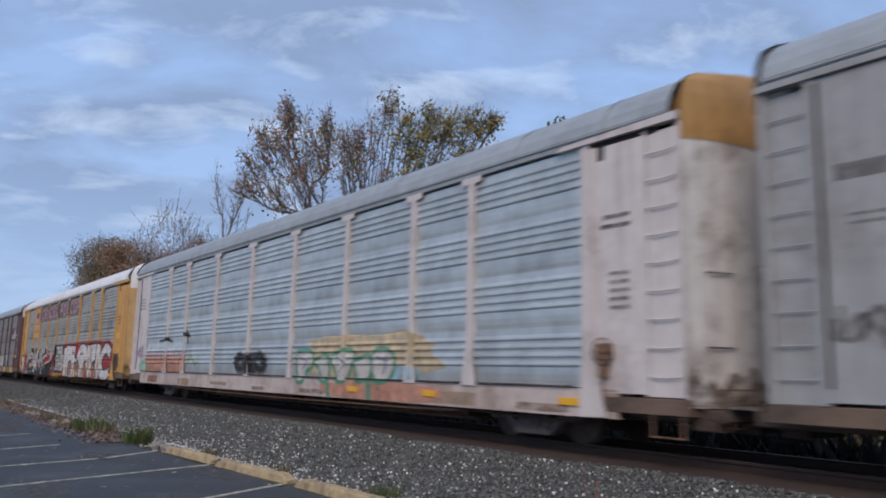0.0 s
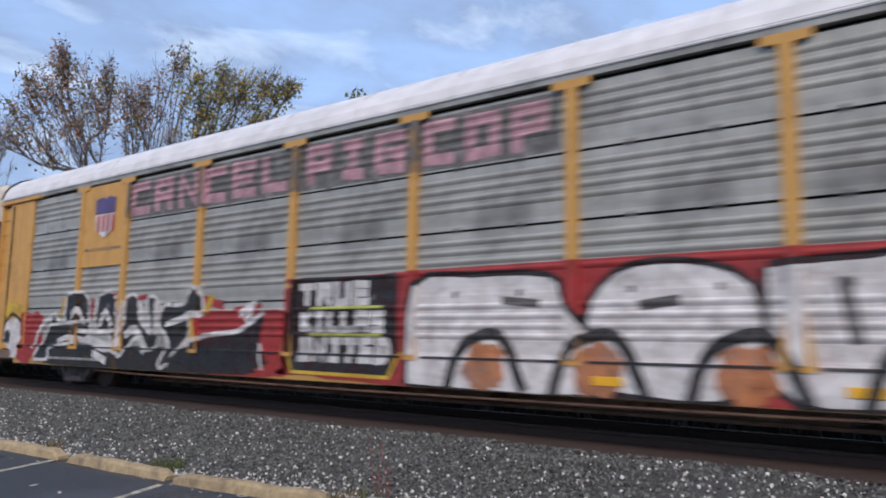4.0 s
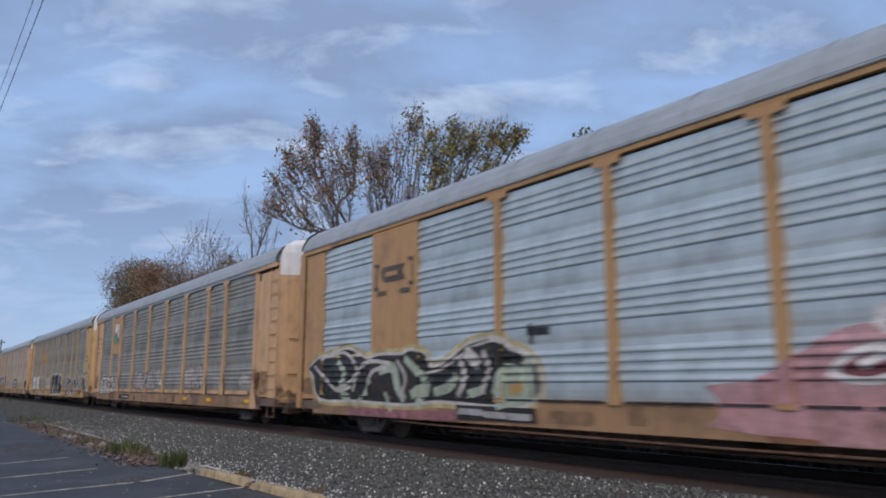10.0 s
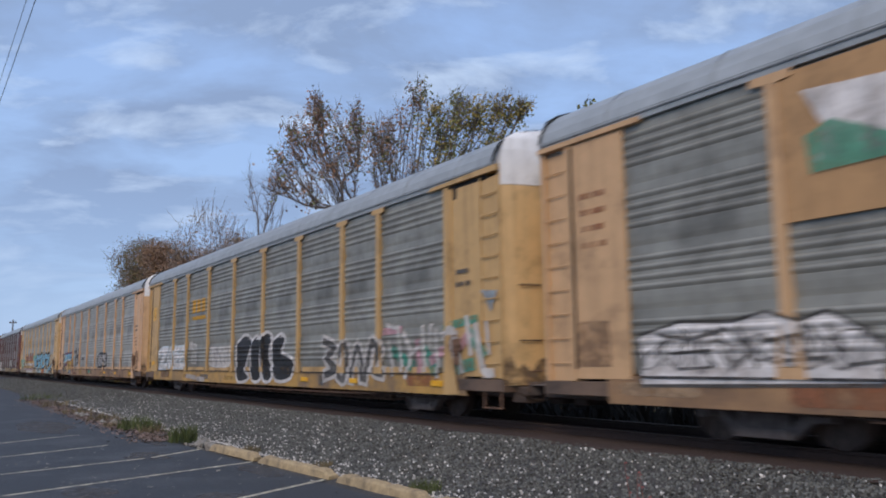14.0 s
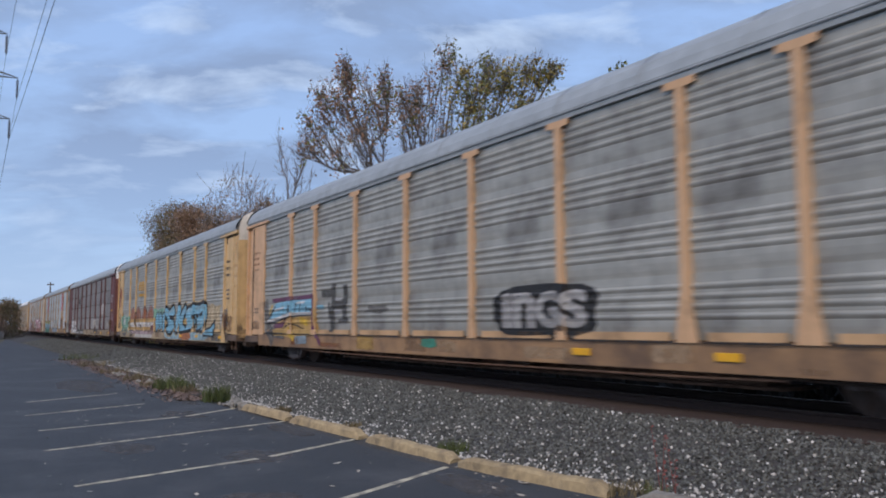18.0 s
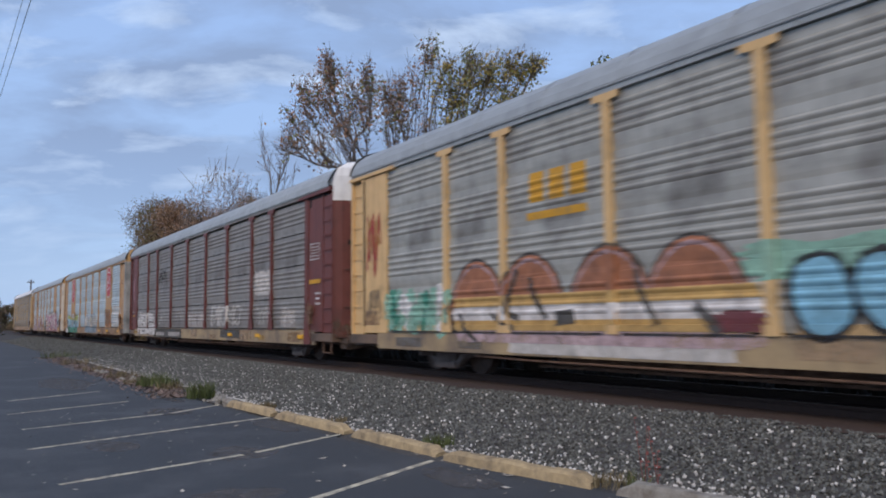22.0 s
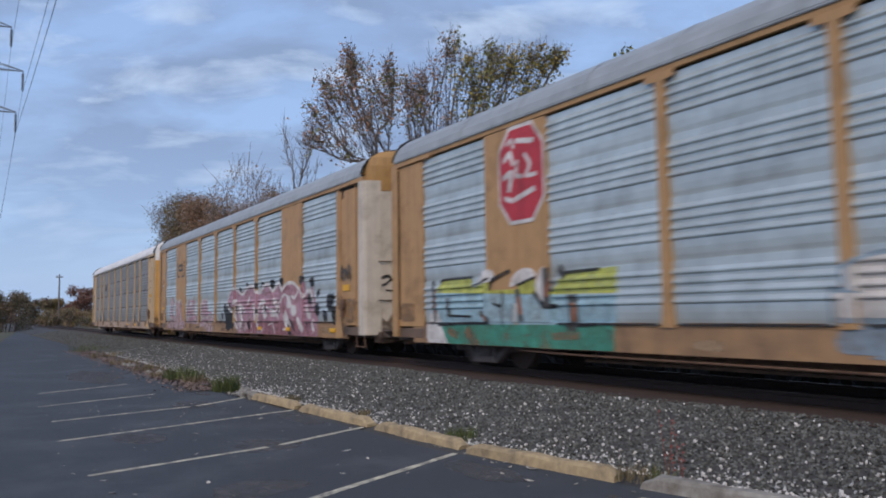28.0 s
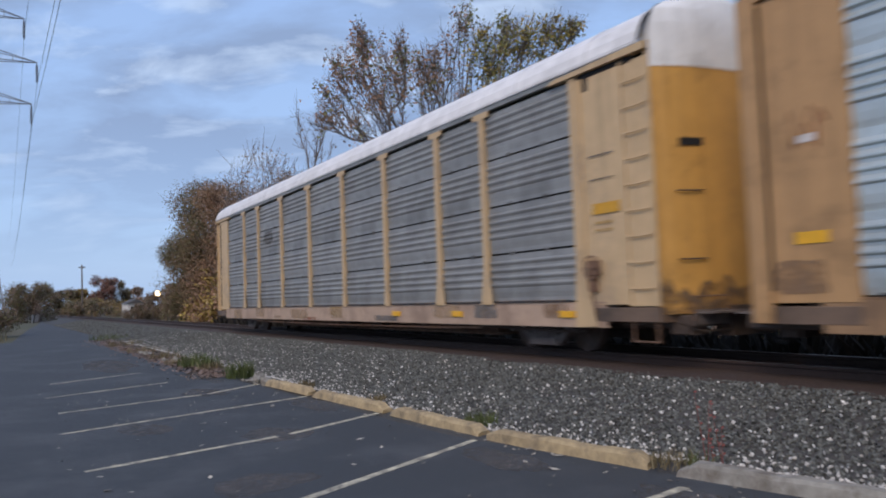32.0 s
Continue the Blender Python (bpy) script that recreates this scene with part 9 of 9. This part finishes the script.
def woods():
    def main(p, rng):
        along = p.x * 0.5 + p.y * 0.86
        shell = (Vector((along / 6.2, 0, (p.z - 9.6) / 5.2))).length      # 0 at the heart of the crown, about 1 at its edge
        if along > 1.0 and p.z > 10.5:
            return ((leaf_green if rng.random() < 0.55 else leaf_gold), 1.0) if rng.random() < 0.8 else (None, 0)
        if rng.random() > (0.3 + 0.6 * shell ** 2) * min(1.0, max(0.25, (p.z - 9.8) / 2.6)):
            return None, 0
        return rng.choice((leaf_brown, leaf_rust, leaf_brown, leaf_green)), 0.8
    # the crown spreads across the line of sight: u runs along it
    def at(u, z, r, h):
        return ((0.5 * u, 0.86 * u, z), (r * 0.8, r * 0.8, h))
    crown = [at(-5.7, 11.4, 1.0, 1.2), at(-4.8, 13.2, 1.4, 1.5), at(-3.2, 12.8, 1.6, 1.8), at(-1.7, 12.2, 1.3, 1.7), at(0.0, 12.7, 1.5, 2.0), at(0.9, 15.2, 0.65, 0.9), at(2.0, 13.5, 1.5, 1.5), at(3.8, 14.1, 1.7, 1.0),
             at(5.5, 14.4, 1.1, 0.75), at(4.8, 12.7, 1.3, 0.9), at(-3.8, 10.4, 2.2, 1.5), at(0.4, 10.4, 2.4, 1.8), at(-6.1, 10.3, 0.8, 0.6), at(2.6, 11.6, 1.8, 1.3), at(-0.9, 12.9, 0.7, 1.3), at(-4.2, 14.6, 0.4, 0.8), at(3.0, 15.0, 0.4, 0.7), at(6.3, 14.6, 0.6, 0.4), at(-2.2, 13.9, 0.4, 0.9)]
    tree(-32.6, 19.3, crown, 1500, 4, main, "tall spreading autumn tree with thinning brown and green leaves", 7, 4.6, (7, 12), 0.165, 0.0085, fan=4.5)
    tree(-25.4, 25.2, [((0, 0, 13.55), (0.4, 0.4, 0.4)), ((0, 0, 11.5), (1.6, 1.6, 1.0))], 36, 8, lambda p, rng: (leaf_green, 1.0), "slim tree whose green top shows over the train", 1, 7.0, (8, 14), 0.26, 0.03)
    tree(-47.0, 17.7, [((0, 0, 10.8), (1.2, 1.6, 2.6)), ((0.3, 0.5, 13.2), (0.5, 0.6, 1.3)), ((-0.3, -0.8, 13.4), (0.4, 0.5, 1.4))], 130, 5, lambda p, rng: (leaf_brown if rng.random() < 0.2 else None, 0.3), "slender bare tree beyond the track", 2, 7.0, (1, 3), 0.22, 0.011)
    tree(-43.0, 18.2, [((0, 0, 8.6), (2.6, 2.6, 1.6)), ((1.2, 1.2, 9.6), (1.4, 1.4, 1.0))], 120, 6, lambda p, rng: (leaf_brown if rng.random() < 0.35 else None, 0.4), "half bare twiggy tree beyond the track", 3, 4.5, (1, 4), 0.24, 0.011)
    brown = "dense rust-brown autumn tree beyond the track"
    thicket(-95, 20.0, 7, 5, 10.5, 3, (leaf_olive, leaf_olive, leaf_mauve), "dense dull olive tree beyond the track", 19000, 0.17, "tree", 16, 0.1)
    thicket(-87, 20.5, 11, 6, 16.0, 4, (leaf_umber, leaf_mauve, leaf_olive, leaf_olive), brown, 36000, 0.17, "tree", 22, 0.08, 3)
    thicket(-76, 20.5, 10, 6, 14.0, 5, (leaf_umber, leaf_brown), brown, 28000, 0.17, "tree", 20, 0.08, 4)
    thicket(-65, 20.0, 9, 6, 14.4, 6, (leaf_dark, leaf_brown), "thinning brown tree with bare twigs beyond the track", 8500, 0.15, "tree", 24, 0.1, 34)
    thicket(-56, 19.5, 7, 5, 12.0, 7, (leaf_dark, leaf_brown), "thinning brown tree with bare twigs beyond the track", 4200, 0.15, "tree", 20, 0.1, 30)
    for i in range(15):
        x = -78 + 6.2 * i
        thicket(x, 17.6 + 0.6 * math.sin(i * 1.7), 7.5, 2.4, 4.4 + 1.0 * math.sin(i * 2.3), 30 + i, (leaf_gold, leaf_brown) if i < 3 else (leaf_brown, leaf_green, leaf_brown), "low tangled bush along the track", 1300, 0.3, "bush", 14, 0.0)
    # far end of the lot and the distance
    for i, (x, y, w, h, m) in enumerate(((-57, -4.6, 10, 4.0, (leaf_mustard, leaf_olive, leaf_mauve)), (-64, -1.8, 8, 3.6, (leaf_mauve, leaf_olive)), (-70, -8, 10, 3.4, (leaf_mustard, leaf_mauve)), (-60, -14, 12, 3.6, (leaf_mauve, leaf_olive)))):
        thicket(x, y, w, 5, h, 60 + i, m, "rough olive-brown autumn bush at the end of the lot", 8200, 0.16, "bush", 20, 0.02)
    thicket(-132, 4.0, 7, 6, 6.0, 70, (leaf_olive, leaf_mauve), "round dull green tree in the distance", 7500, 0.22, "tree", 22, 0.1)
    for i, (x, y, w, h, m) in enumerate(((-300, 17.5, 14, 9, (leaf_mauve, leaf_olive)), (-300, 25, 12, 9, (leaf_mustard, leaf_mustard, leaf_mauve)), (-290, 30.5, 8, 13.5, (leaf_maroon, leaf_mauve)), (-300, 38, 9, 12, (leaf_mauve, leaf_olive)), (-290, 44, 14, 9, (leaf_umber, leaf_mauve)), (-300, 9, 16, 8, (leaf_mauve,)),
                                         (-310, -6, 20, 9, (leaf_mauve, leaf_olive)), (-320, -30, 26, 10, (leaf_mauve,)), (-330, -70, 40, 11, (leaf_mauve, leaf_olive)), (-280, 54, 16, 10, (leaf_umber, leaf_mauve)))):
        thicket(x, y, w, 8, h, 80 + i, m, "distant autumn tree on the skyline", 5200, 0.5, "tree", 16, 0.04)
    for i in range(8):
        thicket(-165 - 16 * i, 15.5 + 1.6 * i + 3 * math.sin(i * 2.1), 16, 8, 3.6 + 0.25 * i, 110 + i, ((leaf_olive, leaf_mauve), (leaf_mustard, leaf_mauve), (leaf_umber, leaf_olive))[i % 3], "low brown scrub beyond the track", 3000, 0.28, "bush", 16, 0.02)
    thicket(-120, 24, 18, 6, 4.5, 95, (leaf_mauve, leaf_umber), "low brown scrub beyond the track", 3200, 0.26, "bush", 18, 0.1)
    thicket(-142, 28, 14, 6, 5.0, 96, (leaf_umber, leaf_mauve), "low brown scrub beyond the track", 2600, 0.28, "bush", 16, 0.1)
    for i, (x, y, w, h) in enumerate(((-101, 19.5, 6, 4.6), (-109, 18.6, 7, 3.0), (-117, 17.2, 8, 2.2), (-104, 16.2, 5, 1.6))):
        thicket(x, y, w, 3, h, 130 + i, (leaf_olive, leaf_mauve, leaf_mauve), "dark tangled scrub below the street lamp", 3600, 0.17, "bush", 14, 0.0, 6)


# ---- power line, pole, lamp and house in the distance ----
def pylon(x, y):
    top = tagged(new("transmission_tower"), "tall grey steel lattice power transmission tower", "power tower", "power line")
    top.location = (x, y, -0.06)
    half = lambda z: 3.7 - 2.7 * min(z, 23) / 23 if z < 23 else 1.0 - 0.5 * (z - 23) / 17
    levels = [0, 6, 11.5, 16, 20, 23.5, 27, 30.5, 34, 37, 40]
    for sx in (-1, 1):
        for sy in (-1, 1):
            s = Shape()
            for a, b in zip(levels, levels[1:]):
                s.tube((sx * half(a), sy * half(a), a), (sx * half(b), sy * half(b), b), 0.13, 0.12, 4)
            part("leg", s, tower_steel, top)
    for a, b in zip(levels, levels[1:]):
        s = Shape()
        h0, h1 = half(a), half(b)
        for (c, d), (e, f) in (((-1, -1), (1, -1)), ((1, -1), (1, 1)), ((1, 1), (-1, 1)), ((-1, 1), (-1, -1))):
            s.tube((c * h0, d * h0, a), (e * h1, f * h1, b), 0.06, 0.06, 4).tube((e * h0, f * h0, a), (c * h1, d * h1, b), 0.06, 0.06, 4)
            s.tube((c * h1, d * h1, b), (e * h1, f * h1, b), 0.05, 0.05, 4)
        part("bracing", s, tower_steel, top)
    for z, reach in ((25.3, 6.3), (30.2, 6.9), (35.2, 5.6)):
        for side in (-1, 1):
            s = Shape()
            h = half(z)
            for sx in (-1, 1):
                s.tube((sx * h, side * h, z), (0, side * reach, z + 0.2), 0.07, 0.05, 4).tube((sx * h, side * h, z + 1.6), (0, side * reach, z + 0.25), 0.06, 0.05, 4)
            for t in (0.3, 0.6):
                s.tube((0, side * (h + (reach - h) * t), z + 0.1), (0, side * (h + (reach - h) * t), z + 1.6 * (1 - t)), 0.04, 0.04, 4)
            arm = part("crossarm", s, tower_steel, top)
            s = Shape().tube((0, 0, 0), (0, 0, -2.4), 0.05, 0.05, 5)
            for i in range(9):
                s.tube((0, 0, -0.3 - 0.22 * i), (0, 0, -0.38 - 0.22 * i), 0.15, 0.15, 8)
            part("insulator", s, insulator_mat, arm, "dark brown hanging insulator", at=pose(0, side * reach, z + 0.15))
    return top


def wires(x, y):
    for z, reach in ((25.3, 6.3), (30.2, 6.9), (35.2, 5.6)):
        for side in (-1, 1):
            for x0, x1 in ((x, x + 290), (x, x - 290)):
                s = Shape()
                for off in (0.0,):
                    pts = [(x0 + (x1 - x0) * i / 36, y + side * reach + off, z - 2.3 - 6.0 * 4 * (i / 36) * (1 - i / 36)) for i in range(37)]
                    s.path(pts, 0.022, 4)
                tagged(part("power_cable", s, wire_mat), "thin dark overhead power cable", "cable", "power line")


def distance():
    s = Shape().tube((0, 0, 0), (0, 0, 11.6), 0.2, 0.14, 8)
    pole = tagged(part("utility_pole", s, bark, at=pose(-190, 15.9, -0.06)), "dark wooden utility pole beside the line", "pole")
    part("crossarm", Shape().box(-0.08, 0.08, -0.7, 0.7, 10.9, 11.1), bark, pole)
    for y in (-0.5, 0.5):
        part("insulator", Shape().tube((0, y, 11.1), (0, y, 11.35), 0.07, 0.05, 6), insulator_mat, pole)
    lamp = tagged(part("street_lamp", Shape().tube((0, 0, 0), (0, 0, 3.1), 0.07, 0.05, 8), dark_steel, at=pose(-104, 17.6, -0.06)), "lit globe street lamp among the trees beyond the track", "lamp")
    globe = Shape()
    for i in range(8):
        a, c = math.pi * i / 8, math.pi * (i + 1) / 8
        globe.tube((0, 0, 3.42 - 0.33 * math.cos(a)), (0, 0, 3.42 - 0.33 * math.cos(c)), max(0.005, 0.33 * math.sin(a)), max(0.005, 0.33 * math.sin(c)), 14)
    part("lamp_globe", globe, glow_mat, lamp, "glowing warm lamp globe")
    house = tagged(new("house"), "small pale house far off in the scrub", "house")
    house.location = (-150, 19.6, -0.06)
    part("wall", Shape().box(-4, 4, 0, 2.6, 0, 2.5), house_wall, house)
    part("roof", Shape().prism([(-0.25, 2.5), (2.85, 2.5), (1.3, 3.2)], -4.3, 4.3), house_roof, house)
    for y in (0.35, 1.5):
        window = part("window", Shape().box(4.0, 4.04, y, y + 0.7, 1.1, 2.0), house_wall, house)
        part("pane", Shape().box(4.04, 4.06, y + 0.06, y + 0.64, 1.16, 1.94), black_gap, window, "dark window pane")


house_wall = surface("pale_siding", (0.62, 0.61, 0.58), 0.8, spread=0.1, grain=2, dirt=(0.3, 0.28, 0.25), dirt_amount=0.4, dirt_scale=0.8)
house_roof = surface("roof_shingle", (0.09, 0.085, 0.085), 0.9, spread=0.25, grain=4)
tower_steel = surface("tower_steel", (0.20, 0.21, 0.22), 0.6, 0.3, spread=0.15)
insulator_mat = surface("insulator", (0.05, 0.04, 0.04), 0.4, spread=0.1)
wire_mat = surface("cable", (0.05, 0.05, 0.055), 0.7, spread=0.1)
glow_mat = surface("lamp_glow", (1.0, 0.74, 0.42), 0.5, spread=0.0, bump=0.0, emit=3.2)


def ties():
    """Wooden ties under the rails: the near ones single, the far ones joined."""
    me = Shape().box(-0.115, 0.115, -1.3, 1.3, -0.09, 0.0, 0.012).mesh("tie", tie_wood)
    rng = random.Random(3)
    first = tagged(new("tie_row"), "row of dark weathered wooden railway ties", "ties", kind="structure")
    for i in range(110):
        part("tie", me, None, first, at=pose(6 - 0.52 * i + rng.uniform(-0.03, 0.03), TRACK_Y + rng.uniform(-0.05, 0.05), RAIL_Z - 0.172 + rng.uniform(-0.012, 0.004), 0, 0, rng.uniform(-1, 1)))
    s = Shape()
    for i in range(600):
        x = -51.4 - 0.52 * i
        s.box(x - 0.115, x + 0.115, TRACK_Y - 1.3, TRACK_Y + 1.3, RAIL_Z - 0.26, RAIL_Z - 0.172)
    tagged(part("far_ties", s, tie_wood), "dark wooden railway ties in the distance", "ties", kind="stuff")


def undergrowth():
    """Dead weeds on the far side of the track, past counting, with the train's shade in their colour."""
    rng = random.Random(21)
    s = Shape()
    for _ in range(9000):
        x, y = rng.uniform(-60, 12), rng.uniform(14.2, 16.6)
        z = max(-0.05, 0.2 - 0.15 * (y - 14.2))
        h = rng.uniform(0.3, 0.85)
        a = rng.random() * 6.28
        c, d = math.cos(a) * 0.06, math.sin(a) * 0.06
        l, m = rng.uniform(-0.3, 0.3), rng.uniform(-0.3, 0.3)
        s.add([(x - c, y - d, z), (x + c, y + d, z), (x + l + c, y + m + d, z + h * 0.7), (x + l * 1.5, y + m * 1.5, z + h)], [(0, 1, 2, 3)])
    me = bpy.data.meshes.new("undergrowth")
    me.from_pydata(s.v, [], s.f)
    me.materials.append(shaded_weed)
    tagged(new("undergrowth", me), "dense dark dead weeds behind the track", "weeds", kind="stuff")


# near-black base: the darkness seen below the cars is put into the weeds' colour
shaded_weed = surface("shaded_weed", (0.022, 0.018, 0.014), 0.9, spread=0.3, grain=2, island=0.5, bump=0)


def lot_edge():
    """Weeds, dead leaves and rubble where the asphalt meets the stones."""
    spots = [(-18.7, 5.25, 0.36, 0.44, 210, grass_mat), (-23.2, 5.15, 0.45, 0.42, 200, grass_mat), (-22.2, 5.3, 0.3, 0.34, 110, grass_mat), (-24.5, 4.95, 0.4, 0.2, 70, dry_grass), (-21.6, 5.25, 0.35, 0.28, 80, dry_grass), (-27.5, 5.1, 0.5, 0.3, 90, dry_grass), (-32, 5.1, 0.6, 0.3, 90, dry_grass), (-38, 5.2, 0.8, 0.35, 110, dry_grass), (-46, 5.4, 1.0, 0.4, 120, grass_mat),
             (-9.1, 5.78, 0.22, 0.20, 80, grass_mat), (-6.0, 6.0, 0.26, 0.16, 60, dry_grass), (-5.75, 6.05, 0.16, 0.2, 20, grass_mat), (-3.3, 6.7, 0.2, 0.22, 50, grass_mat), (-15.2, 5.6, 0.2, 0.16, 40, dry_grass), (-12.2, 5.75, 0.16, 0.14, 30, dry_grass), (-52, -0.5, 1.2, 0.5, 160, dry_grass), (-49, -3.5, 1.4, 0.5, 160, dry_grass)]
    for i, (x, y, r, h, n, m) in enumerate(spots):
        blades("weed_tuft", x, y, 0.0 if y < 5.6 else max(0.0, bed_height(y, x)), r, h, n, m, 40 + i, "tuft of green weeds at the lot edge" if m is grass_mat else "tuft of dry yellow grass at the lot edge")
    # one red-stemmed weed standing in the stones
    s = Shape()
    rng = random.Random(9)
    for _ in range(5):
        p = Vector((-5.62 + rng.uniform(-0.1, 0.1), 6.15 + rng.uniform(-0.1, 0.1), 0.02))
        q = p + Vector((rng.uniform(-0.15, 0.15), rng.uniform(-0.08, 0.08), rng.uniform(0.35, 0.75)))
        s.tube(p, q, 0.004, 0.002, 4)
        for t in (0.4, 0.6, 0.8, 1.0):
            c = p.lerp(q, t)
            s.add([c, c + Vector((0.02, 0.006, 0.015)), c + Vector((0.04, 0.0, 0.0)), c + Vector((0.02, -0.01, -0.01))], [(0, 1, 2, 3)])
    tagged(part("tall_weed", s, red_stem), "thin red-stemmed dry weed standing in the stones", "weed")
    rng = random.Random(12)
    s = Shape()
    for _ in range(420):
        x, y = rng.uniform(-20, -2), 5.35 + abs(rng.gauss(0, 0.3))
        if rng.random() < 0.4:
            y = rng.uniform(1.0, 5.4)
        a, k = rng.random() * 6.28, rng.uniform(0.015, 0.045) * (2.0 if rng.random() < 0.12 else 1.0)
        c, d = math.cos(a) * k, math.sin(a) * k
        s.add([(x - c, y - d, 0.006), (x + d * 0.6, y - c * 0.6, 0.012), (x + c, y + d, 0.02), (x - d * 0.6, y + c * 0.6, 0.008)], [(0, 1, 2, 3)])
    litter = Shape()
    for _ in range(2600):
        x, y = -19 - 28 * rng.random() ** 1.3, 4.95 + rng.gauss(0, 0.34)
        a, k = rng.random() * 6.28, rng.uniform(0.03, 0.075)
        c, d = math.cos(a) * k, math.sin(a) * k
        z = 0.012 if y < 5.1 else 0.05
        litter.add([(x - c, y - d, z), (x + d * 0.6, y - c * 0.6, z + 0.02), (x + c, y + d, z + 0.035), (x - d * 0.6, y + c * 0.6, z + 0.01)], [(0, 1, 2, 3)])
    tagged(part("leaf_litter", litter, leaf_mauve), "drift of dry brown leaves along the lot edge", "leaves", kind="stuff")
    for i, (x, a) in enumerate(((-20.6, 1.5), (-24.2, 2.2), (-28.5, 2.6), (-34, 3.4), (-41, 4.2))):
        ring = [(x + a * math.cos(t * 0.1963) * (0.85 + 0.3 * noise.noise(Vector((math.cos(t * 0.1963) * 2, math.sin(t * 0.1963) * 2, i)))), 4.98 + 0.4 * math.sin(t * 0.1963) * (0.8 + 0.5 * noise.noise(Vector((t * 0.7, i, 2.2)))), 0.004 + 0.001 * i) for t in range(32)]
        tagged(part("dirt_patch", Shape().add(ring, [tuple(range(32))]), edge_dirt), "brown dirt washed over the lot edge", "dirt", "dirt along the lot edge", "structure")
    tagged(part("fallen_leaves", s, pale_leaf), "scattered pale fallen leaves and litter on asphalt", "leaves", kind="stuff")


def stains():
    """Worn and dirty patches on the asphalt, each with its own ragged outline."""
    for i, (x, y, a, b) in enumerate(((-10.5, 3.55, 0.7, 0.45), (-7.4, 5.0, 0.9, 0.3), (-5.2, 5.3, 0.6, 0.28), (-13.0, 4.9, 1.0, 0.3), (-16.2, 3.9, 0.8, 0.5), (-19.5, 4.6, 1.6, 0.35), (-8.0, 2.6, 0.5, 0.5), (-4.2, 4.0, 0.5, 0.35), (-26, 3.2, 3.0, 0.8), (-12.2, 2.2, 0.7, 0.4))):
        rng = random.Random(300 + i)
        ring = []
        for k in range(36):
            t = k * 0.17453
            w = 0.8 + 0.35 * noise.noise(Vector((math.cos(t) * 1.6, math.sin(t) * 1.6, i * 3.1))) + 0.12 * rng.random()
            ring.append((x + a * w * math.cos(t), y + b * w * math.sin(t), 0.0022))
        tagged(part("asphalt_stain", Shape().add(ring, [tuple(range(36))]), stain_mat), "pale worn patch of dusty asphalt", "stain", "stains on the lot", "structure")


stain_mat = surface("dusty_asphalt", (0.12, 0.115, 0.115), 0.95, spread=0.3, grain=14, dirt=(0.06, 0.06, 0.062), dirt_amount=0.7, dirt_scale=3, thin=0.95)
edge_dirt = surface("edge_dirt", (0.13, 0.088, 0.062), 0.95, spread=0.35, grain=12, dirt=(0.07, 0.055, 0.045), dirt_amount=0.7, dirt_scale=2, bump=0.6, bump_scale=20, thin=0.5)
red_stem = surface("red_stem", (0.20, 0.06, 0.05), 0.8, spread=0.2)
pale_leaf = surface("pale_leaf", (0.36, 0.33, 0.28), 0.8, spread=0.3, island=0.5, bump=0)


def rubble(x, y, n, seed, label):
    """A low heap of broken concrete."""
    rng = random.Random(seed)
    heap = tagged(new("rubble_heap"), label, "rubble")
    heap.location = (x, y, 0)
    for _ in range(n):
        r = rng.uniform(0.05, 0.15)
        s = Shape()
        pts = [Vector((rng.gauss(0, 1), rng.gauss(0, 1), rng.gauss(0, 0.6))).normalized() * r * rng.uniform(0.7, 1.1) for _ in range(10)]
        bm = bmesh.new()
        for p in pts:
            bm.verts.new(p)
        bmesh.ops.convex_hull(bm, input=bm.verts[:])
        me = bpy.data.meshes.new("chunk")
        bm.to_mesh(me)
        bm.free()
        me.materials.append(concrete_grey)
        part("chunk", me, None, heap, at=pose(rng.uniform(-0.7, 0.7), rng.uniform(-0.22, 0.22), r * 0.4))


def motions():
    times = [0, 4, 8, 12, 16, 20, 24, 28, 32]
    for k, car in CARS:
        walk(car, [(t, pose(front_of(k, t), TRACK_Y, RAIL_Z)) for t in times])
    # the wheels roll: less than a right angle from row to row
    shared = {}
    for ws, q in WHEELS:
        if q in shared:
            ws.rotation_mode = "QUATERNION"
            ws.animation_data_create()
            ws.animation_data.action = shared[q].animation_data.action
            ws.animation_data.action_slot = shared[q].animation_data.action_slot
            continue
        shared[q] = ws
        turn = lambda t: math.degrees((front_of(0, t) - front_of(0, 0)) / 0.455)
        walk(ws, [(i / 15, pose(q, 0, 0.455, 0, turn(i / 15), 0)) for i in range(481)])


setting()
track()
lot_details()
track_bed()
train()
graffiti()
woods()
pylon(-100, -2.9)
wires(-100, -2.9)
distance()
lot_edge()
stains()
undergrowth()
rubble(-17.3, 5.3, 16, 3, "low heap of broken concrete at the lot edge")
rubble(-25.8, 5.0, 10, 4, "low heap of broken concrete at the lot edge")
rubble(-30.5, 4.9, 8, 5, "low heap of broken concrete at the lot edge")
stones("ballast_stones", 84000, (-34, 0.5), (5.55, 8.95), 0.0225, stone_mat, 5, "loose grey crushed stones on the ballast shoulder", 0.62)
stones("pale_stones", 5600, (-42, -0.3), (5.6, 8.75), 0.019, pale_stone_mat, 6, "pale stones scattered among the ballast", 1.35, 4.6, 1.3)
stones("far_ballast_stones", 30000, (-100, -33.5), (5.55, 8.95), 0.034, stone_mat, 7, "loose grey crushed stones on the far ballast", 1.3)
ties()
motions()
